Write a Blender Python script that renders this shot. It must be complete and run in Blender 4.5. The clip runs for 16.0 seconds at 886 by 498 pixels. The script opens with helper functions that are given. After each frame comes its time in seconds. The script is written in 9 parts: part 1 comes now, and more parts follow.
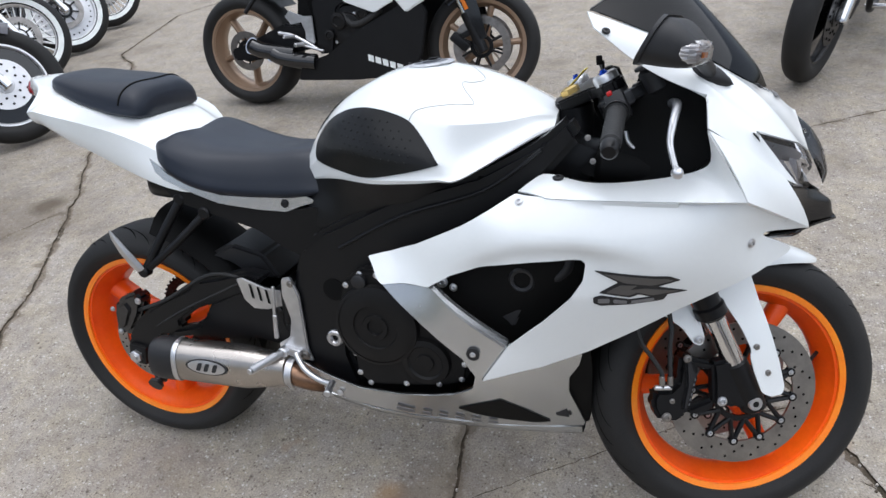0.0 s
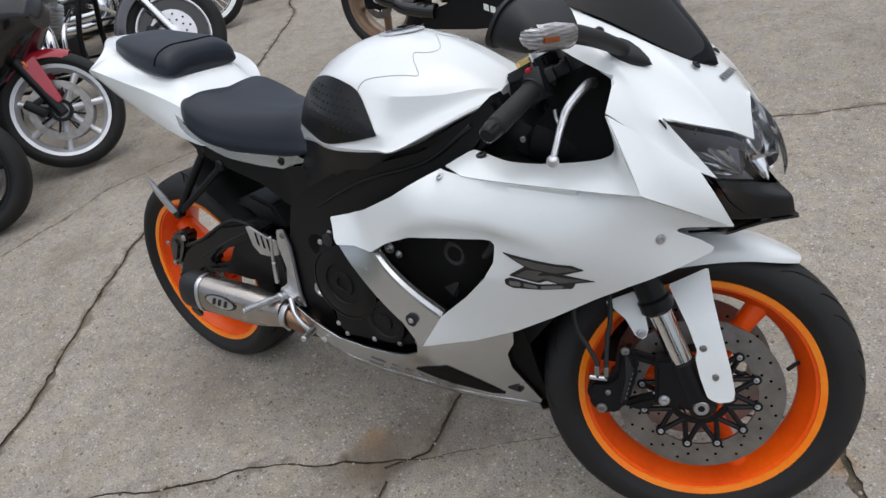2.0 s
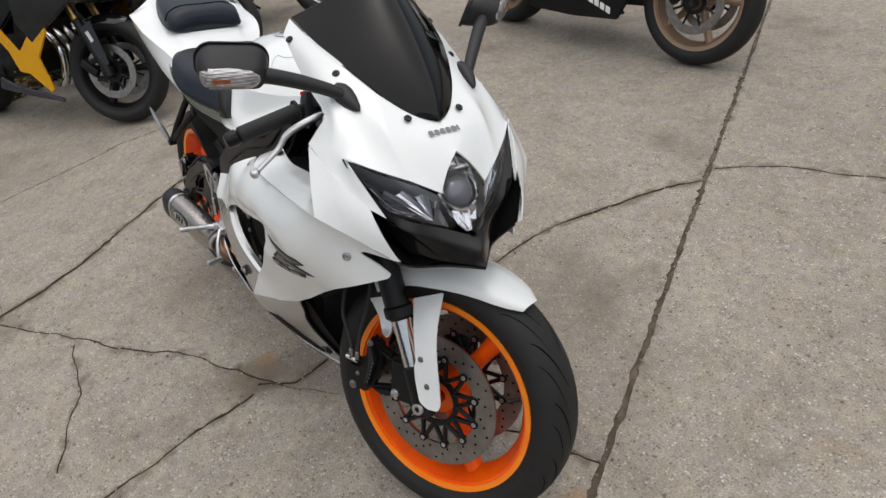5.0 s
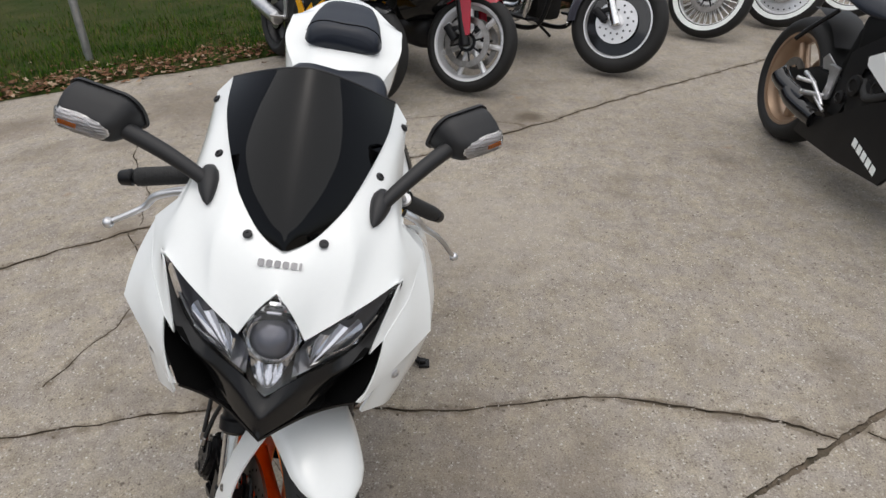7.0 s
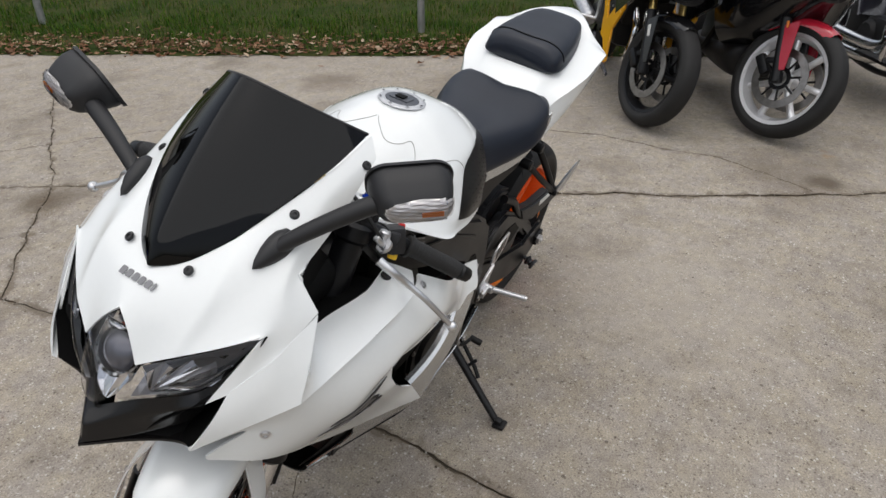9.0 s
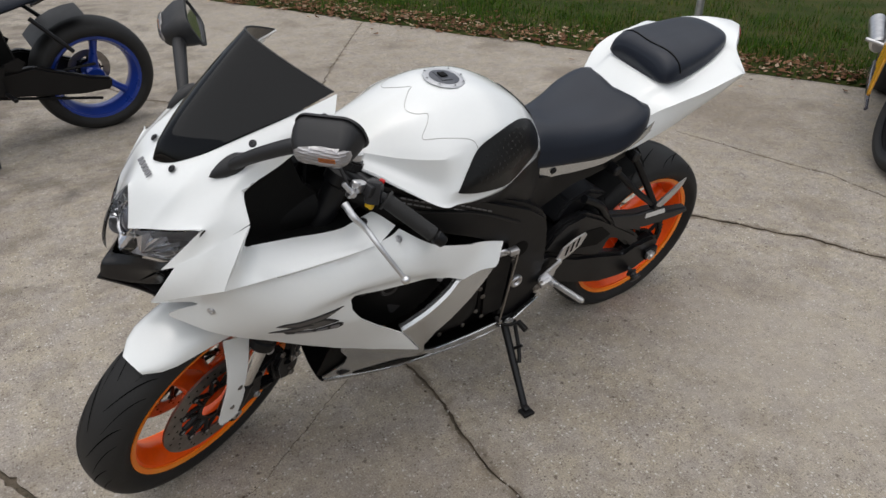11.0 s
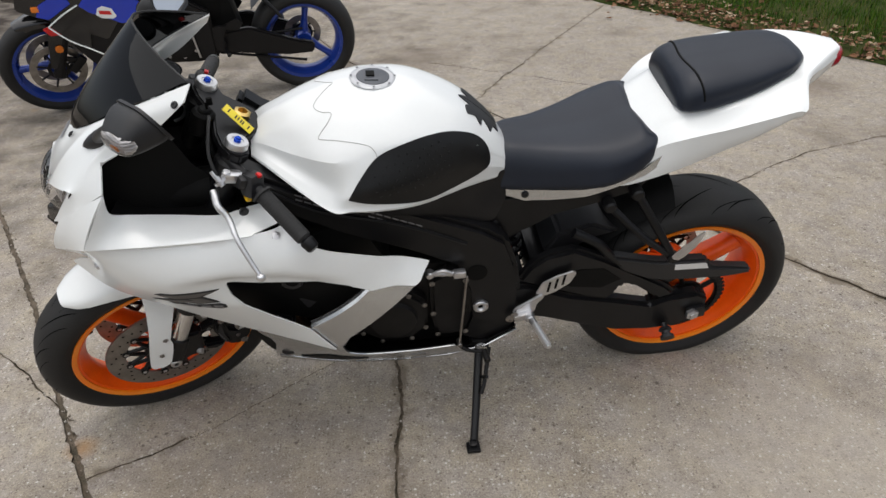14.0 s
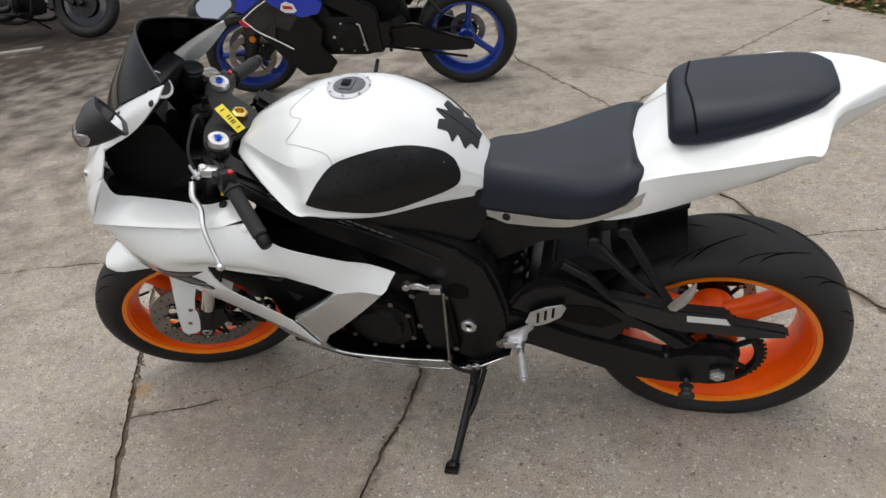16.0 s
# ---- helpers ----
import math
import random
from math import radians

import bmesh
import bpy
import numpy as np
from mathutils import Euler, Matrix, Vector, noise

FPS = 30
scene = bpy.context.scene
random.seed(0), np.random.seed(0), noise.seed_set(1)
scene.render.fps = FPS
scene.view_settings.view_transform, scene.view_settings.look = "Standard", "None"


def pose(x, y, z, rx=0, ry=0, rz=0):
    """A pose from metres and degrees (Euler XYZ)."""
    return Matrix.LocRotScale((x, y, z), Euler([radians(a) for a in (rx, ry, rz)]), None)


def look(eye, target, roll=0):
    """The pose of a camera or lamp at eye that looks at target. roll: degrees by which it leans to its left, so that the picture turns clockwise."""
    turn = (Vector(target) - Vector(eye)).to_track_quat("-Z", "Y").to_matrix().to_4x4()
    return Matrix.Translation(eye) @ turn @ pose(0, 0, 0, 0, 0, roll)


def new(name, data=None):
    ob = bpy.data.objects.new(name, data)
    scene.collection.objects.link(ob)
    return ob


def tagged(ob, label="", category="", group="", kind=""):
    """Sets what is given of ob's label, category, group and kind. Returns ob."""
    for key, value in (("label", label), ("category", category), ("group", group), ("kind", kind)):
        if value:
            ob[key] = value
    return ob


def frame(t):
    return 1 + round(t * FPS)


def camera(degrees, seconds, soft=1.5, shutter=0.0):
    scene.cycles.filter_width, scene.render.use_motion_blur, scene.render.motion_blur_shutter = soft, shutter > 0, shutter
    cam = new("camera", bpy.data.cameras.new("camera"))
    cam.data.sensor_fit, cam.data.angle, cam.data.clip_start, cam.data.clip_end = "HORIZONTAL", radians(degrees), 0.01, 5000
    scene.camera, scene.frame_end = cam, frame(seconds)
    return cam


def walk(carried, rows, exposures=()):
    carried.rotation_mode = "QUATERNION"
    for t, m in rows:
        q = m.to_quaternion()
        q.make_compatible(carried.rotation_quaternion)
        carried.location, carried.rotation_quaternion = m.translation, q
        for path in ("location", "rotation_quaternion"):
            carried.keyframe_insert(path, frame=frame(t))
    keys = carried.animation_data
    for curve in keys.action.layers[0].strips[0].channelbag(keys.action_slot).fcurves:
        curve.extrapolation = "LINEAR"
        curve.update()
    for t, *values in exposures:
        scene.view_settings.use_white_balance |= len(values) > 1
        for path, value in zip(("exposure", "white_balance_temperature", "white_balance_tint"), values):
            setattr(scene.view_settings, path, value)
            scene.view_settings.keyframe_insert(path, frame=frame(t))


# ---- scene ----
cam = camera(65.8, 16.0)
PATH = [
    (0, (1.248, -1.091, 1.4), (0.639, 0.469, 0.307), -8.1),
    (0.5, (1.281, -0.959, 1.388), (0.56, 0.52, 0.25), -8.3),
    (1, (1.402, -0.832, 1.379), (0.543, 0.539, 0.203), -10.2),
    (1.5, (1.53, -0.768, 1.374), (0.514, 0.492, 0.199), -13.8),
    (2, (1.684, -0.887, 1.381), (0.602, 0.352, 0.243), -14.6),
    (2.5, (1.876, -0.939, 1.404), (0.86, 0.351, 0.263), -13.8),
    (3, (2.096, -0.903, 1.413), (0.934, 0.305, 0.322), -15.5),
    (5.5, (2.391, -0.201, 1.43), (0.895, 0.451, 0.274), -8.6),
    (6, (2.306, -0.012, 1.425), (0.743, 0.517, 0.296), -3.9),
    (6.5, (2.255, 0.177, 1.432), (0.626, 0.515, 0.321), -3.2),
    (7, (2.277, 0.398, 1.419), (0.561, 0.447, 0.392), -1.7),
    (7.5, (2.234, 0.542, 1.411), (0.532, 0.356, 0.376), -2.0),
    (8, (2.066, 0.65, 1.408), (0.42, 0.271, 0.337), -0.9),
    (8.5, (1.953, 0.74, 1.396), (0.353, 0.214, 0.318), 0.5),
    (9, (1.892, 0.929, 1.398), (0.399, 0.076, 0.376), -0.3),
    (9.5, (1.843, 1.11, 1.395), (0.457, 0.078, 0.388), -0.3),
    (12, (1.31, 1.52, 1.417), (0.643, -0.047, 0.367), -0.2),
    (12.5, (1.166, 1.452, 1.417), (0.57, -0.117, 0.33), -0.1),
    (13, (1.087, 1.446, 1.397), (0.639, -0.124, 0.241), -0.5),
    (13.5, (0.92, 1.523, 1.403), (0.63, -0.103, 0.275), -1.4),
    (14, (0.771, 1.606, 1.406), (0.624, -0.08, 0.34), -3.0),
    (14.5, (0.668, 1.56, 1.392), (0.602, -0.124, 0.315), -5.6),
    (15, (0.573, 1.477, 1.392), (0.664, -0.163, 0.251), -6.1),
    (15.5, (0.412, 1.487, 1.388), (0.737, -0.144, 0.277), -6.6),
    (16, (0.21, 1.518, 1.389), (0.714, -0.118, 0.355), -7.2),
]
EXPOSURES = [(0.0, 0.56, 5920, 10), (0.5, 0.40, 5970, 10), (1.0, 0.34, 6010, 10), (2.0, 0.17, 6090, 10), (3.0, 0.13, 6300, 10), (5.5, 0.14, 6490, 10), (9.5, 0.2, 6440, 10), (12.0, 0.07, 6440, 10), (13.5, 0.08, 6470, 10), (14.0, 0.28, 6490, 10), (14.5, 0.28, 6490, 10), (16.0, 0.31, 6510, 10)]
walk(cam, [(t, look(eye, target, roll)) for t, eye, target, roll in PATH], EXPOSURES)

# ---- daylight: thin overcast ----
world = bpy.data.worlds.new("overcast_sky")
scene.world = world
world.use_nodes = True
wn = world.node_tree.nodes
sky = wn.new("ShaderNodeTexSky")
sky.sky_type = "NISHITA"
sky.sun_disc = False
SUN_EL, SUN_AZ = 83.0, 60.0
sky.sun_elevation, sky.sun_rotation = radians(SUN_EL), radians(SUN_AZ)
sky.air_density, sky.dust_density, sky.ozone_density = 1.0, 3.0, 1.0
soft_sky = wn.new("ShaderNodeHueSaturation")
soft_sky.inputs["Saturation"].default_value = 0.42
world.node_tree.links.new(sky.outputs[0], soft_sky.inputs["Color"])
world.node_tree.links.new(soft_sky.outputs[0], wn["Background"].inputs["Color"])
wn["Background"].inputs["Strength"].default_value = 0.115

sun = new("sun", bpy.data.lights.new("sun", "SUN"))
sun.data.energy, sun.data.angle, sun.data.color = 1.75, radians(125), (1.0, 0.965, 0.905)
az = radians(SUN_AZ)
sun_way = Vector((math.sin(az) * math.cos(radians(SUN_EL)), math.cos(az) * math.cos(radians(SUN_EL)), math.sin(radians(SUN_EL))))
sun.matrix_world = look(sun_way * 30, (0, 0, 0))


# ---- materials ----
def material(name, base, rough=0.5, metal=0.0, vary=0.12, coarse=6.0, fine=120.0, bump=0.15, coat=0.0, rough_vary=0.1, second=None, depth=0.001, spec=0.5):
    """A surface with coarse and fine variation of its colour, gloss and relief, at real-world size."""
    m = bpy.data.materials.new(name)
    m.use_nodes = True
    n, l = m.node_tree.nodes, m.node_tree.links
    b = n["Principled BSDF"]
    co = n.new("ShaderNodeTexCoord")
    big, small = n.new("ShaderNodeTexNoise"), n.new("ShaderNodeTexNoise")
    big.inputs["Scale"].default_value, big.inputs["Detail"].default_value = coarse, 4
    small.inputs["Scale"].default_value, small.inputs["Detail"].default_value = fine, 3
    for t in (big, small):
        l.new(co.outputs["Object"], t.inputs["Vector"])
    mixed = n.new("ShaderNodeMix")
    mixed.data_type = "RGBA"
    dark = second or tuple(c * (1 - vary) for c in base)
    mixed.inputs["A"].default_value = (*[min(1, c * (1 + 0.35 * vary)) for c in base], 1)
    mixed.inputs["B"].default_value = (*dark, 1)
    ramp = n.new("ShaderNodeMapRange")
    ramp.inputs["From Min"].default_value, ramp.inputs["From Max"].default_value = 0.35, 0.7
    l.new(big.outputs["Fac"], ramp.inputs["Value"])
    l.new(ramp.outputs[0], mixed.inputs["Factor"])
    fleck = n.new("ShaderNodeMix")
    fleck.data_type, fleck.blend_type = "RGBA", "MULTIPLY"
    fleck.inputs["Factor"].default_value = 1.0
    tone = n.new("ShaderNodeMapRange")
    tone.inputs["To Min"].default_value, tone.inputs["To Max"].default_value = 1 - vary * 0.5, 1 + vary * 0.4
    l.new(small.outputs["Fac"], tone.inputs["Value"])
    l.new(mixed.outputs["Result"], fleck.inputs["A"])
    l.new(tone.outputs[0], fleck.inputs["B"])
    l.new(fleck.outputs["Result"], b.inputs["Base Color"])
    gloss = n.new("ShaderNodeMapRange")
    gloss.inputs["To Min"].default_value, gloss.inputs["To Max"].default_value = max(0.02, rough - rough_vary), min(1, rough + rough_vary)
    l.new(big.outputs["Fac"], gloss.inputs["Value"])
    l.new(gloss.outputs[0], b.inputs["Roughness"])
    b.inputs["Metallic"].default_value = metal
    b.inputs["Specular IOR Level"].default_value = spec
    if coat:
        b.inputs["Coat Weight"].default_value, b.inputs["Coat Roughness"].default_value = coat, 0.06
    if bump:
        bn = n.new("ShaderNodeBump")
        bn.inputs["Strength"].default_value, bn.inputs["Distance"].default_value = bump, depth
        l.new(small.outputs["Fac"], bn.inputs["Height"])
        l.new(bn.outputs[0], b.inputs["Normal"])
    return m


WHITE = material("pearl_white_paint", (0.785, 0.805, 0.80), 0.22, vary=0.03, coarse=3, bump=0.02, coat=0.8, rough_vary=0.05)
SILVER = material("silver_paint", (0.57, 0.58, 0.585), 0.25, metal=0.86, vary=0.08, fine=500, bump=0.03, coat=0.3, rough_vary=0.06)
BLACK = material("black_frame_paint", (0.0052, 0.0052, 0.006), 0.38, vary=0.25, coarse=9, bump=0.05, spec=0.3)
GLOSS = material("gloss_black_paint", (0.008, 0.008, 0.009), 0.12, vary=0.1, bump=0.0, coat=0.4, rough_vary=0.04)
PLASTIC = material("black_grained_plastic", (0.010, 0.010, 0.0115), 0.5, vary=0.2, fine=700, bump=0.35, depth=0.0004)
ENGINE = material("black_engine_casting", (0.007, 0.0065, 0.0065), 0.5, vary=0.35, coarse=14, fine=260, bump=0.25, depth=0.0006, spec=0.25)
RUBBER = material("tyre_rubber", (0.015, 0.0148, 0.0148), 0.6, vary=0.35, coarse=10, fine=220, bump=0.3, second=(0.022, 0.0215, 0.021), spec=0.25)
# near-black that paints the shade inside tread grooves and disc drillings
GROOVE_SHADE = material("groove_and_hole_shade", (0.003, 0.003, 0.003), 0.95, vary=0.2, spec=0.05)
BEAK = material("black_nose_paint", (0.010, 0.0095, 0.0095), 0.2, vary=0.1, bump=0.0, rough_vary=0.05, spec=0.36)
BOWL = material("satin_lamp_bowl", (0.42, 0.43, 0.46), 0.3, metal=0.5, vary=0.15, coarse=20, bump=0.0)
LEATHER = material("black_vinyl", (0.0075, 0.0112, 0.0205), 0.40, vary=0.2, coarse=5, fine=650, bump=0.25, depth=0.0004, rough_vary=0.06, spec=0.40)
GRIP = material("rubber_grip", (0.014, 0.014, 0.014), 0.7, vary=0.3, fine=400, bump=0.6)
ORANGE = material("orange_wheel_paint", (0.90, 0.115, 0.002), 0.36, vary=0.18, coarse=8, bump=0.04, coat=0.12, second=(0.82, 0.075, 0.002), spec=0.35)
LIP = material("orange_rim_edge", (0.92, 0.2, 0.004), 0.32, vary=0.2, coarse=16, bump=0.04, coat=0.2, second=(0.95, 0.28, 0.01))
CHROME = material("polished_metal", (0.78, 0.78, 0.78), 0.14, metal=1.0, vary=0.08, bump=0.02, rough_vary=0.07)
ALU = material("brushed_aluminium", (0.66, 0.66, 0.67), 0.34, metal=0.95, vary=0.2, coarse=20, fine=500, bump=0.1)
STEEL = material("brake_disc_steel", (0.33, 0.31, 0.29), 0.38, metal=1.0, vary=0.25, coarse=30, fine=400, bump=0.15)
TITAN = material("brushed_titanium_can", (0.50, 0.46, 0.42), 0.28, metal=1.0, vary=0.25, coarse=7, fine=300, bump=0.1)
PIPE = material("heat_stained_pipe", (0.28, 0.17, 0.11), 0.4, metal=1.0, vary=0.5, coarse=18, bump=0.1)
REFLECT = material("lamp_reflector_chrome", (0.82, 0.83, 0.85), 0.1, metal=1.0, vary=0.06, coarse=30, bump=0.0, rough_vary=0.05)
SIGNAL = material("signal_reflector", (0.66, 0.64, 0.62), 0.22, metal=0.45, vary=0.12, coarse=60, bump=0.0)
PROJ = material("projector_lens_glass", (0.16, 0.16, 0.18), 0.06, metal=0.55, vary=0.05, bump=0.0, rough_vary=0.02)
SEAM = material("panel_gap_grey", (0.40, 0.40, 0.39), 0.6, vary=0.1)
CARBON = material("textured_tank_pad", (0.009, 0.009, 0.009), 0.3, spec=0.28, vary=0.3, fine=260, bump=0.5, depth=0.0006)
CHARCOAL = material("charcoal_decal", (0.105, 0.10, 0.096), 0.35, metal=0.3, vary=0.15, coarse=20)
GREYMARK = material("grey_lettering", (0.2, 0.2, 0.21), 0.3, metal=0.4, vary=0.1)
AMBER = material("amber_plastic", (0.75, 0.2, 0.02), 0.2, vary=0.1)
TAILRED = material("dark_red_lens", (0.28, 0.006, 0.012), 0.2, vary=0.1, coat=0.3)
REDP = material("red_plastic", (0.55, 0.012, 0.012), 0.3, vary=0.1)
YELLOW = material("yellow_plastic", (0.75, 0.45, 0.01), 0.35, vary=0.1)
BLUEA = material("blue_anodised", (0.02, 0.08, 0.5), 0.25, metal=0.9, vary=0.1)
GOLD = material("gold_metal", (0.7, 0.5, 0.18), 0.3, metal=1.0, vary=0.1)
TAG = material("yellow_key_tag", (0.82, 0.66, 0.04), 0.5, vary=0.1)
INKED = material("dark_ink", (0.014, 0.014, 0.015), 0.6, vary=0.1)
PAPER = material("white_sticker", (0.7, 0.7, 0.68), 0.5, vary=0.06)
CAPGREY = material("grey_cap_ring", (0.52, 0.53, 0.55), 0.38, metal=0.3, vary=0.08)
CAPLID = material("dark_grey_cap_lid", (0.09, 0.096, 0.11), 0.4, metal=0.3, vary=0.12)
# deeper black than PLASTIC: the shade of inner recesses is put into the colour
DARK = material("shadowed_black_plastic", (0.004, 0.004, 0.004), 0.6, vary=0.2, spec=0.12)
FIN = material("radiator_core", (0.02, 0.02, 0.02), 0.6, metal=0.5, vary=0.3, fine=600, bump=0.6)


def clear_lens(name, tint, clear, rough=0.03, ior=1.5):
    """A clear or tinted plastic skin: see-through, glossier at grazing angles."""
    m = bpy.data.materials.new(name)
    m.use_nodes = True
    n, l = m.node_tree.nodes, m.node_tree.links
    n.remove(n["Principled BSDF"])
    see, shine, body = n.new("ShaderNodeBsdfTransparent"), n.new("ShaderNodeBsdfGlossy"), n.new("ShaderNodeBsdfDiffuse")
    see.inputs["Color"].default_value = (*tint, 1)
    shine.inputs["Roughness"].default_value = rough
    body.inputs["Color"].default_value = (*[c * 0.2 for c in tint], 1)
    grain, co = n.new("ShaderNodeTexNoise"), n.new("ShaderNodeTexCoord")
    grain.inputs["Scale"].default_value = 40
    l.new(co.outputs["Object"], grain.inputs["Vector"])
    film, fres, gloss = n.new("ShaderNodeMixShader"), n.new("ShaderNodeFresnel"), n.new("ShaderNodeMixShader")
    film.inputs["Fac"].default_value = 1 - clear
    fres.inputs["IOR"].default_value = ior
    l.new(see.outputs[0], film.inputs[1])
    l.new(body.outputs[0], film.inputs[2])
    l.new(fres.outputs[0], gloss.inputs["Fac"])
    l.new(film.outputs[0], gloss.inputs[1])
    l.new(shine.outputs[0], gloss.inputs[2])
    l.new(gloss.outputs[0], n["Material Output"].inputs["Surface"])
    return m


GLASS = clear_lens("clear_headlight_lens", (0.93, 0.93, 0.95), 0.94)
SMOKE = clear_lens("dark_smoke_screen", (0.022, 0.022, 0.027), 0.92, 0.03, 1.42)
MIRROR = material("mirror_glass", (0.85, 0.86, 0.87), 0.03, metal=1.0, vary=0.0, bump=0.0, rough_vary=0.01)


def concrete():
    """Old broom-worn concrete with exposed stones, soft stains and rust marks."""
    m = bpy.data.materials.new("exposed_aggregate_concrete")
    m.use_nodes = True
    n, l = m.node_tree.nodes, m.node_tree.links
    b = n["Principled BSDF"]
    co = n.new("ShaderNodeTexCoord")

    def tex(kind, scale, detail=3):
        t = n.new(kind)
        t.inputs["Scale"].default_value = scale
        if "Detail" in t.inputs:
            t.inputs["Detail"].default_value = detail
        l.new(co.outputs["Object"], t.inputs["Vector"])
        return t

    def ramp(src, *stops):
        r = n.new("ShaderNodeValToRGB")
        while len(r.color_ramp.elements) < len(stops):
            r.color_ramp.elements.new(0.5)
        for e, (at, c) in zip(r.color_ramp.elements, stops):
            e.position, e.color = at, (*c, 1)
        l.new(src, r.inputs[0])
        return r

    def mix(kind, a, bb, fac):
        x = n.new("ShaderNodeMix")
        x.data_type, x.blend_type = "RGBA", kind
        for src, slot in ((a, "A"), (bb, "B"), (fac, "Factor")):
            if isinstance(src, (float, tuple)):
                x.inputs[slot].default_value = src if isinstance(src, float) else (*src, 1)
            else:
                l.new(src, x.inputs[slot])
        return x.outputs["Result"]

    cloud, blotch, sand = tex("ShaderNodeTexNoise", 0.8, 5), tex("ShaderNodeTexNoise", 7, 6), tex("ShaderNodeTexNoise", 210, 5)
    base = ramp(cloud.outputs["Fac"], (0.3, (0.274, 0.244, 0.207)), (0.5, (0.306, 0.275, 0.235)), (0.72, (0.338, 0.306, 0.264)))
    worn = ramp(blotch.outputs["Fac"], (0.3, (0.84, 0.83, 0.82)), (0.52, (1, 1, 1)), (0.75, (1.10, 1.09, 1.08)))
    col = mix("MULTIPLY", base.outputs[0], worn.outputs[0], 1.0)
    patchy = ramp(tex("ShaderNodeTexNoise", 30, 8).outputs["Fac"], (0.32, (0.86, 0.85, 0.85)), (0.5, (1, 1, 0.99)), (0.68, (1.14, 1.13, 1.09)))
    col = mix("MULTIPLY", col, patchy.outputs[0], 1.0)
    tint = ramp(tex("ShaderNodeTexNoise", 11, 3).outputs["Fac"], (0.36, (0.97, 0.975, 1.02)), (0.64, (1.03, 1.015, 0.96)))
    col = mix("MULTIPLY", col, tint.outputs[0], 1.0)
    grit = ramp(sand.outputs["Fac"], (0.34, (0.50, 0.48, 0.46)), (0.46, (0.92, 0.91, 0.90)), (0.56, (1.05, 1.05, 1.04)), (0.68, (1.5, 1.49, 1.46)))
    col = mix("MULTIPLY", col, grit.outputs[0], 0.6)
    # exposed stones of two sizes, broken in outline, each a tone of its own
    warp, shift = tex("ShaderNodeTexNoise", 260, 2), n.new("ShaderNodeVectorMath")
    shift.operation = "MULTIPLY_ADD"
    l.new(warp.outputs["Color"], shift.inputs[0])
    shift.inputs[1].default_value = (0.007, 0.007, 0.007)
    l.new(co.outputs["Object"], shift.inputs[2])
    show = None
    for size, patch, reach, cut in ((250, 55, 0.6, 0.34), (130, 19, 0.85, 0.55)):
        stones = tex("ShaderNodeTexVoronoi", size, 0)
        l.new(shift.outputs[0], stones.inputs["Vector"])
        near = ramp(stones.outputs["Distance"], (0.34, (1, 1, 1)), (0.50, (0, 0, 0)))
        split = n.new("ShaderNodeSeparateColor")
        l.new(stones.outputs["Color"], split.inputs[0])
        kind = ramp(split.outputs[0], (0.0, (0.075, 0.062, 0.052)), (0.2, (0.16, 0.132, 0.108)), (0.45, (0.255, 0.22, 0.182)), (0.75, (0.36, 0.325, 0.28)), (0.97, (0.60, 0.58, 0.54)))
        some = ramp(split.outputs[1], (cut, (0, 0, 0)), (cut + 0.08, (reach, reach, reach)))
        pick = ramp(tex("ShaderNodeTexNoise", patch, 2).outputs["Fac"], (0.36, (0.3, 0.3, 0.3)), (0.6, (1, 1, 1)))
        show = mix("MULTIPLY", mix("MULTIPLY", near.outputs[0], some.outputs[0], 1.0), pick.outputs[0], 1.0)
        col = mix("MIX", col, kind.outputs[0], show)
    # scattered dark pits and pale chips
    for size, reach, tone, cut in ((36, 0.2, (0.085, 0.068, 0.055), 0.86), (90, 0.26, (0.10, 0.082, 0.066), 0.78), (70, 0.22, (0.52, 0.50, 0.46), 0.8)):
        spots = tex("ShaderNodeTexVoronoi", size, 0)
        l.new(shift.outputs[0], spots.inputs["Vector"])
        split = n.new("ShaderNodeSeparateColor")
        l.new(spots.outputs["Color"], split.inputs[0])
        dot = ramp(spots.outputs["Distance"], (reach * 0.6, (0.8, 0.8, 0.8)), (reach * 1.3, (0, 0, 0)))
        few = ramp(split.outputs[0], (cut, (0, 0, 0)), (cut + 0.05, (1, 1, 1)))
        col = mix("MIX", col, tone, mix("MULTIPLY", dot.outputs[0], few.outputs[0], 1.0))
    # old spills and broad tone patches, each with a ragged edge
    rag = tex("ShaderNodeTexNoise", 5, 6)
    # broad patches: darker and paler beside the bike, near-black at the row's far end
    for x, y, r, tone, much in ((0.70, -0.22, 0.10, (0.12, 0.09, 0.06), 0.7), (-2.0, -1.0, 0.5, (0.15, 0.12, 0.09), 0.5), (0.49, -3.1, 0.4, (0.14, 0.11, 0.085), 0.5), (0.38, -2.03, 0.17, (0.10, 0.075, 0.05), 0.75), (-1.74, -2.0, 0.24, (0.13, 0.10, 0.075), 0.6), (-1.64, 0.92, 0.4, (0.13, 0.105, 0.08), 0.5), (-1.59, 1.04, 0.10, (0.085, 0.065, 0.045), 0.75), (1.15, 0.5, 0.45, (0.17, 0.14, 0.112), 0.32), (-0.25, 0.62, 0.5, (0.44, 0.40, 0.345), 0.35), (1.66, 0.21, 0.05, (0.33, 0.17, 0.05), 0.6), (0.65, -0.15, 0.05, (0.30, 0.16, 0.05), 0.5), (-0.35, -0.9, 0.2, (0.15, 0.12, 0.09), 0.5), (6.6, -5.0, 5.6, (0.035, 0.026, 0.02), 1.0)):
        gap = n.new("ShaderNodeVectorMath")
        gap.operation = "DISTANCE"
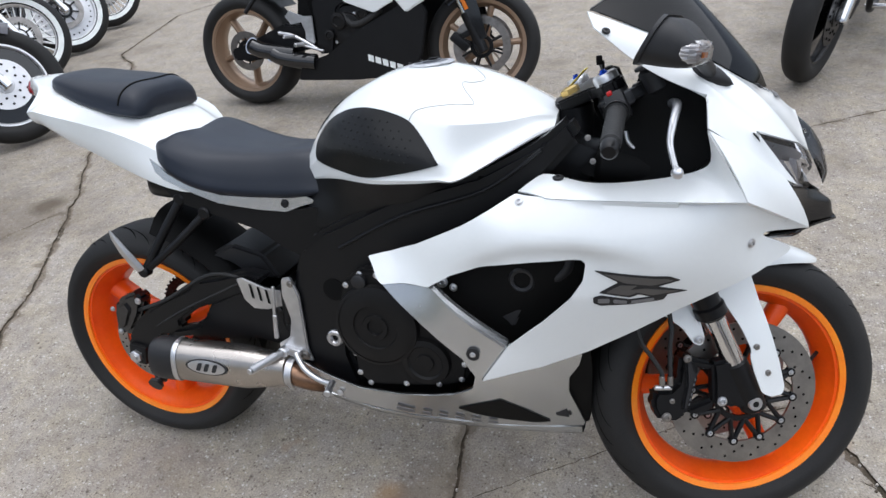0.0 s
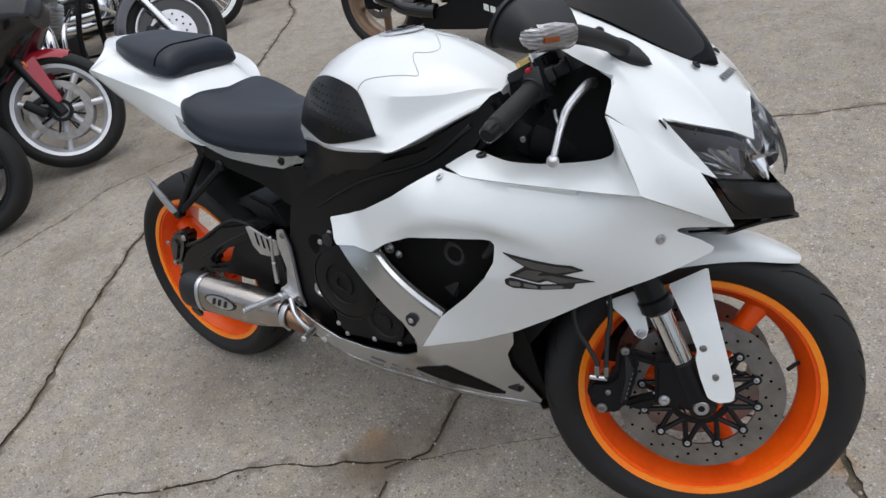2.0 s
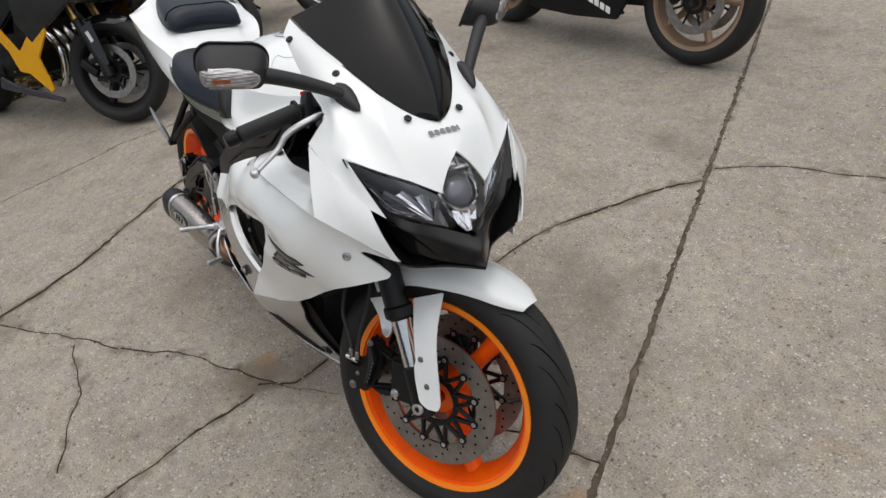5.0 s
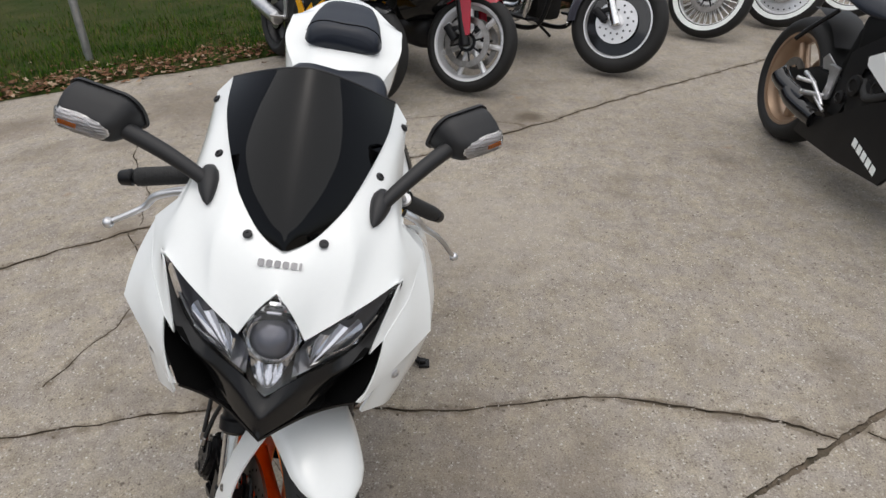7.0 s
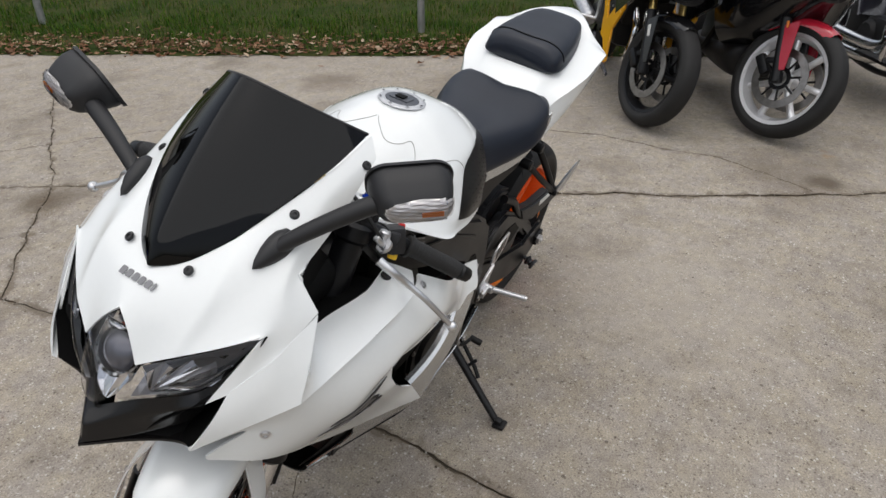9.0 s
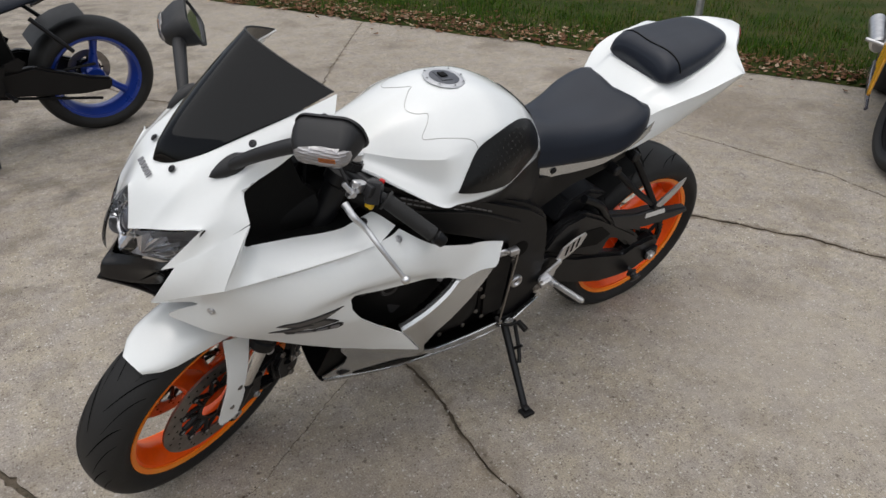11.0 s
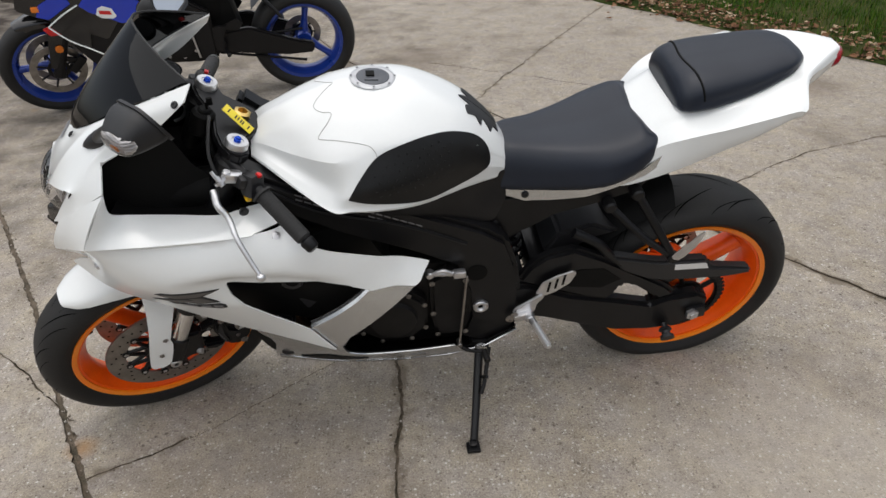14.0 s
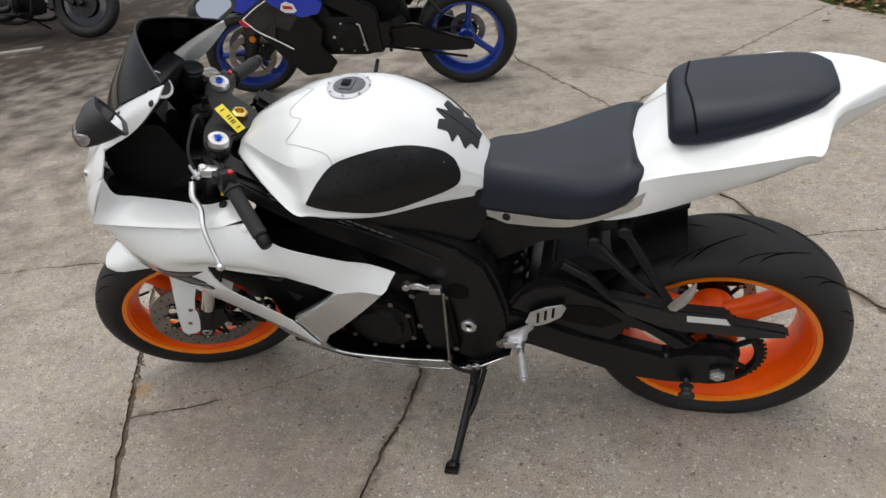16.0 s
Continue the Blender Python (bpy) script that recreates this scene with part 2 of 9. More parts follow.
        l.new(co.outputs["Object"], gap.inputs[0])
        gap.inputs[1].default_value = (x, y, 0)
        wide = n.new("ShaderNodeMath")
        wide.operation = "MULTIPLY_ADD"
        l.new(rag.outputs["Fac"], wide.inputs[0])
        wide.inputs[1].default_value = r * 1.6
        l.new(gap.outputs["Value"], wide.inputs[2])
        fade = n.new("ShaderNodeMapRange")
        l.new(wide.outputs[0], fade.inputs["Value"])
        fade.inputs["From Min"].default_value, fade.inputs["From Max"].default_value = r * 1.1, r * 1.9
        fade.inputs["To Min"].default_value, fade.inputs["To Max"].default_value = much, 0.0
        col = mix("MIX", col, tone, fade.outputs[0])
    # chipped and soiled margins of the cracks
    mark = n.new("ShaderNodeAttribute")
    mark.attribute_name = "soiled"
    chip = n.new("ShaderNodeMath")
    chip.operation = "MULTIPLY_ADD"
    l.new(tex("ShaderNodeTexNoise", 16, 5).outputs["Fac"], chip.inputs[0])
    chip.inputs[1].default_value = 2.6
    l.new(mark.outputs["Fac"], chip.inputs[2])
    edge = n.new("ShaderNodeMapRange")
    l.new(chip.outputs[0], edge.inputs["Value"])
    edge.inputs["From Min"].default_value, edge.inputs["From Max"].default_value = 1.85, 2.3
    edge.inputs["To Max"].default_value = 0.62
    col = mix("MIX", col, (0.105, 0.08, 0.055), edge.outputs[0])
    oil = ramp(tex("ShaderNodeTexNoise", 1.9, 4).outputs["Fac"], (0.56, (0, 0, 0)), (0.72, (0.55, 0.55, 0.55)))
    col = mix("MIX", col, (0.13, 0.105, 0.08), oil.outputs[0])
    rust = ramp(tex("ShaderNodeTexNoise", 4.3, 3).outputs["Fac"], (0.70, (0, 0, 0)), (0.78, (0.4, 0.4, 0.4)))
    col = mix("MIX", col, (0.30, 0.17, 0.07), rust.outputs[0])
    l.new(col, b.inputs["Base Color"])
    b.inputs["Roughness"].default_value = 0.92
    b.inputs["Specular IOR Level"].default_value = 0.25
    bump, bump2 = n.new("ShaderNodeBump"), n.new("ShaderNodeBump")
    bump.inputs["Strength"].default_value, bump.inputs["Distance"].default_value = 0.18, 0.001
    bump2.inputs["Strength"].default_value, bump2.inputs["Distance"].default_value = 0.18, 0.001
    l.new(show, bump.inputs["Height"])
    l.new(sand.outputs["Fac"], bump2.inputs["Height"])
    l.new(bump.outputs[0], bump2.inputs["Normal"])
    l.new(bump2.outputs[0], b.inputs["Normal"])
    return m


CONCRETE = concrete()
CRACK = material("dirt_in_cracks", (0.135, 0.105, 0.076), 0.95, vary=0.5, coarse=14, fine=120, bump=0.8, second=(0.05, 0.042, 0.026), depth=0.008)
SOIL = material("leaf_littered_soil", (0.04, 0.042, 0.012), 0.95, vary=0.5, coarse=3, fine=60, bump=0.8, spec=0.1, second=(0.018, 0.036, 0.005), depth=0.01)


def island_material(name, stops, rough):
    """Colour that changes from piece to piece of a joined mesh."""
    m = bpy.data.materials.new(name)
    m.use_nodes = True
    n, l = m.node_tree.nodes, m.node_tree.links
    g, r = n.new("ShaderNodeNewGeometry"), n.new("ShaderNodeValToRGB")
    while len(r.color_ramp.elements) < len(stops):
        r.color_ramp.elements.new(0.5)
    for e, (at, c) in zip(r.color_ramp.elements, stops):
        e.position, e.color = at, (*c, 1)
    l.new(g.outputs["Random Per Island"], r.inputs[0])
    l.new(r.outputs[0], n["Principled BSDF"].inputs["Base Color"])
    n["Principled BSDF"].inputs["Roughness"].default_value = rough
    n["Principled BSDF"].inputs["Specular IOR Level"].default_value = 0.15
    return m


GRASS = island_material("grass_blades", [(0, (0.012, 0.036, 0.003)), (0.45, (0.026, 0.078, 0.003)), (0.78, (0.06, 0.125, 0.005)), (0.96, (0.15, 0.115, 0.04))], 0.95)
LEAVES = island_material("dead_leaves", [(0, (0.07, 0.034, 0.018)), (0.5, (0.17, 0.085, 0.045)), (0.8, (0.26, 0.15, 0.09)), (0.95, (0.40, 0.31, 0.22))], 0.85)


# ---- building tools ----
from mathutils.bvhtree import BVHTree
from mathutils.geometry import delaunay_2d_cdt


def part(name, bm, mat, parent, label="", smooth=40.0):
    """Links a bmesh as one mesh object under a thing or a part."""
    me = bpy.data.meshes.new(name)
    bmesh.ops.recalc_face_normals(bm, faces=bm.faces)
    bm.to_mesh(me)
    bm.free()
    if smooth:
        me.polygons.foreach_set("use_smooth", [True] * len(me.polygons))
        me.set_sharp_from_angle(angle=radians(smooth))
    me.materials.append(mat)
    ob = new(name, me)
    ob.parent = parent
    return tagged(ob, label)


def thing(name, m, label, category, group=""):
    ob = new(name)
    ob.empty_display_size = 0.1
    ob.matrix_world = m
    return tagged(ob, label, category, group)


def moved(bm, m):
    bmesh.ops.transform(bm, matrix=m, verts=bm.verts)
    return bm


def joined(*parts):
    out = bmesh.new()
    for p in parts:
        me = bpy.data.meshes.new("tmp")
        p.to_mesh(me)
        p.free()
        out.from_mesh(me)
        bpy.data.meshes.remove(me)
    return out


def mirrored(p):
    return Vector((p[0], -p[1], p[2]))


def box(size, at=(0, 0, 0), turn=(0, 0, 0), bevel=0.004):
    bm = bmesh.new()
    bmesh.ops.create_cube(bm, size=1)
    bmesh.ops.scale(bm, vec=size, verts=bm.verts)
    if bevel:
        bmesh.ops.bevel(bm, geom=bm.edges[:], offset=min(bevel, min(size) * 0.45), segments=2, affect="EDGES", profile=0.6)
    return moved(bm, pose(*at, *turn))


def rod(a, b, r, r2=None, sides=16, bevel=True):
    """A round bar from a to b, tapered to r2, with softened ends."""
    a, b = Vector(a), Vector(b)
    way = b - a
    q = way.to_track_quat("Z", "Y").to_matrix().to_4x4()
    r2 = r if r2 is None else r2
    e = min(r, r2) * 0.25 if bevel else 0
    prof = [(r - e, 0), (r, e), (r2, way.length - e), (r2 - e, way.length)] if bevel else [(r, 0), (r2, way.length)]
    return moved(lathe(prof, sides, close=True), Matrix.Translation(a) @ q)


def lathe(profile, sides=48, close=False):
    """Turns (radius, height) pairs round the z axis."""
    bm = bmesh.new()
    rings = []
    for r, h in profile:
        rings.append([bm.verts.new((r * math.cos(2 * math.pi * k / sides), r * math.sin(2 * math.pi * k / sides), h)) for k in range(sides)])
    for u, v in zip(rings, rings[1:]):
        for k in range(sides):
            bm.faces.new((u[k], u[(k + 1) % sides], v[(k + 1) % sides], v[k]))
    if close:
        for ring in (rings[0], rings[-1]):
            bm.faces.new(ring)
    return bm


def ring_loop(profile, sides=72):
    """A closed (radius, height) outline turned round the z axis."""
    return lathe(list(profile) + [profile[0]], sides)


def spline(points, steps=6, closed=False):
    """A smooth curve through the points."""
    p = [Vector(v) for v in points]
    out = []
    count = len(p)
    for i in range(count if closed else count - 1):
        if closed:
            a, b, c, d = p[i - 1], p[i], p[(i + 1) % count], p[(i + 2) % count]
        else:
            a, b, c, d = p[max(i - 1, 0)], p[i], p[i + 1], p[min(i + 2, count - 1)]
        for s in range(steps):
            t = s / steps
            out.append(0.5 * (2 * b + (c - a) * t + (2 * a - 5 * b + 4 * c - d) * t * t + (3 * b - a - 3 * c + d) * t**3))
    if not closed:
        out.append(p[-1])
    return out


def hose(points, r, steps=8, sides=10, taper=None):
    """A round tube along a smooth curve; taper gives its radius at the far end."""
    path = spline(points, steps)
    bm = bmesh.new()
    rings = []
    side = None
    for i, p in enumerate(path):
        way = (path[min(i + 1, len(path) - 1)] - path[max(i - 1, 0)]).normalized()
        if side is None:
            side = way.orthogonal().normalized()
        side = (side - way * side.dot(way)).normalized()
        up = way.cross(side)
        rr = r + ((taper - r) * i / (len(path) - 1) if taper is not None else 0)
        rings.append([bm.verts.new(p + rr * (side * math.cos(2 * math.pi * k / sides) + up * math.sin(2 * math.pi * k / sides))) for k in range(sides)])
    for u, v in zip(rings, rings[1:]):
        for k in range(sides):
            bm.faces.new((u[k], u[(k + 1) % sides], v[(k + 1) % sides], v[k]))
    bm.faces.new(rings[0])
    bm.faces.new(rings[-1])
    return bm


def bridge(rows, closed=False, caps=False):
    """Skins a grid of points."""
    bm = bmesh.new()
    vs = [[bm.verts.new(p) for p in row] for row in rows]
    n = len(vs[0])
    for u, v in zip(vs, vs[1:]):
        for k in range(n if closed else n - 1):
            bm.faces.new((u[k], u[(k + 1) % n], v[(k + 1) % n], v[k]))
    if caps:
        bm.faces.new(vs[0])
        bm.faces.new(vs[-1])
    bmesh.ops.remove_doubles(bm, verts=bm.verts, dist=1e-5)
    return bm


def loft(stations, across=5, along=5, closed=True, corner=None):
    """A body through half sections (x, [(y, z) from the top's middle to the bottom's middle or edge]), mirrored in y."""
    rows = []
    for x, half in stations:
        whole = [Vector((x, y, z)) for y, z in half]
        cuts = [0, *([corner] if isinstance(corner, int) else corner or ()), len(whole) - 1]
        rim = [whole[0]] + [p for i, j in zip(cuts, cuts[1:]) for p in spline(whole[i : j + 1], across)[1:]]
        rows.append(rim)
    columns = [spline([row[k] for row in rows], along) for k in range(len(rows[0]))]
    rows = [list(r) for r in zip(*columns)]
    full = [row + [mirrored(p) for p in reversed(row)][(0 if abs(row[-1].y) > 1e-4 else 1) : -1] for row in rows]
    return bridge(full, closed=closed, caps=closed)


def slab(outline, y0, y1, bevel=0.006):
    """An (x, z) outline given thickness from y0 to y1, with softened edges."""
    bm = bmesh.new()
    face = bm.faces.new([bm.verts.new((x, y0, z)) for x, z in outline])
    out = bmesh.ops.extrude_face_region(bm, geom=[face])
    bmesh.ops.translate(bm, vec=(0, y1 - y0, 0), verts=[v for v in out["geom"] if isinstance(v, bmesh.types.BMVert)])
    if bevel:
        bmesh.ops.bevel(bm, geom=bm.edges[:], offset=bevel, segments=2, affect="EDGES", clamp_overlap=True)
    bmesh.ops.triangulate(bm, faces=[f for f in bm.faces if len(f.verts) > 4])
    return bm


def thin_plate(points):
    """A smooth height over the plane through (u, v, height) triples."""
    p = np.array(points, float)
    n = len(p)
    d = np.linalg.norm(p[:, None, :2] - p[None, :, :2], axis=-1)
    k = np.where(d > 0, d**2 * np.log(d + 1e-12), 0) + 1e-4 * np.eye(n)
    q = np.c_[np.ones(n), p[:, :2]]
    a = np.block([[k, q], [q.T, np.zeros((3, 3))]])
    w = np.linalg.solve(a, np.r_[p[:, 2], np.zeros(3)])

    def height(u, v):
        r = np.hypot(u - p[:, 0], v - p[:, 1])
        return float(np.where(r > 0, r**2 * np.log(r + 1e-12), 0) @ w[:n] + w[n] + w[n + 1] * u + w[n + 2] * v)

    return height


def resampled(outline, step):
    """The closed outline with points about step apart and corners slightly eased."""
    pts = []
    for a, b in zip(outline, outline[1:] + outline[:1]):
        a, b = np.array(a, float), np.array(b, float)
        n = max(1, int(round(np.linalg.norm(b - a) / step)))
        pts += [a + (b - a) * i / n for i in range(n)]
    out = []
    for a, b in zip(pts, pts[1:] + pts[:1]):
        out += [a * 0.75 + b * 0.25, a * 0.25 + b * 0.75]
    return out


def inside(p, poly):
    x, y = p
    hit = False
    for (x0, y0), (x1, y1) in zip(poly, list(poly[1:]) + [poly[0]]):
        if (y0 > y) != (y1 > y) and x < (x1 - x0) * (y - y0) / (y1 - y0) + x0:
            hit = not hit
    return hit


def sheet(outline, place, step=0.018):
    """A curved sheet: a flat (u, v) outline filled with small faces and laid in space by place(u, v)."""
    rim = resampled(outline, step)
    pts = [Vector(p) for p in rim]
    arr = np.array(rim)
    lo, hi = arr.min(0), arr.max(0)
    grid = [(u, v) for u in np.arange(lo[0] + step / 2, hi[0], step) for v in np.arange(lo[1] + step / 2, hi[1], step)]
    grid = [g for g in grid if inside(g, rim) and np.hypot(*(arr - g).T).min() > step * 0.55]
    vs, _, faces, *_ = delaunay_2d_cdt(pts + [Vector(g) for g in grid], [], [list(range(len(pts)))], 1, 1e-6)
    bm = bmesh.new()
    made = [bm.verts.new(place(v.x, v.y)) for v in vs]
    for f in faces:
        if len(set(f)) > 2:
            bm.faces.new([made[i] for i in f])
    bmesh.ops.delete(bm, geom=[v for v in bm.verts if not v.link_faces], context="VERTS")
    return bm


def thicken(ob, t, offset=-1.0):
    """Gives a sheet its thickness, with crisp outer edges."""
    bm = bmesh.new()
    bm.from_mesh(ob.data)
    for e in bm.edges:
        if e.is_boundary:
            e.smooth = False
    bm.to_mesh(ob.data)
    bm.free()
    mod = ob.modifiers.new("thickness", "SOLIDIFY")
    mod.thickness, mod.offset = t, offset
    return ob


def tree_of(ob):
    """A search tree over an object's own mesh, in its own space."""
    me = ob.data
    return BVHTree.FromPolygons([v.co.copy() for v in me.vertices], [tuple(p.vertices) for p in me.polygons])


def laid(tree, outline, start, way, axes, lift=0.0015, step=0.012):
    """A thin decal: an outline along two axes, thrown along way onto a surface."""
    way, start = Vector(way).normalized(), Vector(start)
    a, b = Vector(axes[0]), Vector(axes[1])

    def place(u, v):
        at = start + a * u + b * v
        hit, normal, *_ = tree.ray_cast(at, way)
        if hit is None:
            hit, normal, *_ = tree.find_nearest(at + way * 0.3)
        return hit - way * lift

    return sheet(outline, place, step)


def bolt(at, way, r=0.006, tall=0.003):
    """A round-headed screw with a sunk middle, standing on at along way."""
    prof = [(r * 1.35, 0), (r * 1.35, tall * 0.3), (r, tall * 0.35), (r, tall * 0.9), (r * 0.85, tall), (r * 0.5, tall), (r * 0.45, tall * 0.4), (0.0002, tall * 0.4)]
    q = Vector(way).to_track_quat("Z", "Y").to_matrix().to_4x4()
    return moved(lathe(prof, 14), Matrix.Translation(at) @ q)


def wheel_turn(at, axle):
    """Lays the z axis along an axle at a place."""
    return Matrix.Translation(at) @ Vector(axle).to_track_quat("Z", "X").to_matrix().to_4x4()


def tyre_mesh(radius, rim, width, sides=96):
    """A tyre's rounded section turned round the z axis."""
    c, prof = rim + (radius - rim) * 0.36, []
    for k in range(25):
        a = math.pi * k / 24
        h, r = -math.cos(a), math.sin(a)
        prof.append((c + (radius - c) * r**0.9, width / 2 * (abs(h) ** 0.8) * (1 if h > 0 else -1)))
    prof = [(rim - 0.004, -width * 0.36), (rim + 0.004, -width * 0.40), (rim + 0.02, -width * 0.475)] + prof + [(rim + 0.02, width * 0.475), (rim + 0.004, width * 0.40), (rim - 0.004, width * 0.36)]
    return lathe(prof, sides)


def tread_mesh(radius, rim, width, count, slant=1.0):
    """Curved grooves on a tyre's tread, as thin strips just above it; their near-black colour paints the shade inside.
    """
    bm = bmesh.new()
    c = rim + (radius - rim) * 0.36

    def at(ang, h):
        a = math.acos(max(-1, min(1, -h)))
        return Vector(((c + (radius - c) * math.sin(a) ** 0.9 + 0.001) * math.cos(ang), (c + (radius - c) * math.sin(a) ** 0.9 + 0.001) * math.sin(ang), width / 2 * (abs(h) ** 0.8) * (1 if h > 0 else -1)))

    for k in range(count):
        for s in (-1, 1):
            a0 = 2 * math.pi * (k + (0.5 if s > 0 else 0)) / count
            for off, h0, h1, wide in ((0, 0.06, 0.78, 0.008), (0.16, 0.3, 0.88, 0.006)):
                row = []
                for j in range(9):
                    t = j / 8
                    h = s * (h0 + (h1 - h0) * t)
                    ang = a0 + off + slant * (0.62 * t - 0.22 * t * t)
                    w = wide * math.sin(math.pi * (0.12 + 0.85 * t)) / radius
                    row.append((bm.verts.new(at(ang - w / 2, h)), bm.verts.new(at(ang + w / 2, h))))
                for (a, b), (d, e) in zip(row, row[1:]):
                    bm.faces.new((a, b, e, d))
    return bm


# ---- ground: one concrete sheet with sunk joints and cracks ----
CRACKS = [
    # (half width, wander, line)
    (0.0155, 0.004, [(-3.9, 10.9), (-0.17, 3.71), (0.41, 2.62), (1.0, 1.5), (1.37, 0.8), (1.72, 0.14), (2.08, -0.55), (2.48, -1.26), (5.6, -7.2)]),
    (0.0075, 0.010, [(1.0, 1.5), (0.93, 1.36), (0.86, 1.15), (0.8, 0.92), (0.79, 0.84), (0.81, 0.6), (0.82, 0.42), (0.79, 0.2), (0.79, 0.04), (0.81, -0.13), (0.73, -0.22)]),
    (0.005, 0.010, [(0.98, 1.58), (1.16, 1.74), (1.37, 1.82), (1.51, 1.9), (1.82, 2.03), (2.6, 2.5)]),
    (0.0045, 0.012, [(-0.34, -0.88), (0.01, -0.65), (0.24, -0.5), (0.46, -0.33), (0.7, -0.22), (0.85, -0.13)]),
    (0.0016, 0.012, [(0.85, -0.13), (1.04, 0.02), (1.18, 0.105), (1.3, 0.18), (1.38, 0.22)]),
    (0.0042, 0.010, [(1.38, 0.22), (1.448, 0.255), (1.53, 0.29), (1.62, 0.33)]),
    (0.006, 0.012, [(0.76, -0.25), (0.77, -0.45), (0.81, -0.58), (0.84, -0.79), (0.93, -1.45), (0.5, -1.9), (0.26, -2.14)]),
    (0.004, 0.010, [(0.05, -0.66), (0.3, -0.68), (0.63, -0.8)]),
    (0.0125, 0.014, [(-0.35, -0.9), (-0.42, -0.68), (-0.57, -0.43), (-0.7, -0.23), (-0.85, -0.02), (-0.98, 0.22), (-1.1, 0.5), (-1.18, 0.62), (-1.44, 1.08), (-1.7, 1.45), (-1.96, 1.88), (-2.61, 2.99), (-2.96, 3.3), (-3.2, 4.4)]),
    (0.004, 0.012, [(-1.48, -0.89), (-1.6, -0.3), (-1.65, -0.06), (-1.62, 0.3), (-1.64, 0.55), (-1.44, 1.0)]),
    (0.0105, 0.014, [(-0.35, -0.9), (-0.25, -1.06), (-0.1, -1.3), (-0.02, -1.6)]),
    (0.006, 0.016, [(-0.02, -1.6), (0.1, -1.9), (0.29, -2.2), (0.49, -2.5), (0.97, -3.2), (1.3, -4.2)]),
    (0.005, 0.018, [(0.25, -2.13), (-0.06, -2.61), (-0.22, -2.84), (-0.47, -3.19), (-0.77, -3.61), (-1.2, -4.2)]),
    (0.003, 0.012, [(0.4, -3.0), (0.12, -2.78), (-0.26, -2.5), (-0.5, -2.3)]),
    (0.004, 0.010, [(-0.4, -0.85), (-0.72, -0.91), (-1.2, -1.15), (-1.9, -1.3)]),
    (0.004, 0.010, [(1.72, 0.1), (2.3, -0.49), (2.74, -0.38), (3.6, -0.2)]),
]
GRASS_LINE = (Vector((-2.95, -1.05)), Vector((-1.1, -4.55)))


def ribbon(points, half, wander, rng):
    """The two uneven edges of a crack along a line."""
    pts = []
    for a, b in zip(points, points[1:]):
        a, b = Vector(a), Vector(b)
        near = max(abs(a.x), abs(a.y), abs(b.x), abs(b.y)) < 3.5
        n = max(1, int((b - a).length / (0.017 if near else 0.3)))
        pts += [a.lerp(b, i / n) for i in range(n)]
    pts.append(Vector(points[-1]))
    left, right = [], []
    for i, p in enumerate(pts):
        way = (pts[min(i + 1, len(pts) - 1)] - pts[max(i - 1, 0)]).normalized()
        side = Vector((-way.y, way.x))
        drift = wander * (noise.noise(Vector((p.x * 9, p.y * 9, half * 900))) * 1.3 + 0.5 * noise.noise(Vector((p.x * 40, p.y * 40, 3))))
        chip = rng.random()
        broad = max(0.0, 0.5 + 1.1 * noise.noise(Vector((p.x * 5, p.y * 5, half * 700 + 8))))
        w = half * (0.18 + 0.3 * rng.random() + (0.45 * broad if half < 0.014 else 0.22)) * (1.5 if chip > 0.95 else 1)
        left.append(p + side * (drift + w))
        right.append(p + side * (drift - w * (0.7 + 0.5 * rng.random())))
    return left + right[::-1]


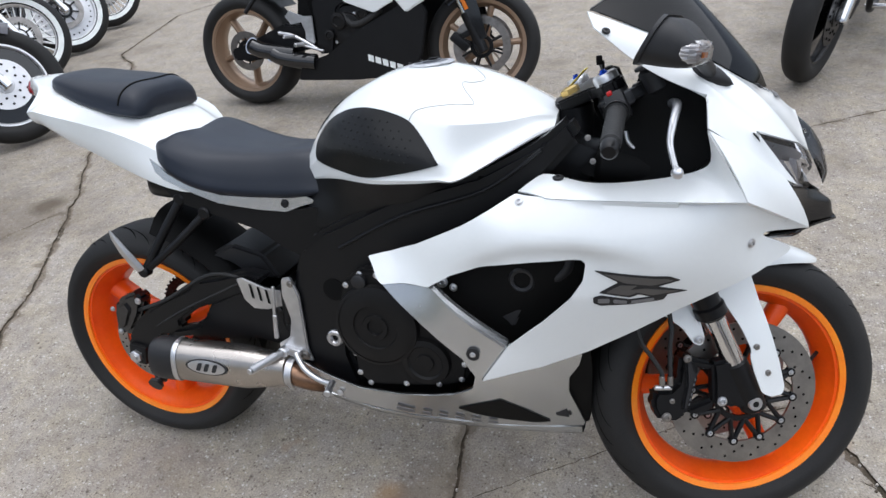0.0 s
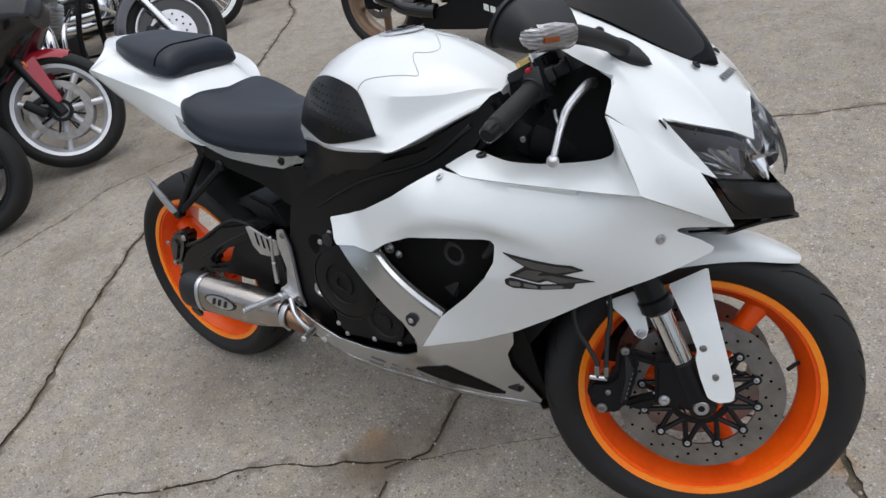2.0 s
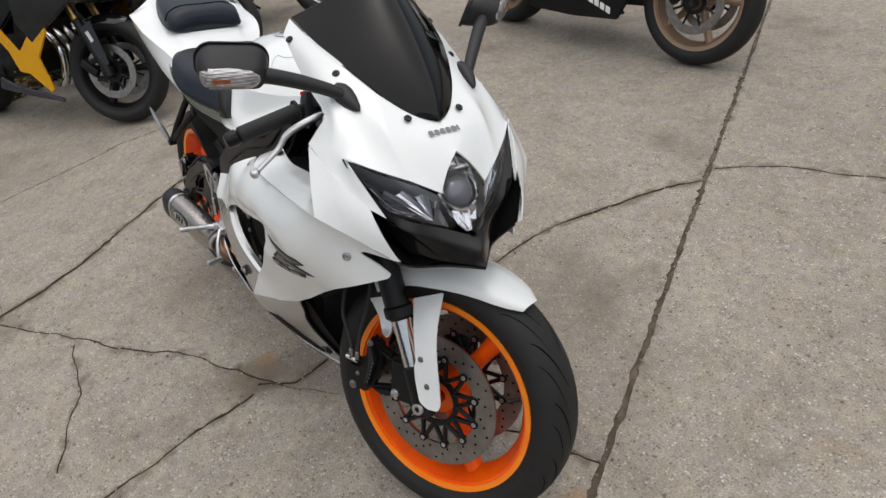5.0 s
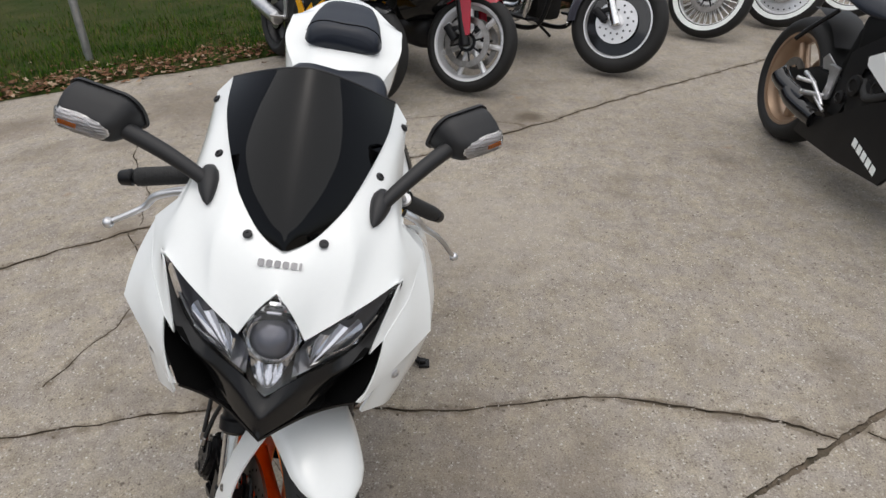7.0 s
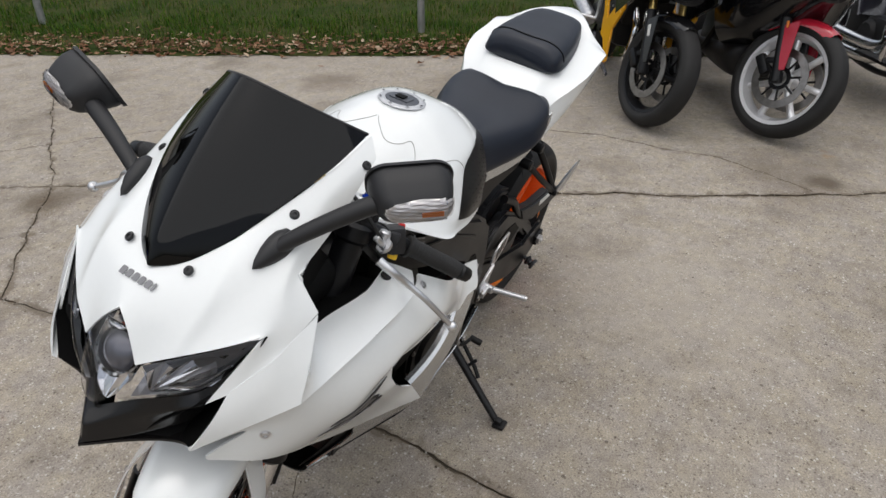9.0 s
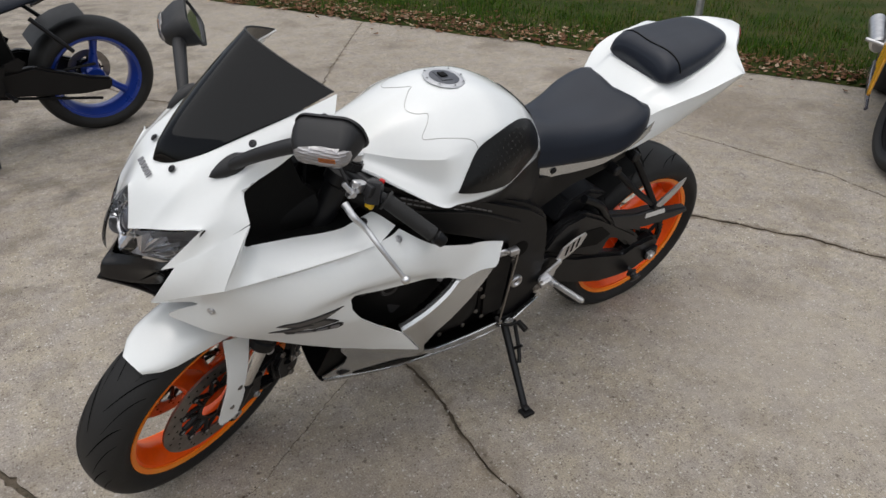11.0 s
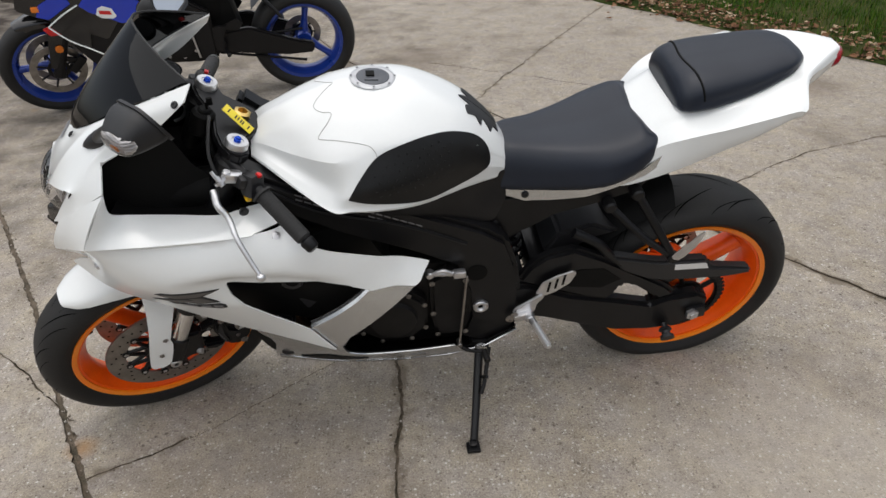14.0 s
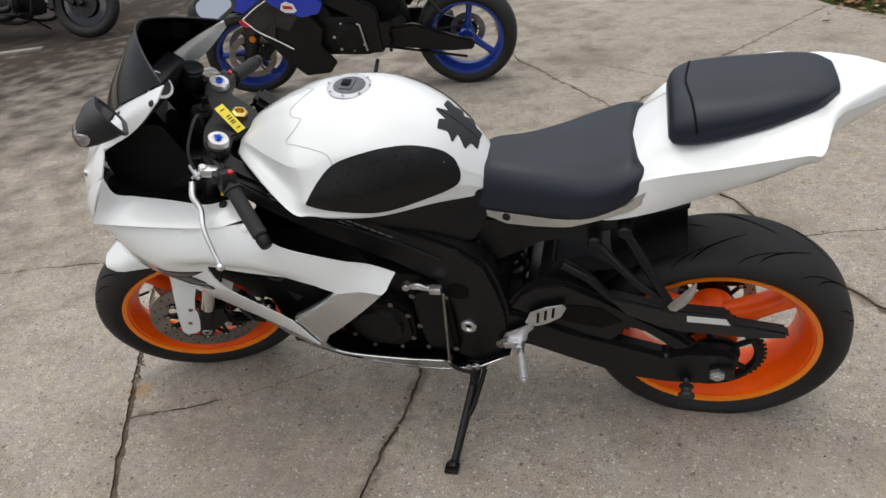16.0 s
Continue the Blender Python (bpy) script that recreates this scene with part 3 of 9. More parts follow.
def build_ground():
    rng = random.Random(7)
    verts, faces = [], []
    far = 250.0
    for p in ((-far, -far), (far, -far), (far, far), (-far, far)):
        verts.append(Vector(p))
    faces.append([0, 1, 2, 3])
    for half, wander, line in CRACKS:
        loop = ribbon(line, half, wander, rng)
        faces.append(list(range(len(verts), len(verts) + len(loop))))
        verts += loop
    crack_loops = len(faces)
    # a margin of loosened, dirty concrete along every crack
    for half, wander, line in CRACKS:
        loop = ribbon(line, 0.10, wander, random.Random(3))
        faces.append(list(range(len(verts), len(verts) + len(loop))))
        verts += loop
    vs, _, fs, *_ = delaunay_2d_cdt(verts, [], faces, 1, 1e-5)
    top, deep = bmesh.new(), bmesh.new()
    loops = [np.array([verts[i] for i in f]) for f in faces[1:crack_loops]]
    sunk = np.zeros(len(fs), bool)
    mids = np.array([np.mean([vs[i] for i in f], axis=0) for f in fs])
    for loop in loops:
        a, b = loop, np.roll(loop, -1, 0)
        span = (a[:, 1, None] > mids[:, 1]) != (b[:, 1, None] > mids[:, 1])
        cross = a[:, 0, None] + (mids[:, 1] - a[:, 1, None]) * (b[:, 0] - a[:, 0])[:, None] / np.where(b[:, 1] == a[:, 1], 1e-9, b[:, 1] - a[:, 1])[:, None]
        sunk |= (span & (mids[:, 0] < cross)).sum(0) % 2 == 1
    tv, dv = {}, {}
    edges = {}
    for f, s in zip(fs, sunk):
        store, bm, z = (dv, deep, -0.007) if s else (tv, top, 0.0)
        for i in f:
            if i not in store:
                store[i] = bm.verts.new((*vs[i], z))
        bm.faces.new([store[i] for i in f])
        for a, b in zip(f, list(f[1:]) + [f[0]]):
            edges.setdefault((min(a, b), max(a, b)), []).append(s)
    for (a, b), kinds in edges.items():
        if len(kinds) == 2 and kinds[0] != kinds[1]:
            low = [deep.verts.new((*vs[i], -0.014)) for i in (b, a)]
            deep.faces.new([deep.verts.new((*vs[i], 0.0)) for i in (a, b)] + low)
    bmesh.ops.remove_doubles(deep, verts=deep.verts, dist=1e-5)
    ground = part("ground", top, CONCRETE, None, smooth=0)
    lips = np.concatenate(loops)
    soiled = ground.data.attributes.new("soiled", "FLOAT", "POINT")
    dirty = np.concatenate([np.full(len(loop), min(1.0, 0.25 + half / 0.009) if half < 0.014 else 0.55) for loop, (half, *_) in zip(loops, CRACKS)])
    for v, out in zip(ground.data.vertices, soiled.data):
        gaps = np.hypot(lips[:, 0] - v.co.x, lips[:, 1] - v.co.y)
        k = int(gaps.argmin())
        out.value = max(0.0, 1 - float(gaps[k]) / 0.04) * dirty[k]
    tagged(ground, "weathered grey-brown concrete paving with exposed stones and cracks", "pavement", kind="structure")
    cracks = part("pavement_crack", deep, CRACK, None, smooth=0)
    tagged(cracks, "dirt-filled cracks and expansion joint sunk in the concrete", "crack", kind="structure")
    return ground


ground = build_ground()


def crumbs():
    """Small stones and clods of dirt along the cracks and scattered over the concrete."""
    rng = random.Random(11)
    verts, faces = [], []

    def lump(x, y, r):
        n = len(verts)
        verts.extend([(x + r * rng.uniform(0.6, 1) * math.cos(a), y + r * rng.uniform(0.6, 1) * math.sin(a), z) for z, k in ((-0.002, 1), (r * 0.5, 0.7)) for a in [i * 1.2566 for i in range(5)]])
        verts.append((x, y, r * 0.85))
        for i in range(5):
            j = (i + 1) % 5
            faces.extend([(n + i, n + j, n + 5 + j, n + 5 + i), (n + 5 + i, n + 5 + j, n + 10)])

    for half, wander, line in CRACKS:
        for a, b in zip(line, line[1:]):
            a, b = Vector(a), Vector(b)
            if (a.length + b.length) / 2 > 4:
                continue
            for _ in range(int((b - a).length * 36)):
                p = a.lerp(b, rng.random())
                lump(p.x + rng.gauss(0, half * 1.3), p.y + rng.gauss(0, half * 1.3), rng.uniform(0.0015, 0.005))
    for _ in range(700):
        lump(rng.uniform(-3, 3), rng.uniform(-3, 3), rng.uniform(0.001, 0.0035))
    me = bpy.data.meshes.new("gravel")
    me.from_pydata(verts, [], faces)
    me.materials.append(island_material("small_stones", [(0, (0.07, 0.055, 0.04)), (0.5, (0.2, 0.165, 0.13)), (0.9, (0.4, 0.37, 0.33))], 0.9))
    tagged(new("gravel", me), "scattered grit and dirt crumbs on the concrete", "gravel", kind="stuff")


crumbs()


# ---- verge: soil, grass, leaves and the fence ----
def build_verge():
    rng = random.Random(5)
    a, b = GRASS_LINE
    along = (b - a).normalized()
    out = Vector((along.y, -along.x))
    if out.dot(Vector((-1, -1))) < 0:
        out = -out
    soil = bmesh.new()
    rows = []
    for s in np.arange(-9, 9.01, 0.12):
        row = []
        for k, d in enumerate((0, 0.06, 0.15, 0.35, 0.7, 1.4, 3, 8, 60)):
            p = a + along * (s if k < 8 else s * 8) + out * (d + (0.05 * noise.noise(Vector((s * 2.1, 0, 4))) + 0.03 * noise.noise(Vector((s * 9, 1, 4))) if d < 1 else 0))
            row.append(Vector((p.x, p.y, (0.003, 0.016, 0.022, 0.03, 0.035, 0.04, 0.04, 0.04, 0.04)[k] + (0.008 * noise.noise(Vector((s * 6, d * 9, 0))) if k else 0))))
        rows.append(row)
    verge = part("verge", bridge(rows), SOIL, None)
    tagged(verge, "brown leaf-littered soil strip behind the concrete edge", "soil", kind="structure")
    verts, faces = [], []
    for _ in range(52000):
        s = rng.uniform(-5.5, 6.5)
        d = 0.02 + abs(rng.gauss(0, 1.1)) + (0.25 if rng.random() < 0.75 else 0)
        if d > 4:
            continue
        p = a + along * s + out * d
        clump = noise.noise(Vector((p.x * 2.3, p.y * 2.3, 9))) + 0.4 * noise.noise(Vector((p.x * 7, p.y * 7, 2)))
        if rng.random() > 0.55 + clump + 0.4 * min(d, 1):
            continue
        tall = rng.uniform(0.03, 0.085) * (1 + 0.5 * clump)
        ang, bend = rng.uniform(0, 6.283), rng.uniform(0.1, 0.9) * tall
        w = rng.uniform(0.0018, 0.0035)
        cx, cy = math.cos(ang), math.sin(ang)
        n = len(verts)
        z = 0.02
        verts += [(p.x - cy * w, p.y + cx * w, z), (p.x + cy * w, p.y - cx * w, z), (p.x + cx * bend * 0.35 + cy * w * 0.7, p.y + cy * bend * 0.35 - cx * w * 0.7, z + tall * 0.6), (p.x + cx * bend * 0.35 - cy * w * 0.7, p.y + cy * bend * 0.35 + cx * w * 0.7, z + tall * 0.6), (p.x + cx * bend, p.y + cy * bend, z + tall)]
        faces += [(n, n + 1, n + 2, n + 3), (n + 3, n + 2, n + 4)]
    me = bpy.data.meshes.new("grass")
    me.from_pydata(verts, [], faces)
    me.materials.append(GRASS)
    tagged(new("grass", me), "short green grass with dry blades on the verge", "grass", kind="stuff")
    verts, faces = [], []
    for _ in range(3400):
        s, d = rng.uniform(-5, 6), abs(rng.gauss(0.1, 0.24)) - 0.07 * (rng.random() < 0.2) - 0.5 * (rng.random() < 0.02) * rng.random()
        p = a + along * s + out * d
        ang, r = rng.uniform(0, 6.283), rng.uniform(0.012, 0.034)
        n = len(verts)
        z = (0.03 if d > 0.08 else 0.004 + 0.2 * max(d, 0)) + rng.uniform(0, 0.02)
        for k, (u, v, h) in enumerate(((-1, 0, 0.2), (-0.2, -0.55, 0.5), (0.5, -0.4, 0.3), (1.1, 0, 0.7), (0.4, 0.45, 0.2), (-0.3, 0.5, 0.6))):
            verts.append((p.x + r * (u * math.cos(ang) - v * math.sin(ang)), p.y + r * (u * math.sin(ang) + v * math.cos(ang)), z + r * h * rng.uniform(0, 1.2)))
        faces += [(n, n + 1, n + 2, n + 3), (n, n + 3, n + 4, n + 5)]
    me = bpy.data.meshes.new("dead_leaves")
    me.from_pydata(verts, [], faces)
    me.materials.append(LEAVES)
    tagged(new("dead_leaves", me), "dry brown fallen leaves along the edge", "leaves", kind="stuff")
    return a, along, out


verge_at, verge_along, verge_out = build_verge()
GALV = material("galvanised_steel", (0.42, 0.43, 0.43), 0.45, metal=0.8, vary=0.25, coarse=15, fine=150, bump=0.2)
fence = thing("fence", pose(0, 0, 0), "galvanised steel fence posts and wires beyond the verge", "fence")
FENCE = [(-4.45, 0.95), (-3.1, -2.12), (-1.75, -5.19), (-0.4, -8.26)]
for x, y in FENCE:
    part("post", rod((x, y, 0.0), (x, y, 1.25), 0.03, sides=18), GALV, fence)


# ---- the white sport motorcycle, leaning on its side stand ----
LEAN = 11.77
bike = thing("sport_motorcycle", pose(0, 0, 0, -LEAN), "white sport motorcycle with orange wheels leaning on its side stand", "motorcycle")

# the steered front end: x ahead, y to the left along the axle, z up the fork
AXLE_F = Vector((1.4013, 0.0236, 0.293))
side = Vector((-0.363, 0.916, -0.173)).normalized()
up = Vector((1.0995, 0.009, 0.939)) - AXLE_F
up = (up - side * up.dot(side)).normalized()
ahead = side.cross(up)
FRONT = Matrix((ahead, side, up)).transposed().to_4x4()
FRONT.translation = AXLE_F
AXLE_R = Vector((-0.016, -0.003, 0.284))


def spoke(r0, r1, w0, w1, t0, t1):
    """One wheel spoke along x, thick in z, with rounded edges."""
    rows = []
    for k in range(7):
        t = k / 6
        r, w, h = r0 + (r1 - r0) * t, w0 + (w1 - w0) * t - 0.25 * w0 * math.sin(math.pi * t), t0 + (t1 - t0) * t
        rows.append([Vector((r, w * math.cos(a) * (1.0 if abs(math.cos(a)) < 0.9 else 0.97), h * math.sin(a))) for a in [2 * math.pi * j / 12 + 0.26 for j in range(12)]])
    return bridge(rows, closed=True, caps=True)


def cast_rim(rim, width, mat, parent, lip_mat, count=3, hub=0.045, spoke_w=0.03, name="front_wheel", turn=20):
    """A cast wheel: barrel, hub and spokes in one, with a painted edge on each side."""
    w = width / 2
    barrel = ring_loop([(rim - 0.006, -w + 0.005), (rim - 0.014, -w + 0.006), (rim - 0.02, -w + 0.02), (rim - 0.034, -w + 0.04), (rim - 0.036, 0), (rim - 0.034, w - 0.04), (rim - 0.02, w - 0.02), (rim - 0.014, w - 0.006), (rim - 0.006, w - 0.005), (rim - 0.01, w - 0.02), (rim - 0.026, 0), (rim - 0.01, -w + 0.02)], 96)
    core = ring_loop([(0.016, -w * 0.85), (hub * 0.9, -w * 0.85), (hub, -w * 0.7), (hub * 0.9, 0), (hub, w * 0.7), (hub * 0.9, w * 0.85), (0.016, w * 0.85)], 40)
    arms = [moved(spoke(hub * 0.8, rim - 0.024, spoke_w, spoke_w * 0.8, w * 0.5, w * 0.42), pose(0, 0, 0, 0, 0, 360 / count * k + turn)) for k in range(count)]
    wheel = part(name, barrel, mat, parent)
    part("wheel_hub", core, mat, wheel)
    for arm in arms:
        part("spoke", arm, mat, wheel)
    for s in (-1, 1):
        edge = ring_loop([(rim - 0.008, s * (w - 0.006)), (rim - 0.008, s * w), (rim + 0.004, s * (w + 0.003)), (rim + 0.006, s * (w - 0.004)), (rim, s * (w - 0.012))], 96)
        part("rim_edge", edge, lip_mat, wheel)
    return wheel


def brake_disc(outer, band, mat, hub_mat, parent, z, carrier=0.06, arms=10, phase=0.0):
    """A drilled brake ring on an open carrier with buttons."""
    inner = outer - band
    ring = ring_loop([(inner, -0.0025), (outer, -0.0025), (outer, 0.0025), (inner, 0.0025)], 84)
    disc = part("brake_disc", moved(ring, pose(0, 0, z)), mat, parent)
    bits = [ring_loop([(carrier - 0.012, -0.003), (carrier, -0.003), (carrier, 0.003), (carrier - 0.012, 0.003)], 40)]
    for k in range(arms):
        a = 360 * k / arms + phase
        for d in (-1, 1):
            p0, p1 = pose(0, 0, 0, 0, 0, a) @ Vector((carrier - 0.004, 0, 0)), pose(0, 0, 0, 0, 0, a + d * 172 / arms) @ Vector((inner + 0.001, 0, 0))
            bits.append(rod(p0, p1, 0.0055, 0.0052, sides=8))
    part("disc_carrier", moved(bits[0], pose(0, 0, z)), hub_mat, parent)
    for one in bits[1:]:
        part("carrier_arm", moved(one, pose(0, 0, z)), hub_mat, parent)
    buttons, holes = [], []
    for k in range(arms):
        a = 2 * math.pi * (k + 0.5) / arms + radians(phase)
        for s in (-1, 1):
            at = pose(inner * math.cos(a), inner * math.sin(a), z + s * 0.0026, 0 if s > 0 else 180)
            buttons.append(moved(lathe([(0.0052, 0.001), (0.0052, 0.0036), (0.0026, 0.0042), (0.0024, 0.002), (0.0002, 0.002)], 12), at))
            part("button_seat", moved(ring_loop([(0.005, 0.0002), (0.0098, 0.0002), (0.0095, 0.0028), (0.0055, 0.0032)], 14), at), hub_mat, parent)
    for one in buttons:
        part("disc_button", one, ALU, parent)
    # drillings are flat discs, the shade of each hole painted by their colour
    for k in range(48):
        a = 2 * math.pi * k / 48
        r = inner + band * (0.25, 0.5, 0.75)[k % 3]
        for s in (-1, 1):
            holes.append(moved(lathe([(0.003, 0), (0.0028, 0.0003), (0.0002, 0.0003)], 8), pose(r * math.cos(a), r * math.sin(a), z + s * 0.0026, 0 if s > 0 else 180)))
    tagged(part("drilling", joined(*holes), GROOVE_SHADE, disc), "small drilled holes", kind="stuff")
    return disc


def put_all(ob, m):
    """Lays a part and its pieces, built round the z axis, into the machine by m."""
    for o in (ob, *ob.children_recursive):
        o.data.transform(m)
    return ob


def hero_wheels():
    fm = FRONT @ pose(0, 0, 0, -90)  # z along the axle's left
    fw = cast_rim(0.224, 0.1, ORANGE, bike, LIP, name="front_wheel", turn=87)
    part("tyre", tyre_mesh(0.301, 0.224, 0.124), RUBBER, fw)
    tagged(part("tread_pattern", tread_mesh(0.301, 0.224, 0.124, 14, -1), GROOVE_SHADE, fw), "curved tread grooves", kind="stuff")
    brake_disc(0.155, 0.048, STEEL, BLACK, fw, 0.062, 0.062, 12, -12.0)
    brake_disc(0.155, 0.048, STEEL, BLACK, fw, -0.062, 0.062, 12, -12.0)
    part("valve", rod((0.19, 0.02, -0.02), (0.165, 0.02, -0.035), 0.004, sides=10), BLACK, fw)
    put_all(fw, fm)
    rm = Matrix.Translation(AXLE_R) @ pose(0, 0, 0, -90)
    rw = cast_rim(0.229, 0.152, ORANGE, bike, LIP, hub=0.055, spoke_w=0.036, name="rear_wheel", turn=93)
    part("tyre", tyre_mesh(0.304, 0.229, 0.19), RUBBER, rw)
    tagged(part("tread_pattern", tread_mesh(0.304, 0.229, 0.19, 13, 1), GROOVE_SHADE, rw), "curved tread grooves", kind="stuff")
    brake_disc(0.11, 0.03, STEEL, BLACK, rw, -0.09, 0.05, 6)
    sp = [ring_loop([(0.085, -0.003), (0.108, -0.003), (0.108, 0.003), (0.085, 0.003)], 60), ring_loop([(0.04, -0.004), (0.055, -0.004), (0.055, 0.004), (0.04, 0.004)], 32)]
    for k in range(43):
        a = 2 * math.pi * k / 43
        sp.append(box((0.009, 0.006, 0.005), (0.109 * math.cos(a), 0.109 * math.sin(a), 0), (0, 0, math.degrees(a)), 0.001))
    for k in range(5):
        a = 2 * math.pi * k / 5
        sp.append(rod((0.05 * math.cos(a), 0.05 * math.sin(a), 0), (0.09 * math.cos(a), 0.09 * math.sin(a), 0), 0.007, sides=8))
    part("sprocket", moved(joined(*sp), pose(0, 0, 0.1)), ENGINE, rw)
    put_all(rw, rm)
    return fw, rw


hero_wheels()


def at_front(bm):
    return moved(bm, FRONT)


def hero_front():
    """Fork, guards, mudguard, brakes, bars and levers, all turned with the wheel."""
    for s in (-1, 1):
        y = 0.1 * s
        leg = [rod((0, y, -0.02), (0, y, 0.1), 0.026), slab([(-0.018, 0.114), (0.008, 0.106), (0.019, 0.092), (0.020, 0.037), (0.024, 0.007), (0.016, -0.014), (0.004, -0.021), (-0.02, -0.006), (-0.041, 0.018), (-0.068, 0.024), (-0.073, 0.038), (-0.068, 0.054), (-0.051, 0.096), (-0.044, 0.122)], 0.084 * s, 0.118 * s, 0.008)]
        part("fork_lower", at_front(joined(*leg)), BLACK, bike)
        part("fork_tube", at_front(rod((0, y, 0.09), (0, y, 0.215), 0.0215, sides=28)), CHROME, bike, "polished chrome fork tube")
        part("fork_upper", at_front(joined(rod((0, y, 0.2), (0, y, 0.70), 0.0265, sides=28), rod((0, y, 0.2), (0, y, 0.235), 0.031, sides=28))), BLACK, bike)
        cap = part("fork_cap", at_front(moved(lathe([(0.0235, -0.01), (0.0235, 0.004), (0.021, 0.008), (0.012, 0.008), (0.011, 0.006), (0.0002, 0.006)], 28), pose(0, y, 0.713))), ALU, bike)
        part("adjuster", at_front(moved(lathe([(0.008, 0), (0.008, 0.005), (0.005, 0.006), (0.005, 0.009), (0.0002, 0.009)], 6), pose(0, y, 0.719))), BLUEA, cap, "blue anodised adjuster")
        part("axle_nut", at_front(moved(joined(lathe([(0.0145, 0), (0.0145, 0.006), (0.0125, 0.009), (0.0065, 0.009), (0.006, 0.003), (0.0002, 0.003)], 20)), wheel_turn((-0.001, s * 0.1175, 0.004), (0, s, 0)))), ALU, bike)
        part("clamp_bolt", at_front(bolt((-0.057, s * 0.118, 0.039), (0, s, 0), 0.0075, 0.006)), ALU, bike)
        # caliper behind the leg
        body = [(-0.094, 0.168), (-0.076, 0.165), (-0.067, 0.142), (-0.075, 0.110), (-0.096, 0.087), (-0.115, 0.058), (-0.134, 0.044), (-0.163, 0.041), (-0.184, 0.056), (-0.188, 0.087), (-0.180, 0.112), (-0.164, 0.124), (-0.14, 0.112), (-0.122, 0.118), (-0.108, 0.14)]
        cal = [slab(body, 0.082 * s, 0.120 * s, 0.009), slab([(-0.09, 0.16), (-0.04, 0.12), (-0.044, 0.101), (-0.085, 0.134)], 0.088 * s, 0.112 * s, 0.006), slab([(-0.137, 0.054), (-0.103, 0.054), (-0.066, 0.050), (-0.072, 0.030), (-0.105, 0.026)], 0.086 * s, 0.114 * s, 0.007)]
        caliper = part("brake_caliper", at_front(joined(*cal)), BLACK, bike, "black four-piston brake caliper")
        part("caliper_bridge", at_front(slab([(-0.090, 0.156), (-0.079, 0.152), (-0.080, 0.118), (-0.126, 0.060), (-0.138, 0.064), (-0.108, 0.108)], 0.118 * s, 0.126 * s, 0.004)), PLASTIC, caliper)
        for bx, bz, r in ((-0.084, 0.157, 0.006), (-0.17, 0.064, 0.0075), (-0.146, 0.09, 0.004)):
            part("caliper_bolt", at_front(bolt((bx, 0.121 * s, bz), (0, s, 0), r, 0.005)), STEEL, caliper)
        for j in range(6):
            part("name_bar", at_front(box((0.0022, 0.0006, 0.0045), (-0.0885 - 0.0062 * j, 0.1264 * s, 0.112 - 0.0084 * j), (0, 40, 0), 0)), GREYMARK, caliper, smooth=0)
        part("banjo_bolt", at_front(rod((-0.136, 0.121 * s, 0.117), (-0.166, 0.121 * s, 0.133), 0.0055, sides=12)), ALU, caliper)
        for hose_run in ([(-0.152, 0.122 * s, 0.126), (-0.141, 0.122 * s, 0.155), (-0.144, 0.118 * s, 0.19), (-0.148, 0.11 * s, 0.237), (-0.12, 0.09 * s, 0.32), (-0.06, 0.08 * s, 0.45)], [(-0.138, 0.122 * s, 0.118), (-0.126, 0.121 * s, 0.146), (-0.106, 0.116 * s, 0.188), (-0.083, 0.108 * s, 0.228), (-0.06, 0.09 * s, 0.3), (-0.03, 0.08 * s, 0.45)]):
            part("brake_hose", at_front(hose(hose_run, 0.0046)), GRIP, bike)
            a, b = Vector(hose_run[0]), Vector(hose_run[1])
            part("hose_ferrule", at_front(rod(a.lerp(b, 0.15), a.lerp(b, 0.8), 0.0058, sides=12)), STEEL, bike)
        # white fork guard hanging from the mudguard
        shape = [(0.032, 0.235), (0.108, 0.238), (0.094, 0.185), (0.086, 0.14), (0.074, 0.06), (0.064, 0.012), (0.054, 0.0), (0.03, 0.008), (0.017, 0.024), (0.02, 0.07), (0.026, 0.104), (0.034, 0.114), (0.036, 0.16)]
        bend = thin_plate([(0.02, 0.225, 0.085), (0.1, 0.23, 0.078), (0.03, 0.1, 0.127), (0.09, 0.1, 0.118), (0.06, 0.0, 0.125), (0.05, 0.16, 0.115)])
        guard = part("fork_guard", at_front(sheet(shape, lambda u, v: Vector((u, s * bend(u, v), v)), 0.014)), WHITE, bike, "white fork guard")
        thicken(guard, 0.003, 0)
        for u, v in ((0.045, 0.115), (0.044, 0.056)):
            part("guard_bolt", at_front(bolt((u, s * bend(u, v) + s * 0.001, v), (0, s, 0), 0.0052)), STEEL, guard)
        rear = [(-0.085, 0.248), (-0.028, 0.248), (-0.024, 0.21), (-0.032, 0.172), (-0.045, 0.160), (-0.057, 0.170), (-0.062, 0.205)]
        tab = part("mudguard_tab", at_front(sheet(rear, lambda u, v: Vector((u, s * (0.085 + 0.3 * max(0, 0.235 - v)), v)), 0.012)), WHITE, bike)
        thicken(tab, 0.003, 0)
        part("tab_bolt", at_front(bolt((-0.045, s * 0.1095, 0.175), (0, s, 0), 0.0065)), ALU, tab)
    # mudguard: a hood over the tyre with a pointed nose
    rows = []
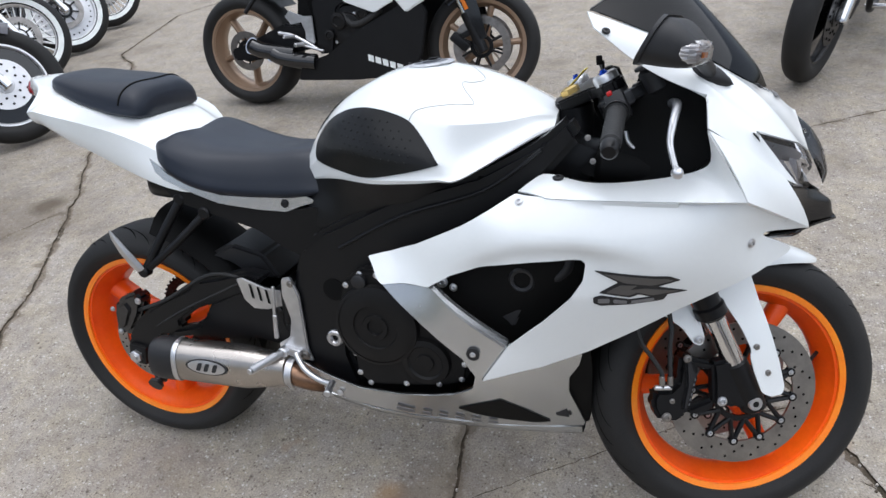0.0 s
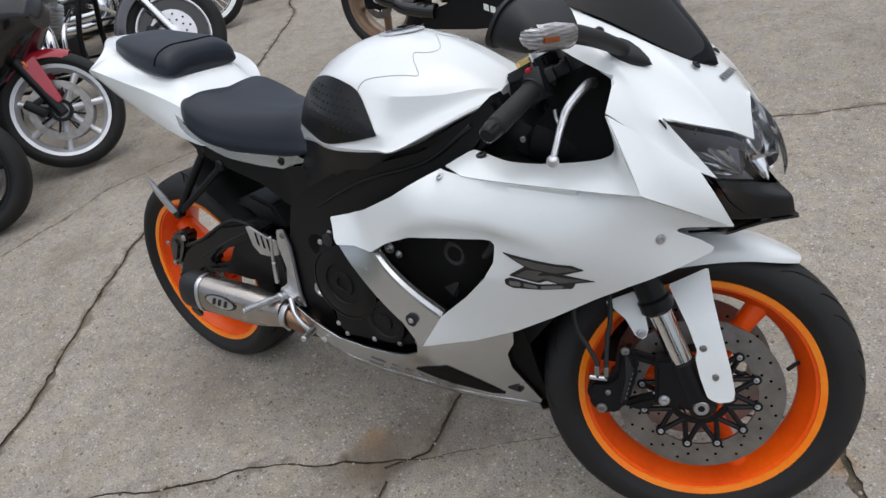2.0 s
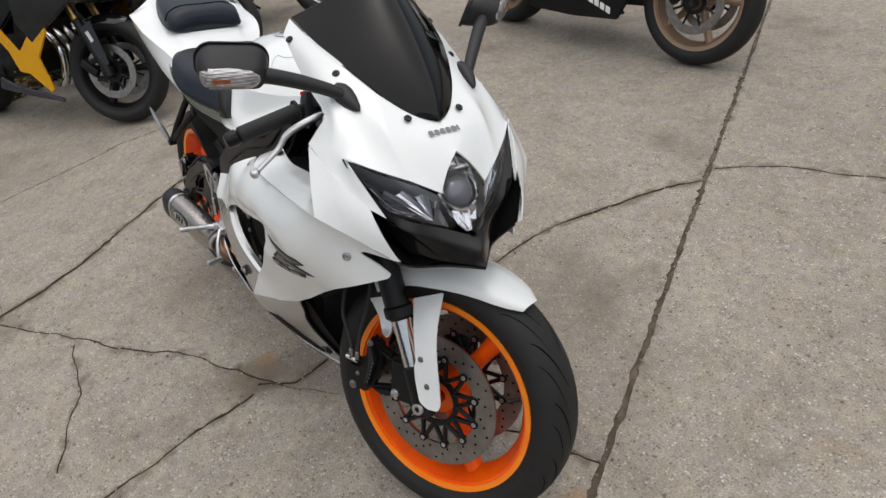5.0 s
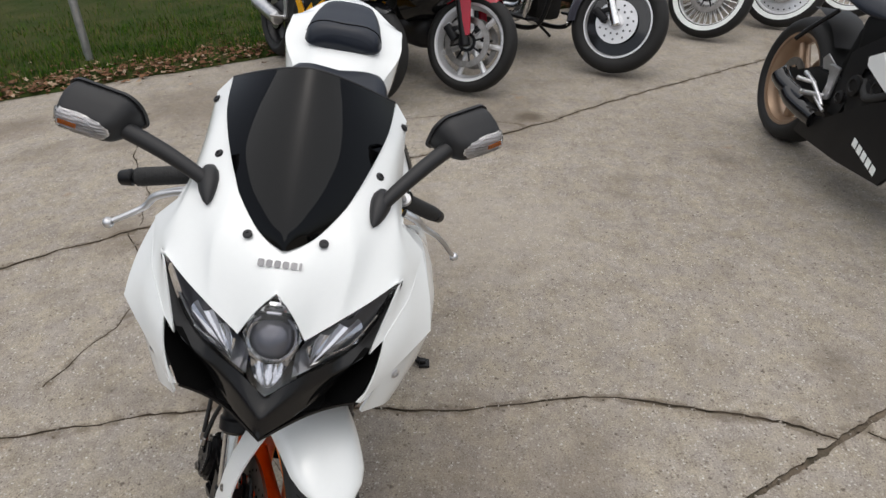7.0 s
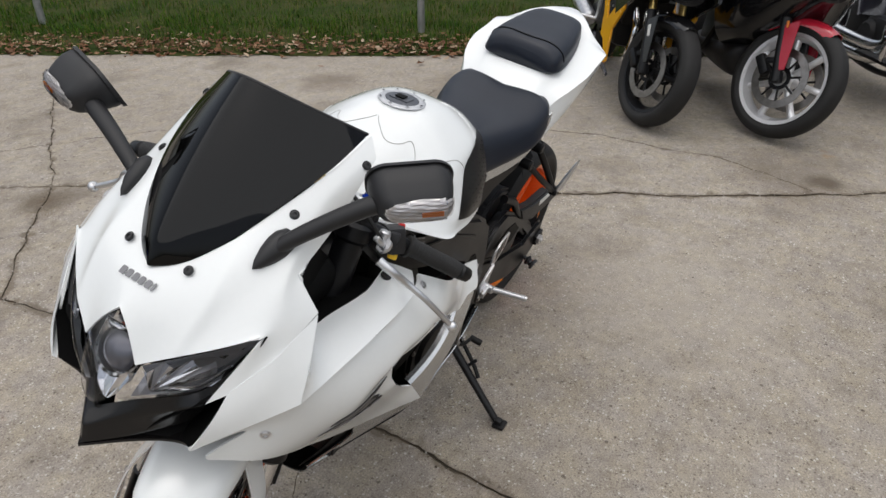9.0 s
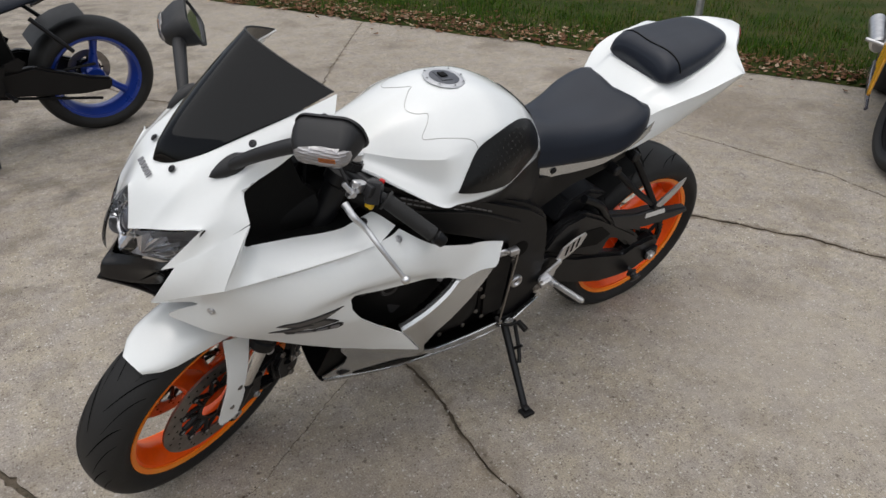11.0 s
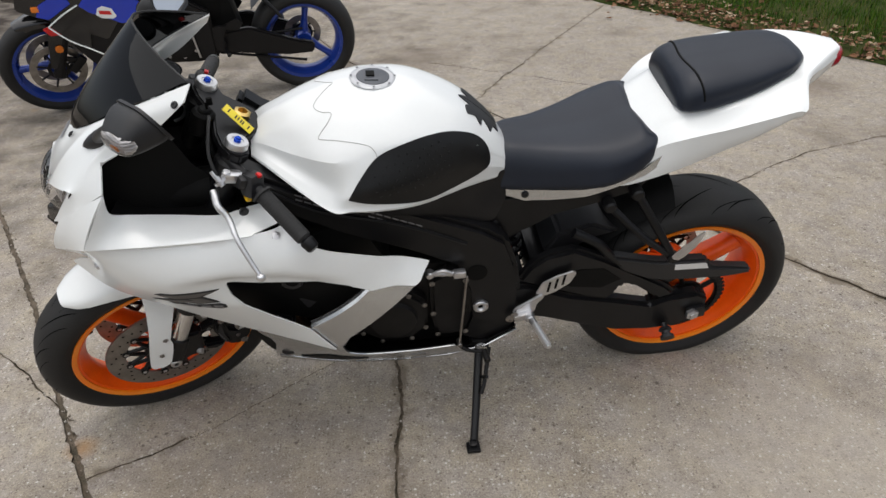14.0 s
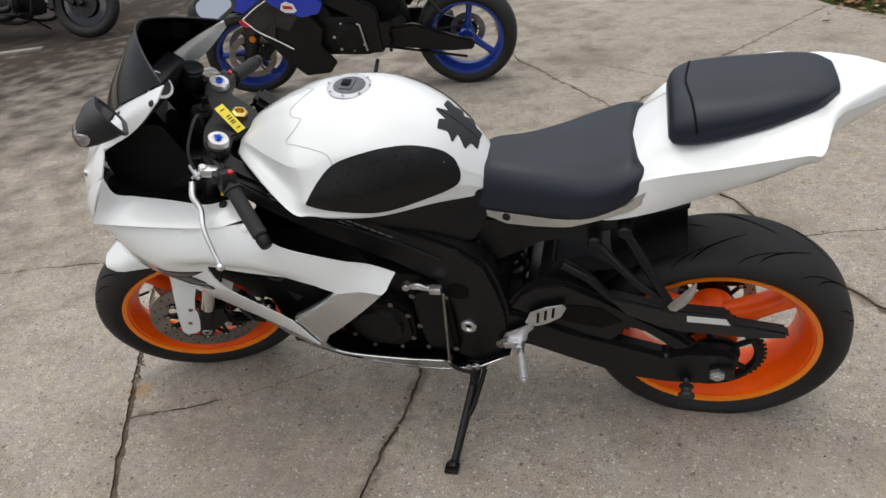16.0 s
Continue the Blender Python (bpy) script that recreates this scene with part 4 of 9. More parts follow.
    for k in range(15):
        t = k / 14
        ang = radians(106 - 70 * t)
        r = 0.314 - 0.004 * t
        half = 0.076 * (1 - 0.3 * max(0, (t - 0.45) / 0.55) ** 2) * math.sqrt(1 - 0.7 * max(0, (t - 0.84) / 0.16) ** 2)
        drop = 0.055 * (1 - 0.8 * max(0, (t - 0.4) / 0.6) ** 1.6)
        row = []
        for j in range(13):
            a = (j / 12 * 2 - 1)
            rr = r + 0.006 - drop * abs(a) ** 2.4
            row.append(Vector((rr * math.cos(ang), half * math.sin(a * math.pi / 2) * 1.0, rr * math.sin(ang))))
        rows.append(row)
    tilt = pose(0, 0, 0, 0, 2, 0)
    fender = part("front_mudguard", at_front(moved(bridge(rows), tilt)), WHITE, bike, "white front mudguard with a pointed nose")
    thicken(fender, 0.003, 0)
    # yokes
    yoke = slab([(-0.085, -0.03), (-0.085, 0.03), (-0.03, 0.075), (-0.028, 0.1), (-0.02, 0.125), (0.0, 0.135), (0.02, 0.125), (0.03, 0.1), (0.03, 0.06), (0.015, 0), (0.03, -0.06), (0.03, -0.1), (0.02, -0.125), (0, -0.135), (-0.02, -0.125), (-0.028, -0.1), (-0.03, -0.075)], -0.01, 0.012, 0.004)
    part("top_yoke", at_front(moved(yoke, Matrix.Translation((0, 0, 0.695)) @ pose(0, 0, 0, 90))), BLACK, bike)
    low = slab([(-0.06, -0.04), (-0.06, 0.04), (-0.03, 0.13), (0.03, 0.13), (0.02, 0), (0.03, -0.13), (-0.03, -0.13)], -0.018, 0.018, 0.005)
    part("lower_yoke", at_front(moved(low, Matrix.Translation((0, 0, 0.5)) @ pose(0, 0, 0, 90))), BLACK, bike)
    part("steering_nut", at_front(moved(lathe([(0.019, 0), (0.019, 0.01), (0.014, 0.013), (0.011, 0.013), (0.010, 0.002), (0.0002, 0.002)], 6), pose(-0.045, 0, 0.707))), GOLD, bike, "gold steering stem nut")
    part("steering_stem", at_front(rod((-0.045, 0, 0.48), (-0.045, 0, 0.69), 0.028)), BLACK, bike)
    part("ignition_lock", at_front(joined(rod((0.035, 0, 0.66), (0.035, 0, 0.715), 0.024), rod((0.035, 0, 0.715), (0.035, 0, 0.72), 0.014))), DARK, bike)
    # bars
    for s in (-1, 1):
        root, tip = Vector((0.018, 0.1 * s, 0.682)), Vector((-0.1, 0.32 * s, 0.634))
        way = (tip - root).normalized()
        part("bar_clamp", at_front(joined(rod((0, 0.1 * s, 0.64), (0, 0.1 * s, 0.68), 0.034), box((0.04, 0.04, 0.03), (-0.012, 0.118 * s, 0.66), bevel=0.006))), BLACK, bike)
        part("handlebar", at_front(rod(root, tip, 0.011, sides=20)), BLACK, bike)
        grip = part("handlebar_grip", at_front(joined(rod(root + way * 0.11, root + way * 0.235, 0.0165, sides=24), rod(root + way * 0.108, root + way * 0.114, 0.022, sides=24))), GRIP, bike, "black ribbed rubber grip")
        ribs = [moved(lathe([(0.0162, -0.0016), (0.0169, 0), (0.0162, 0.0016)], 24), wheel_turn(root + way * (0.125 + 0.0065 * k), way)) for k in range(16)]
        tagged(part("grip_ribs", at_front(joined(*ribs)), GRIP, grip), "fine rubber ribs", kind="stuff")
        part("bar_end", at_front(rod(root + way * 0.236, root + way * 0.262, 0.0155, 0.0135, sides=24)), BLACK, bike)
        sw = part("switch_housing", at_front(joined(box((0.036, 0.034, 0.05), root + way * 0.082, (20 * s, 0, 22 * s), 0.009), box((0.02, 0.02, 0.025), root + way * 0.08 + Vector((0.02, 0, 0.004)), bevel=0.006))), PLASTIC, bike)
        part("switch_button", at_front(box((0.010, 0.012, 0.008), root + way * 0.085 + Vector((-0.004, 0, 0.027)), (0, 0, 20 * s), 0.003)), REDP, sw, "red switch button")
        if s > 0:
            part("horn_button", at_front(box((0.012, 0.018, 0.012), root + way * 0.085 + Vector((0.006, 0.004, -0.028)), bevel=0.004)), YELLOW, sw, "yellow switch")
        part("lever_mount", at_front(joined(box((0.04, 0.022, 0.022), root + way * 0.06 + Vector((0.026, 0, 0.0)), bevel=0.006), rod(root + way * 0.06 + Vector((0.04, 0, -0.012)), root + way * 0.06 + Vector((0.04, 0, 0.014)), 0.009))), ALU if s > 0 else BLACK, bike)
        run = [(0.06, -0.19, 0.63), (0.05, -0.235, 0.632), (0.016, -0.28, 0.616), (-0.006, -0.297, 0.592), (-0.028, -0.344, 0.56)] if s < 0 else [(0.048, 0.158, 0.638), (0.047, 0.188, 0.627), (0.03, 0.214, 0.614), (0.02, 0.26, 0.594), (-0.014, 0.322, 0.556)]
        ball = Vector(run[-1])
        blade = hose(run, 0.0085, 8, 12, 0.0045)
        tipball = bmesh.new()
        bmesh.ops.create_uvsphere(tipball, u_segments=14, v_segments=10, radius=0.0095, matrix=Matrix.Translation(ball))
        part("clutch_lever" if s > 0 else "brake_lever", at_front(joined(blade, tipball)), ALU, bike, "bare aluminium hand lever with a ball end")
        if s < 0:
            res = part("brake_reservoir", at_front(joined(rod((0.06, -0.16, 0.655), (0.06, -0.16, 0.70), 0.024), rod((0.06, -0.16, 0.70), (0.06, -0.16, 0.708), 0.026))), PLASTIC, bike)
            part("reservoir_hose", at_front(hose([(0.06, -0.16, 0.65), (0.05, -0.16, 0.62), (0.035, -0.15, 0.63)], 0.005)), GRIP, bike)
    part("clutch_cable", at_front(hose([(0.04, 0.16, 0.66), (0.06, 0.12, 0.7), (0.045, 0.05, 0.735), (0.02, 0.02, 0.66), (-0.03, 0.03, 0.55)], 0.0035)), GRIP, bike)
    part("cable_adjuster", at_front(joined(rod((0.035, 0.165, 0.657), (0.055, 0.14, 0.675), 0.006), moved(lathe([(0.0002, -0.003), (0.014, -0.003), (0.014, 0.003), (0.0002, 0.003)], 16), wheel_turn((0.04, 0.158, 0.663), (0.6, -0.6, 0.5))))), ALU, bike)
    key = part("ignition_key", at_front(joined(box((0.012, 0.006, 0.018), (0.03, 0.0, 0.738), (0, 20, 0), 0.002), box((0.005, 0.003, 0.02), (0.033, 0.0, 0.725), (0, 20, 0), 0.001))), DARK, bike, "black-headed ignition key")
    part("key_tag", at_front(box((0.072, 0.026, 0.0015), (-0.024, 0.032, 0.721), (0, -22, -40), 0.0006)), TAG, key, "yellow plastic key tag with writing")
    marks = [moved(box((0.0028, 0.013, 0.0004), (d, 0, 0.001), bevel=0), pose(-0.024, 0.032, 0.721, 0, -22, -40)) for d in (-0.026, -0.012, -0.007, 0.0, 0.006, 0.024)]
    part("tag_writing", at_front(joined(*marks)), INKED, key)


hero_front()


# ---- bodywork ----
SIDE = thin_plate([
    (0.684, 0.603, 0.221), (0.724, 0.588, 0.234), (0.74, 0.637, 0.204), (0.80, 0.666, 0.218), (0.86, 0.698, 0.233), (0.90, 0.719, 0.242), (0.94, 0.746, 0.243), (0.97, 0.761, 0.228), (0.99, 0.772, 0.203), (1.003, 0.765, 0.225), (0.95, 0.668, 0.264), (0.88, 0.648, 0.250),
    (1.06, 0.774, 0.234), (1.10, 0.774, 0.238), (1.18, 0.776, 0.240), (1.27, 0.778, 0.241), (1.32, 0.780, 0.2415), (1.37, 0.785, 0.242),
    (1.40, 0.766, 0.215), (1.44, 0.7405, 0.1785), (1.481, 0.714, 0.142), (1.4054, 0.7107, 0.177), (1.456, 0.674, 0.145), (1.3876, 0.7002, 0.1965), (1.401, 0.643, 0.183),
    (1.0, 0.688, 0.268), (1.05, 0.70, 0.272), (1.15, 0.702, 0.272), (1.233, 0.687, 0.2625), (1.139, 0.654, 0.264), (1.285, 0.576, 0.205),
    (0.822, 0.59, 0.242), (0.976, 0.473, 0.238), (0.928, 0.40, 0.242), (0.912, 0.456, 0.25), (1.119, 0.44, 0.195),
    (0.574, 0.269, 0.184), (0.43, 0.31, 0.165), (1.109, 0.2, 0.085), (0.84, 0.237, 0.165), (0.886, 0.367, 0.24), (0.716, 0.292, 0.2),
])
CREST = ([0.98, 1.03, 1.10, 1.27, 1.369, 1.481], [0.774, 0.7745, 0.775, 0.779, 0.785, 0.714])
HOLLOW = ([1.02, 1.1, 1.2, 1.3, 1.37, 1.42, 1.48], [0.0, 0.003, 0.008, 0.012, 0.013, 0.009, 0.0])
BROW = ([0.87, 0.95, 1.0, 1.05, 1.1, 1.15, 1.2, 1.24], [0.636, 0.670, 0.688, 0.697, 0.700, 0.699, 0.693, 0.685])
STEP = ([0.86, 0.94, 1.12, 1.24], [0.0, 0.012, 0.016, 0.0])


def side_y(x, z):
    """How far the side bodywork stands out: an undercut below the crest, and a brow over the opening that turns in below its edge."""
    y = SIDE(x, z)
    d = float(np.interp(x, *CREST)) - z
    if d > 0:
        y -= float(np.interp(x, *HOLLOW)) * math.exp(-((d / 0.036) ** 1.5))
    t = float(np.interp(x, *BROW)) - z
    if t > -0.012:
        k = min(1, (t + 0.012) / 0.034)
        y -= float(np.interp(x, *STEP)) * k * k * (3 - 2 * k) * min(1, max(0, 1 - (t - 0.03) / 0.07))
    return y


def both_sides(name, outline, lift, mat, label="", step=0.018, thick=0.0035):
    made = []
    for s in (-1, 1):
        ob = part(name, sheet(outline, lambda u, v: Vector((u, s * (side_y(u, v) + lift), v)), step), mat, bike, label)
        thicken(ob, thick, 0)
        made.append(ob)
    return made


WHITE_SIDE = [(0.691, 0.630), (0.74, 0.6425), (0.80, 0.667), (0.86, 0.698), (0.90, 0.719), (0.94, 0.744), (0.97, 0.761), (0.994, 0.772), (1.03, 0.774), (1.06, 0.7745), (1.10, 0.775), (1.18, 0.777), (1.27, 0.779), (1.32, 0.781), (1.369, 0.785), (1.40, 0.765), (1.44, 0.740), (1.479, 0.7155),
              (1.45, 0.7145), (1.42, 0.7145), (1.408, 0.7135), (1.404, 0.709), (1.412, 0.703), (1.435, 0.692), (1.4555, 0.677), (1.452, 0.668), (1.43, 0.656), (1.401, 0.641), (1.342, 0.610), (1.285, 0.573), (1.206, 0.516), (1.126, 0.464), (1.04, 0.424), (0.926, 0.393),
              (0.978, 0.474), (1.046, 0.538), (1.097, 0.595), (1.119, 0.632), (1.124, 0.666), (1.117, 0.674), (1.10, 0.674), (1.036, 0.665), (0.931, 0.645), (0.875, 0.621), (0.826, 0.589), (0.775, 0.59), (0.727, 0.583), (0.715, 0.592), (0.706, 0.608)]
# the cockpit's edge and, abreast of each of its points, the crest of the side
COCKPIT_RIM = [(0.9944, 0.1958, 0.7725), (1.0265, 0.160, 0.792), (1.05, 0.166, 0.797), (1.08, 0.171, 0.792), (1.11, 0.174, 0.787), (1.15, 0.169, 0.785), (1.2, 0.164, 0.789), (1.25, 0.168, 0.799), (1.29, 0.178, 0.813), (1.314, 0.200, 0.839), (1.304, 0.2125, 0.8915)]
CREST_LINE = [(1.05, 0.2335, 0.7755), (1.07, 0.2365, 0.776), (1.09, 0.2385, 0.7765), (1.11, 0.240, 0.777), (1.135, 0.241, 0.7775), (1.175, 0.242, 0.7785), (1.22, 0.243, 0.78), (1.27, 0.243, 0.7815), (1.31, 0.243, 0.783), (1.345, 0.243, 0.785), (1.3695, 0.243, 0.7865)]
SILVER_SIDE = [(0.724, 0.583), (0.775, 0.586), (0.826, 0.585), (0.90, 0.53), (0.974, 0.47), (0.922, 0.391), (1.04, 0.421), (1.115, 0.455), (1.108, 0.42), (1.088, 0.385), (1.085, 0.34), (1.098, 0.28), (1.112, 0.215), (1.105, 0.2), (1.04, 0.205), (0.94, 0.214), (0.842, 0.222), (0.711, 0.235), (0.60, 0.252), (0.535, 0.27), (0.455, 0.328), (0.44, 0.352),
               (0.53, 0.325), (0.636, 0.302), (0.73, 0.305), (0.80, 0.318), (0.86, 0.338), (0.902, 0.364), (0.912, 0.40), (0.889, 0.442), (0.822, 0.5), (0.755, 0.556)]


def hero_side_panels():
    white = both_sides("side_fairing", WHITE_SIDE, 0.0, WHITE, "white upper side fairing", 0.0095)
    silver = []
    for s, outline in ((-1, SILVER_SIDE), (1, [p for p in SILVER_SIDE if p[0] > 0.56])):
        ob = part("lower_fairing", sheet(outline, lambda u, v: Vector((u, s * (side_y(u, v) - 0.006), v)), 0.011), SILVER, bike, "silver lower side fairing")
        silver.append(thicken(ob, 0.003, 0))
    both_sides("belly_vent", [(0.855, 0.283), (0.90, 0.307), (0.952, 0.326), (0.995, 0.285), (1.044, 0.229), (1.013, 0.226), (0.933, 0.248), (0.89, 0.264)], -0.0025, DARK, "black recessed vent", step=0.014, thick=0.002)
    # black lining ahead of the lower halves and the folded lip along the side opening
    both_sides("fairing_lining", [(1.05, 0.438), (1.128, 0.452), (1.131, 0.40), (1.128, 0.33), (1.124, 0.24), (1.118, 0.205), (1.085, 0.22), (1.075, 0.30), (1.07, 0.38)], -0.018, DARK, "matt black lining", step=0.016, thick=0.003)
    for s in (-1, 1):
        fold = spline([(x, 0, z) for x, z in ((0.735, 0.5845), (0.778, 0.5875), (0.827, 0.5865), (0.862, 0.5605), (0.901, 0.532), (0.94, 0.502), (0.976, 0.4725))], 4)
        rows = [[Vector((q.x, s * (side_y(q.x, q.z) - 0.0035), q.z - 0.007)), Vector((q.x, s * (side_y(q.x, q.z) - 0.0045), q.z)), Vector((q.x, s * (side_y(q.x, q.z) - 0.012), q.z + 0.0055)), Vector((q.x, s * (side_y(q.x, q.z) - 0.022), q.z + 0.006))] for q in fold]
        part("fairing_lip", bridge(rows), SILVER, bike, "bright folded edge", smooth=25)
    both_sides("belly_mark", [(0.71, 0.262), (0.75, 0.256), (0.75, 0.244), (0.71, 0.25)], 0.001, GREYMARK, step=0.01, thick=0.001)
    for k in range(5):
        x = 0.768 + 0.036 * k
        both_sides("belly_mark", [(x, 0.254 - 0.004 * k), (x + 0.02, 0.251 - 0.004 * k), (x + 0.02, 0.241 - 0.004 * k), (x, 0.244 - 0.004 * k)], 0.001, GREYMARK, step=0.01, thick=0.001)
    # decals: an angular emblem and a row of plain bars under it
    for out, mat, lift in (([(1.138, 0.656), (1.19, 0.654), (1.262, 0.652), (1.281, 0.643), (1.245, 0.63), (1.294, 0.618), (1.235, 0.606), (1.215, 0.612), (1.20, 0.604), (1.147, 0.612), (1.18, 0.636)], INKED, 0.0025),
                           ([(1.155, 0.651), (1.19, 0.650), (1.258, 0.647), (1.27, 0.643), (1.235, 0.633), (1.19, 0.636)], CHARCOAL, 0.0036),
                           ([(1.16, 0.614), (1.184, 0.631), (1.212, 0.632), (1.20, 0.622), (1.226, 0.626), (1.28, 0.619), (1.236, 0.610), (1.212, 0.617), (1.198, 0.609)], CHARCOAL, 0.0036),
                           ([(1.138, 0.602), (1.15, 0.607), (1.20, 0.600), (1.262, 0.611), (1.255, 0.598), (1.2, 0.588), (1.15, 0.584), (1.138, 0.590)], INKED, 0.0025),
                           ([(1.146, 0.6), (1.166, 0.601), (1.166, 0.591), (1.146, 0.590)], GREYMARK, 0.0036), ([(1.172, 0.599), (1.195, 0.597), (1.195, 0.590), (1.172, 0.591)], GREYMARK, 0.0036), ([(1.202, 0.597), (1.24, 0.604), (1.24, 0.597), (1.202, 0.590)], GREYMARK, 0.0036)):
        both_sides("emblem", out, lift, mat, step=0.008, thick=0.001)
    for s, panel in ((-1, white[0]), (1, white[1])):
        rim, crest = spline(COCKPIT_RIM, 4), spline(CREST_LINE, 4)
        rows = [[Vector((p.x, s * p.y, p.z)) for p in (a.lerp(b, k / 7) + Vector((0, 0.002, 0.002)) * math.sin(math.pi * k / 7) for k in range(8))] + [Vector((b.x, s * (b.y - 0.006), b.z - 0.004))] for a, b in zip(rim, crest)]
        edge = part("cockpit_edge", bridge(rows), WHITE, bike, "white panel along the cockpit", smooth=35)
        thicken(edge, 0.003, 0)
        part("edge_bolt", bolt((1.064, s * 0.1815, 0.7965), (0, s * 0.3, 0.95), 0.0075, 0.0035), PLASTIC, edge)
        for x, z, m in ((1.003, 0.764, ALU), (1.3876, 0.70, ALU)):
            y = side_y(x, z)
            n = Vector((-(side_y(x + 0.01, z) - y) / 0.01, 1, -(side_y(x, z + 0.01) - y) / 0.01)).normalized()
            part("fairing_bolt", bolt((x, s * (y + 0.002), z), (n.x, s * n.y, n.z), 0.0065, 0.0035), m, panel)
    for s, panel in ((-1, silver[0]), (1, silver[1])):
        for x, z, r, m in ((0.912, 0.456, 0.0045, ALU), (0.574, 0.275, 0.006, ALU))[0 if s < 0 else 1:]:
            y = side_y(x, z)
            part("fairing_bolt", bolt((x, s * (y + 0.001), z), (0, s, 0), r, 0.004), m, panel)
            if z > 0.4:
                part("bolt_washer", moved(lathe([(0.0135, 0), (0.0135, 0.0015), (0.008, 0.002), (0.0002, 0.002)], 24), wheel_turn((x, s * (y - 0.0005), z), (0, s, 0))), PLASTIC, panel)
    # belly between the two lower halves
    rows = []
    for x, z in ((0.47, 0.31), (0.55, 0.262), (0.65, 0.24), (0.75, 0.228), (0.85, 0.22), (0.95, 0.213), (1.05, 0.204), (1.105, 0.2)):
        y = side_y(x, z) - 0.004
        rows.append([Vector((x, y * math.cos(a), z - 0.05 * math.sin(a) ** 1.0 * (1 if z < 0.3 else 0.5))) for a in [math.pi * k / 10 for k in range(11)]])
    belly = part("belly_pan", bridge(rows), SILVER, bike)
    thicken(belly, 0.003, 0)
    thicken(part("belly_lining", bridge([[Vector((v.x, v.y * 0.95, v.z + 0.005)) for v in row] for row in rows]), DARK, bike, "matt black lining"), 0.002, 0)
    for s, outline in ((-1, SILVER_SIDE), (1, [p for p in SILVER_SIDE if p[0] > 0.56])):
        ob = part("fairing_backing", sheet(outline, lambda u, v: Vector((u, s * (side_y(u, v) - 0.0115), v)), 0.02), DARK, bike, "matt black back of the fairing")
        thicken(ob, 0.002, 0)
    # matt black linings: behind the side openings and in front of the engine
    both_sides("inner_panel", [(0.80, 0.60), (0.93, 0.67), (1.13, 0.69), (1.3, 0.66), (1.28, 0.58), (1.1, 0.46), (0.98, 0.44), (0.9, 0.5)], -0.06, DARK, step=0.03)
    for s in (-1, 1):
        y = s * 0.19
        part("coolant_hose", hose([(1.09, y, 0.665), (1.085, y * 1.02, 0.63), (1.06, y, 0.605), (1.03, y * 0.9, 0.60)], 0.011, 6, 12), PLASTIC, bike)
        part("hose_union", moved(ring_loop([(0.016, 0), (0.026, 0), (0.026, 0.01), (0.022, 0.014), (0.016, 0.012)], 28), wheel_turn((1.0, y, 0.60), (0, s, 0))), PLASTIC, bike)
        part("inner_rail", slab([(0.84, 0.60), (0.90, 0.635), (1.0, 0.53), (0.98, 0.49), (0.93, 0.53)], y * 0.93, y * 1.0, 0.004), PLASTIC, bike)
    part("radiator", joined(box((0.035, 0.30, 0.22), (1.1, 0, 0.56), (0, -12, 0), 0.006), box((0.03, 0.26, 0.1), (1.08, 0, 0.4), (0, 8, 0), 0.006)), FIN, bike)
    for s in (-1, 1):
        part("radiator_bolt", joined(bolt((0.842, s * 0.205, 0.585), (0, s, 0), 0.009, 0.006), bolt((0.865, s * 0.205, 0.575), (0, s, 0), 0.006, 0.005)), ALU, bike)
        part("radiator_cap", moved(lathe([(0.022, 0), (0.022, 0.012), (0.017, 0.016), (0.0002, 0.016)], 20), wheel_turn((0.99, s * 0.17, 0.62), (0, s, 0.2))), BLACK, bike)
    part("front_scoop", joined(*[slab([(1.03, 0.40), (1.085, 0.43), (1.072, 0.36), (1.088, 0.25), (1.05, 0.25)], s * 0.06, s * 0.13, 0.006) for s in (-1, 1)]), PLASTIC, bike)


hero_side_panels()


def cage(points, faces, levels=3, crease=(), pins="", soft=()):
    """A smooth skin over a coarse cage of named points, given for one side and mirrored."""
    bm = bmesh.new()
    pin = bm.verts.layers.float.new("crease_vert")
    vs = {}
    for name, p in points.items():
        vs[name, 1] = bm.verts.new(p)
        vs[name, -1] = vs[name, 1] if abs(p[1]) < 1e-6 else bm.verts.new(mirrored(p))
    for f in faces:
        for s in (1, -1):
            names = f.split()
            loop = [vs[n, s] for n in (names if s > 0 else names[::-1])]
            if len(set(loop)) == len(loop):
                bm.faces.new(loop)
    lay = bm.edges.layers.float.new("crease_edge")
    for a, b in crease:
        for s in (1, -1):
            e = bm.edges.get((vs[a, s], vs[b, s]))
            if e:
                e[lay] = 0.4 if (a, b) in soft else 0.8
    for name in pins.split():
        for s in (1, -1):
            vs[name, s][pin] = 1.0
    return bm


def smooth_cage(name, bm, mat, label, thick=0.003, levels=3):
    ob = part(name, bm, mat, bike, label, smooth=60)
    mod = ob.modifiers.new("smooth", "SUBSURF")
    mod.levels = mod.render_levels = levels
    mod.boundary_smooth = "PRESERVE_CORNERS"
    if thick:
        thicken(ob, thick, -1)
    return ob


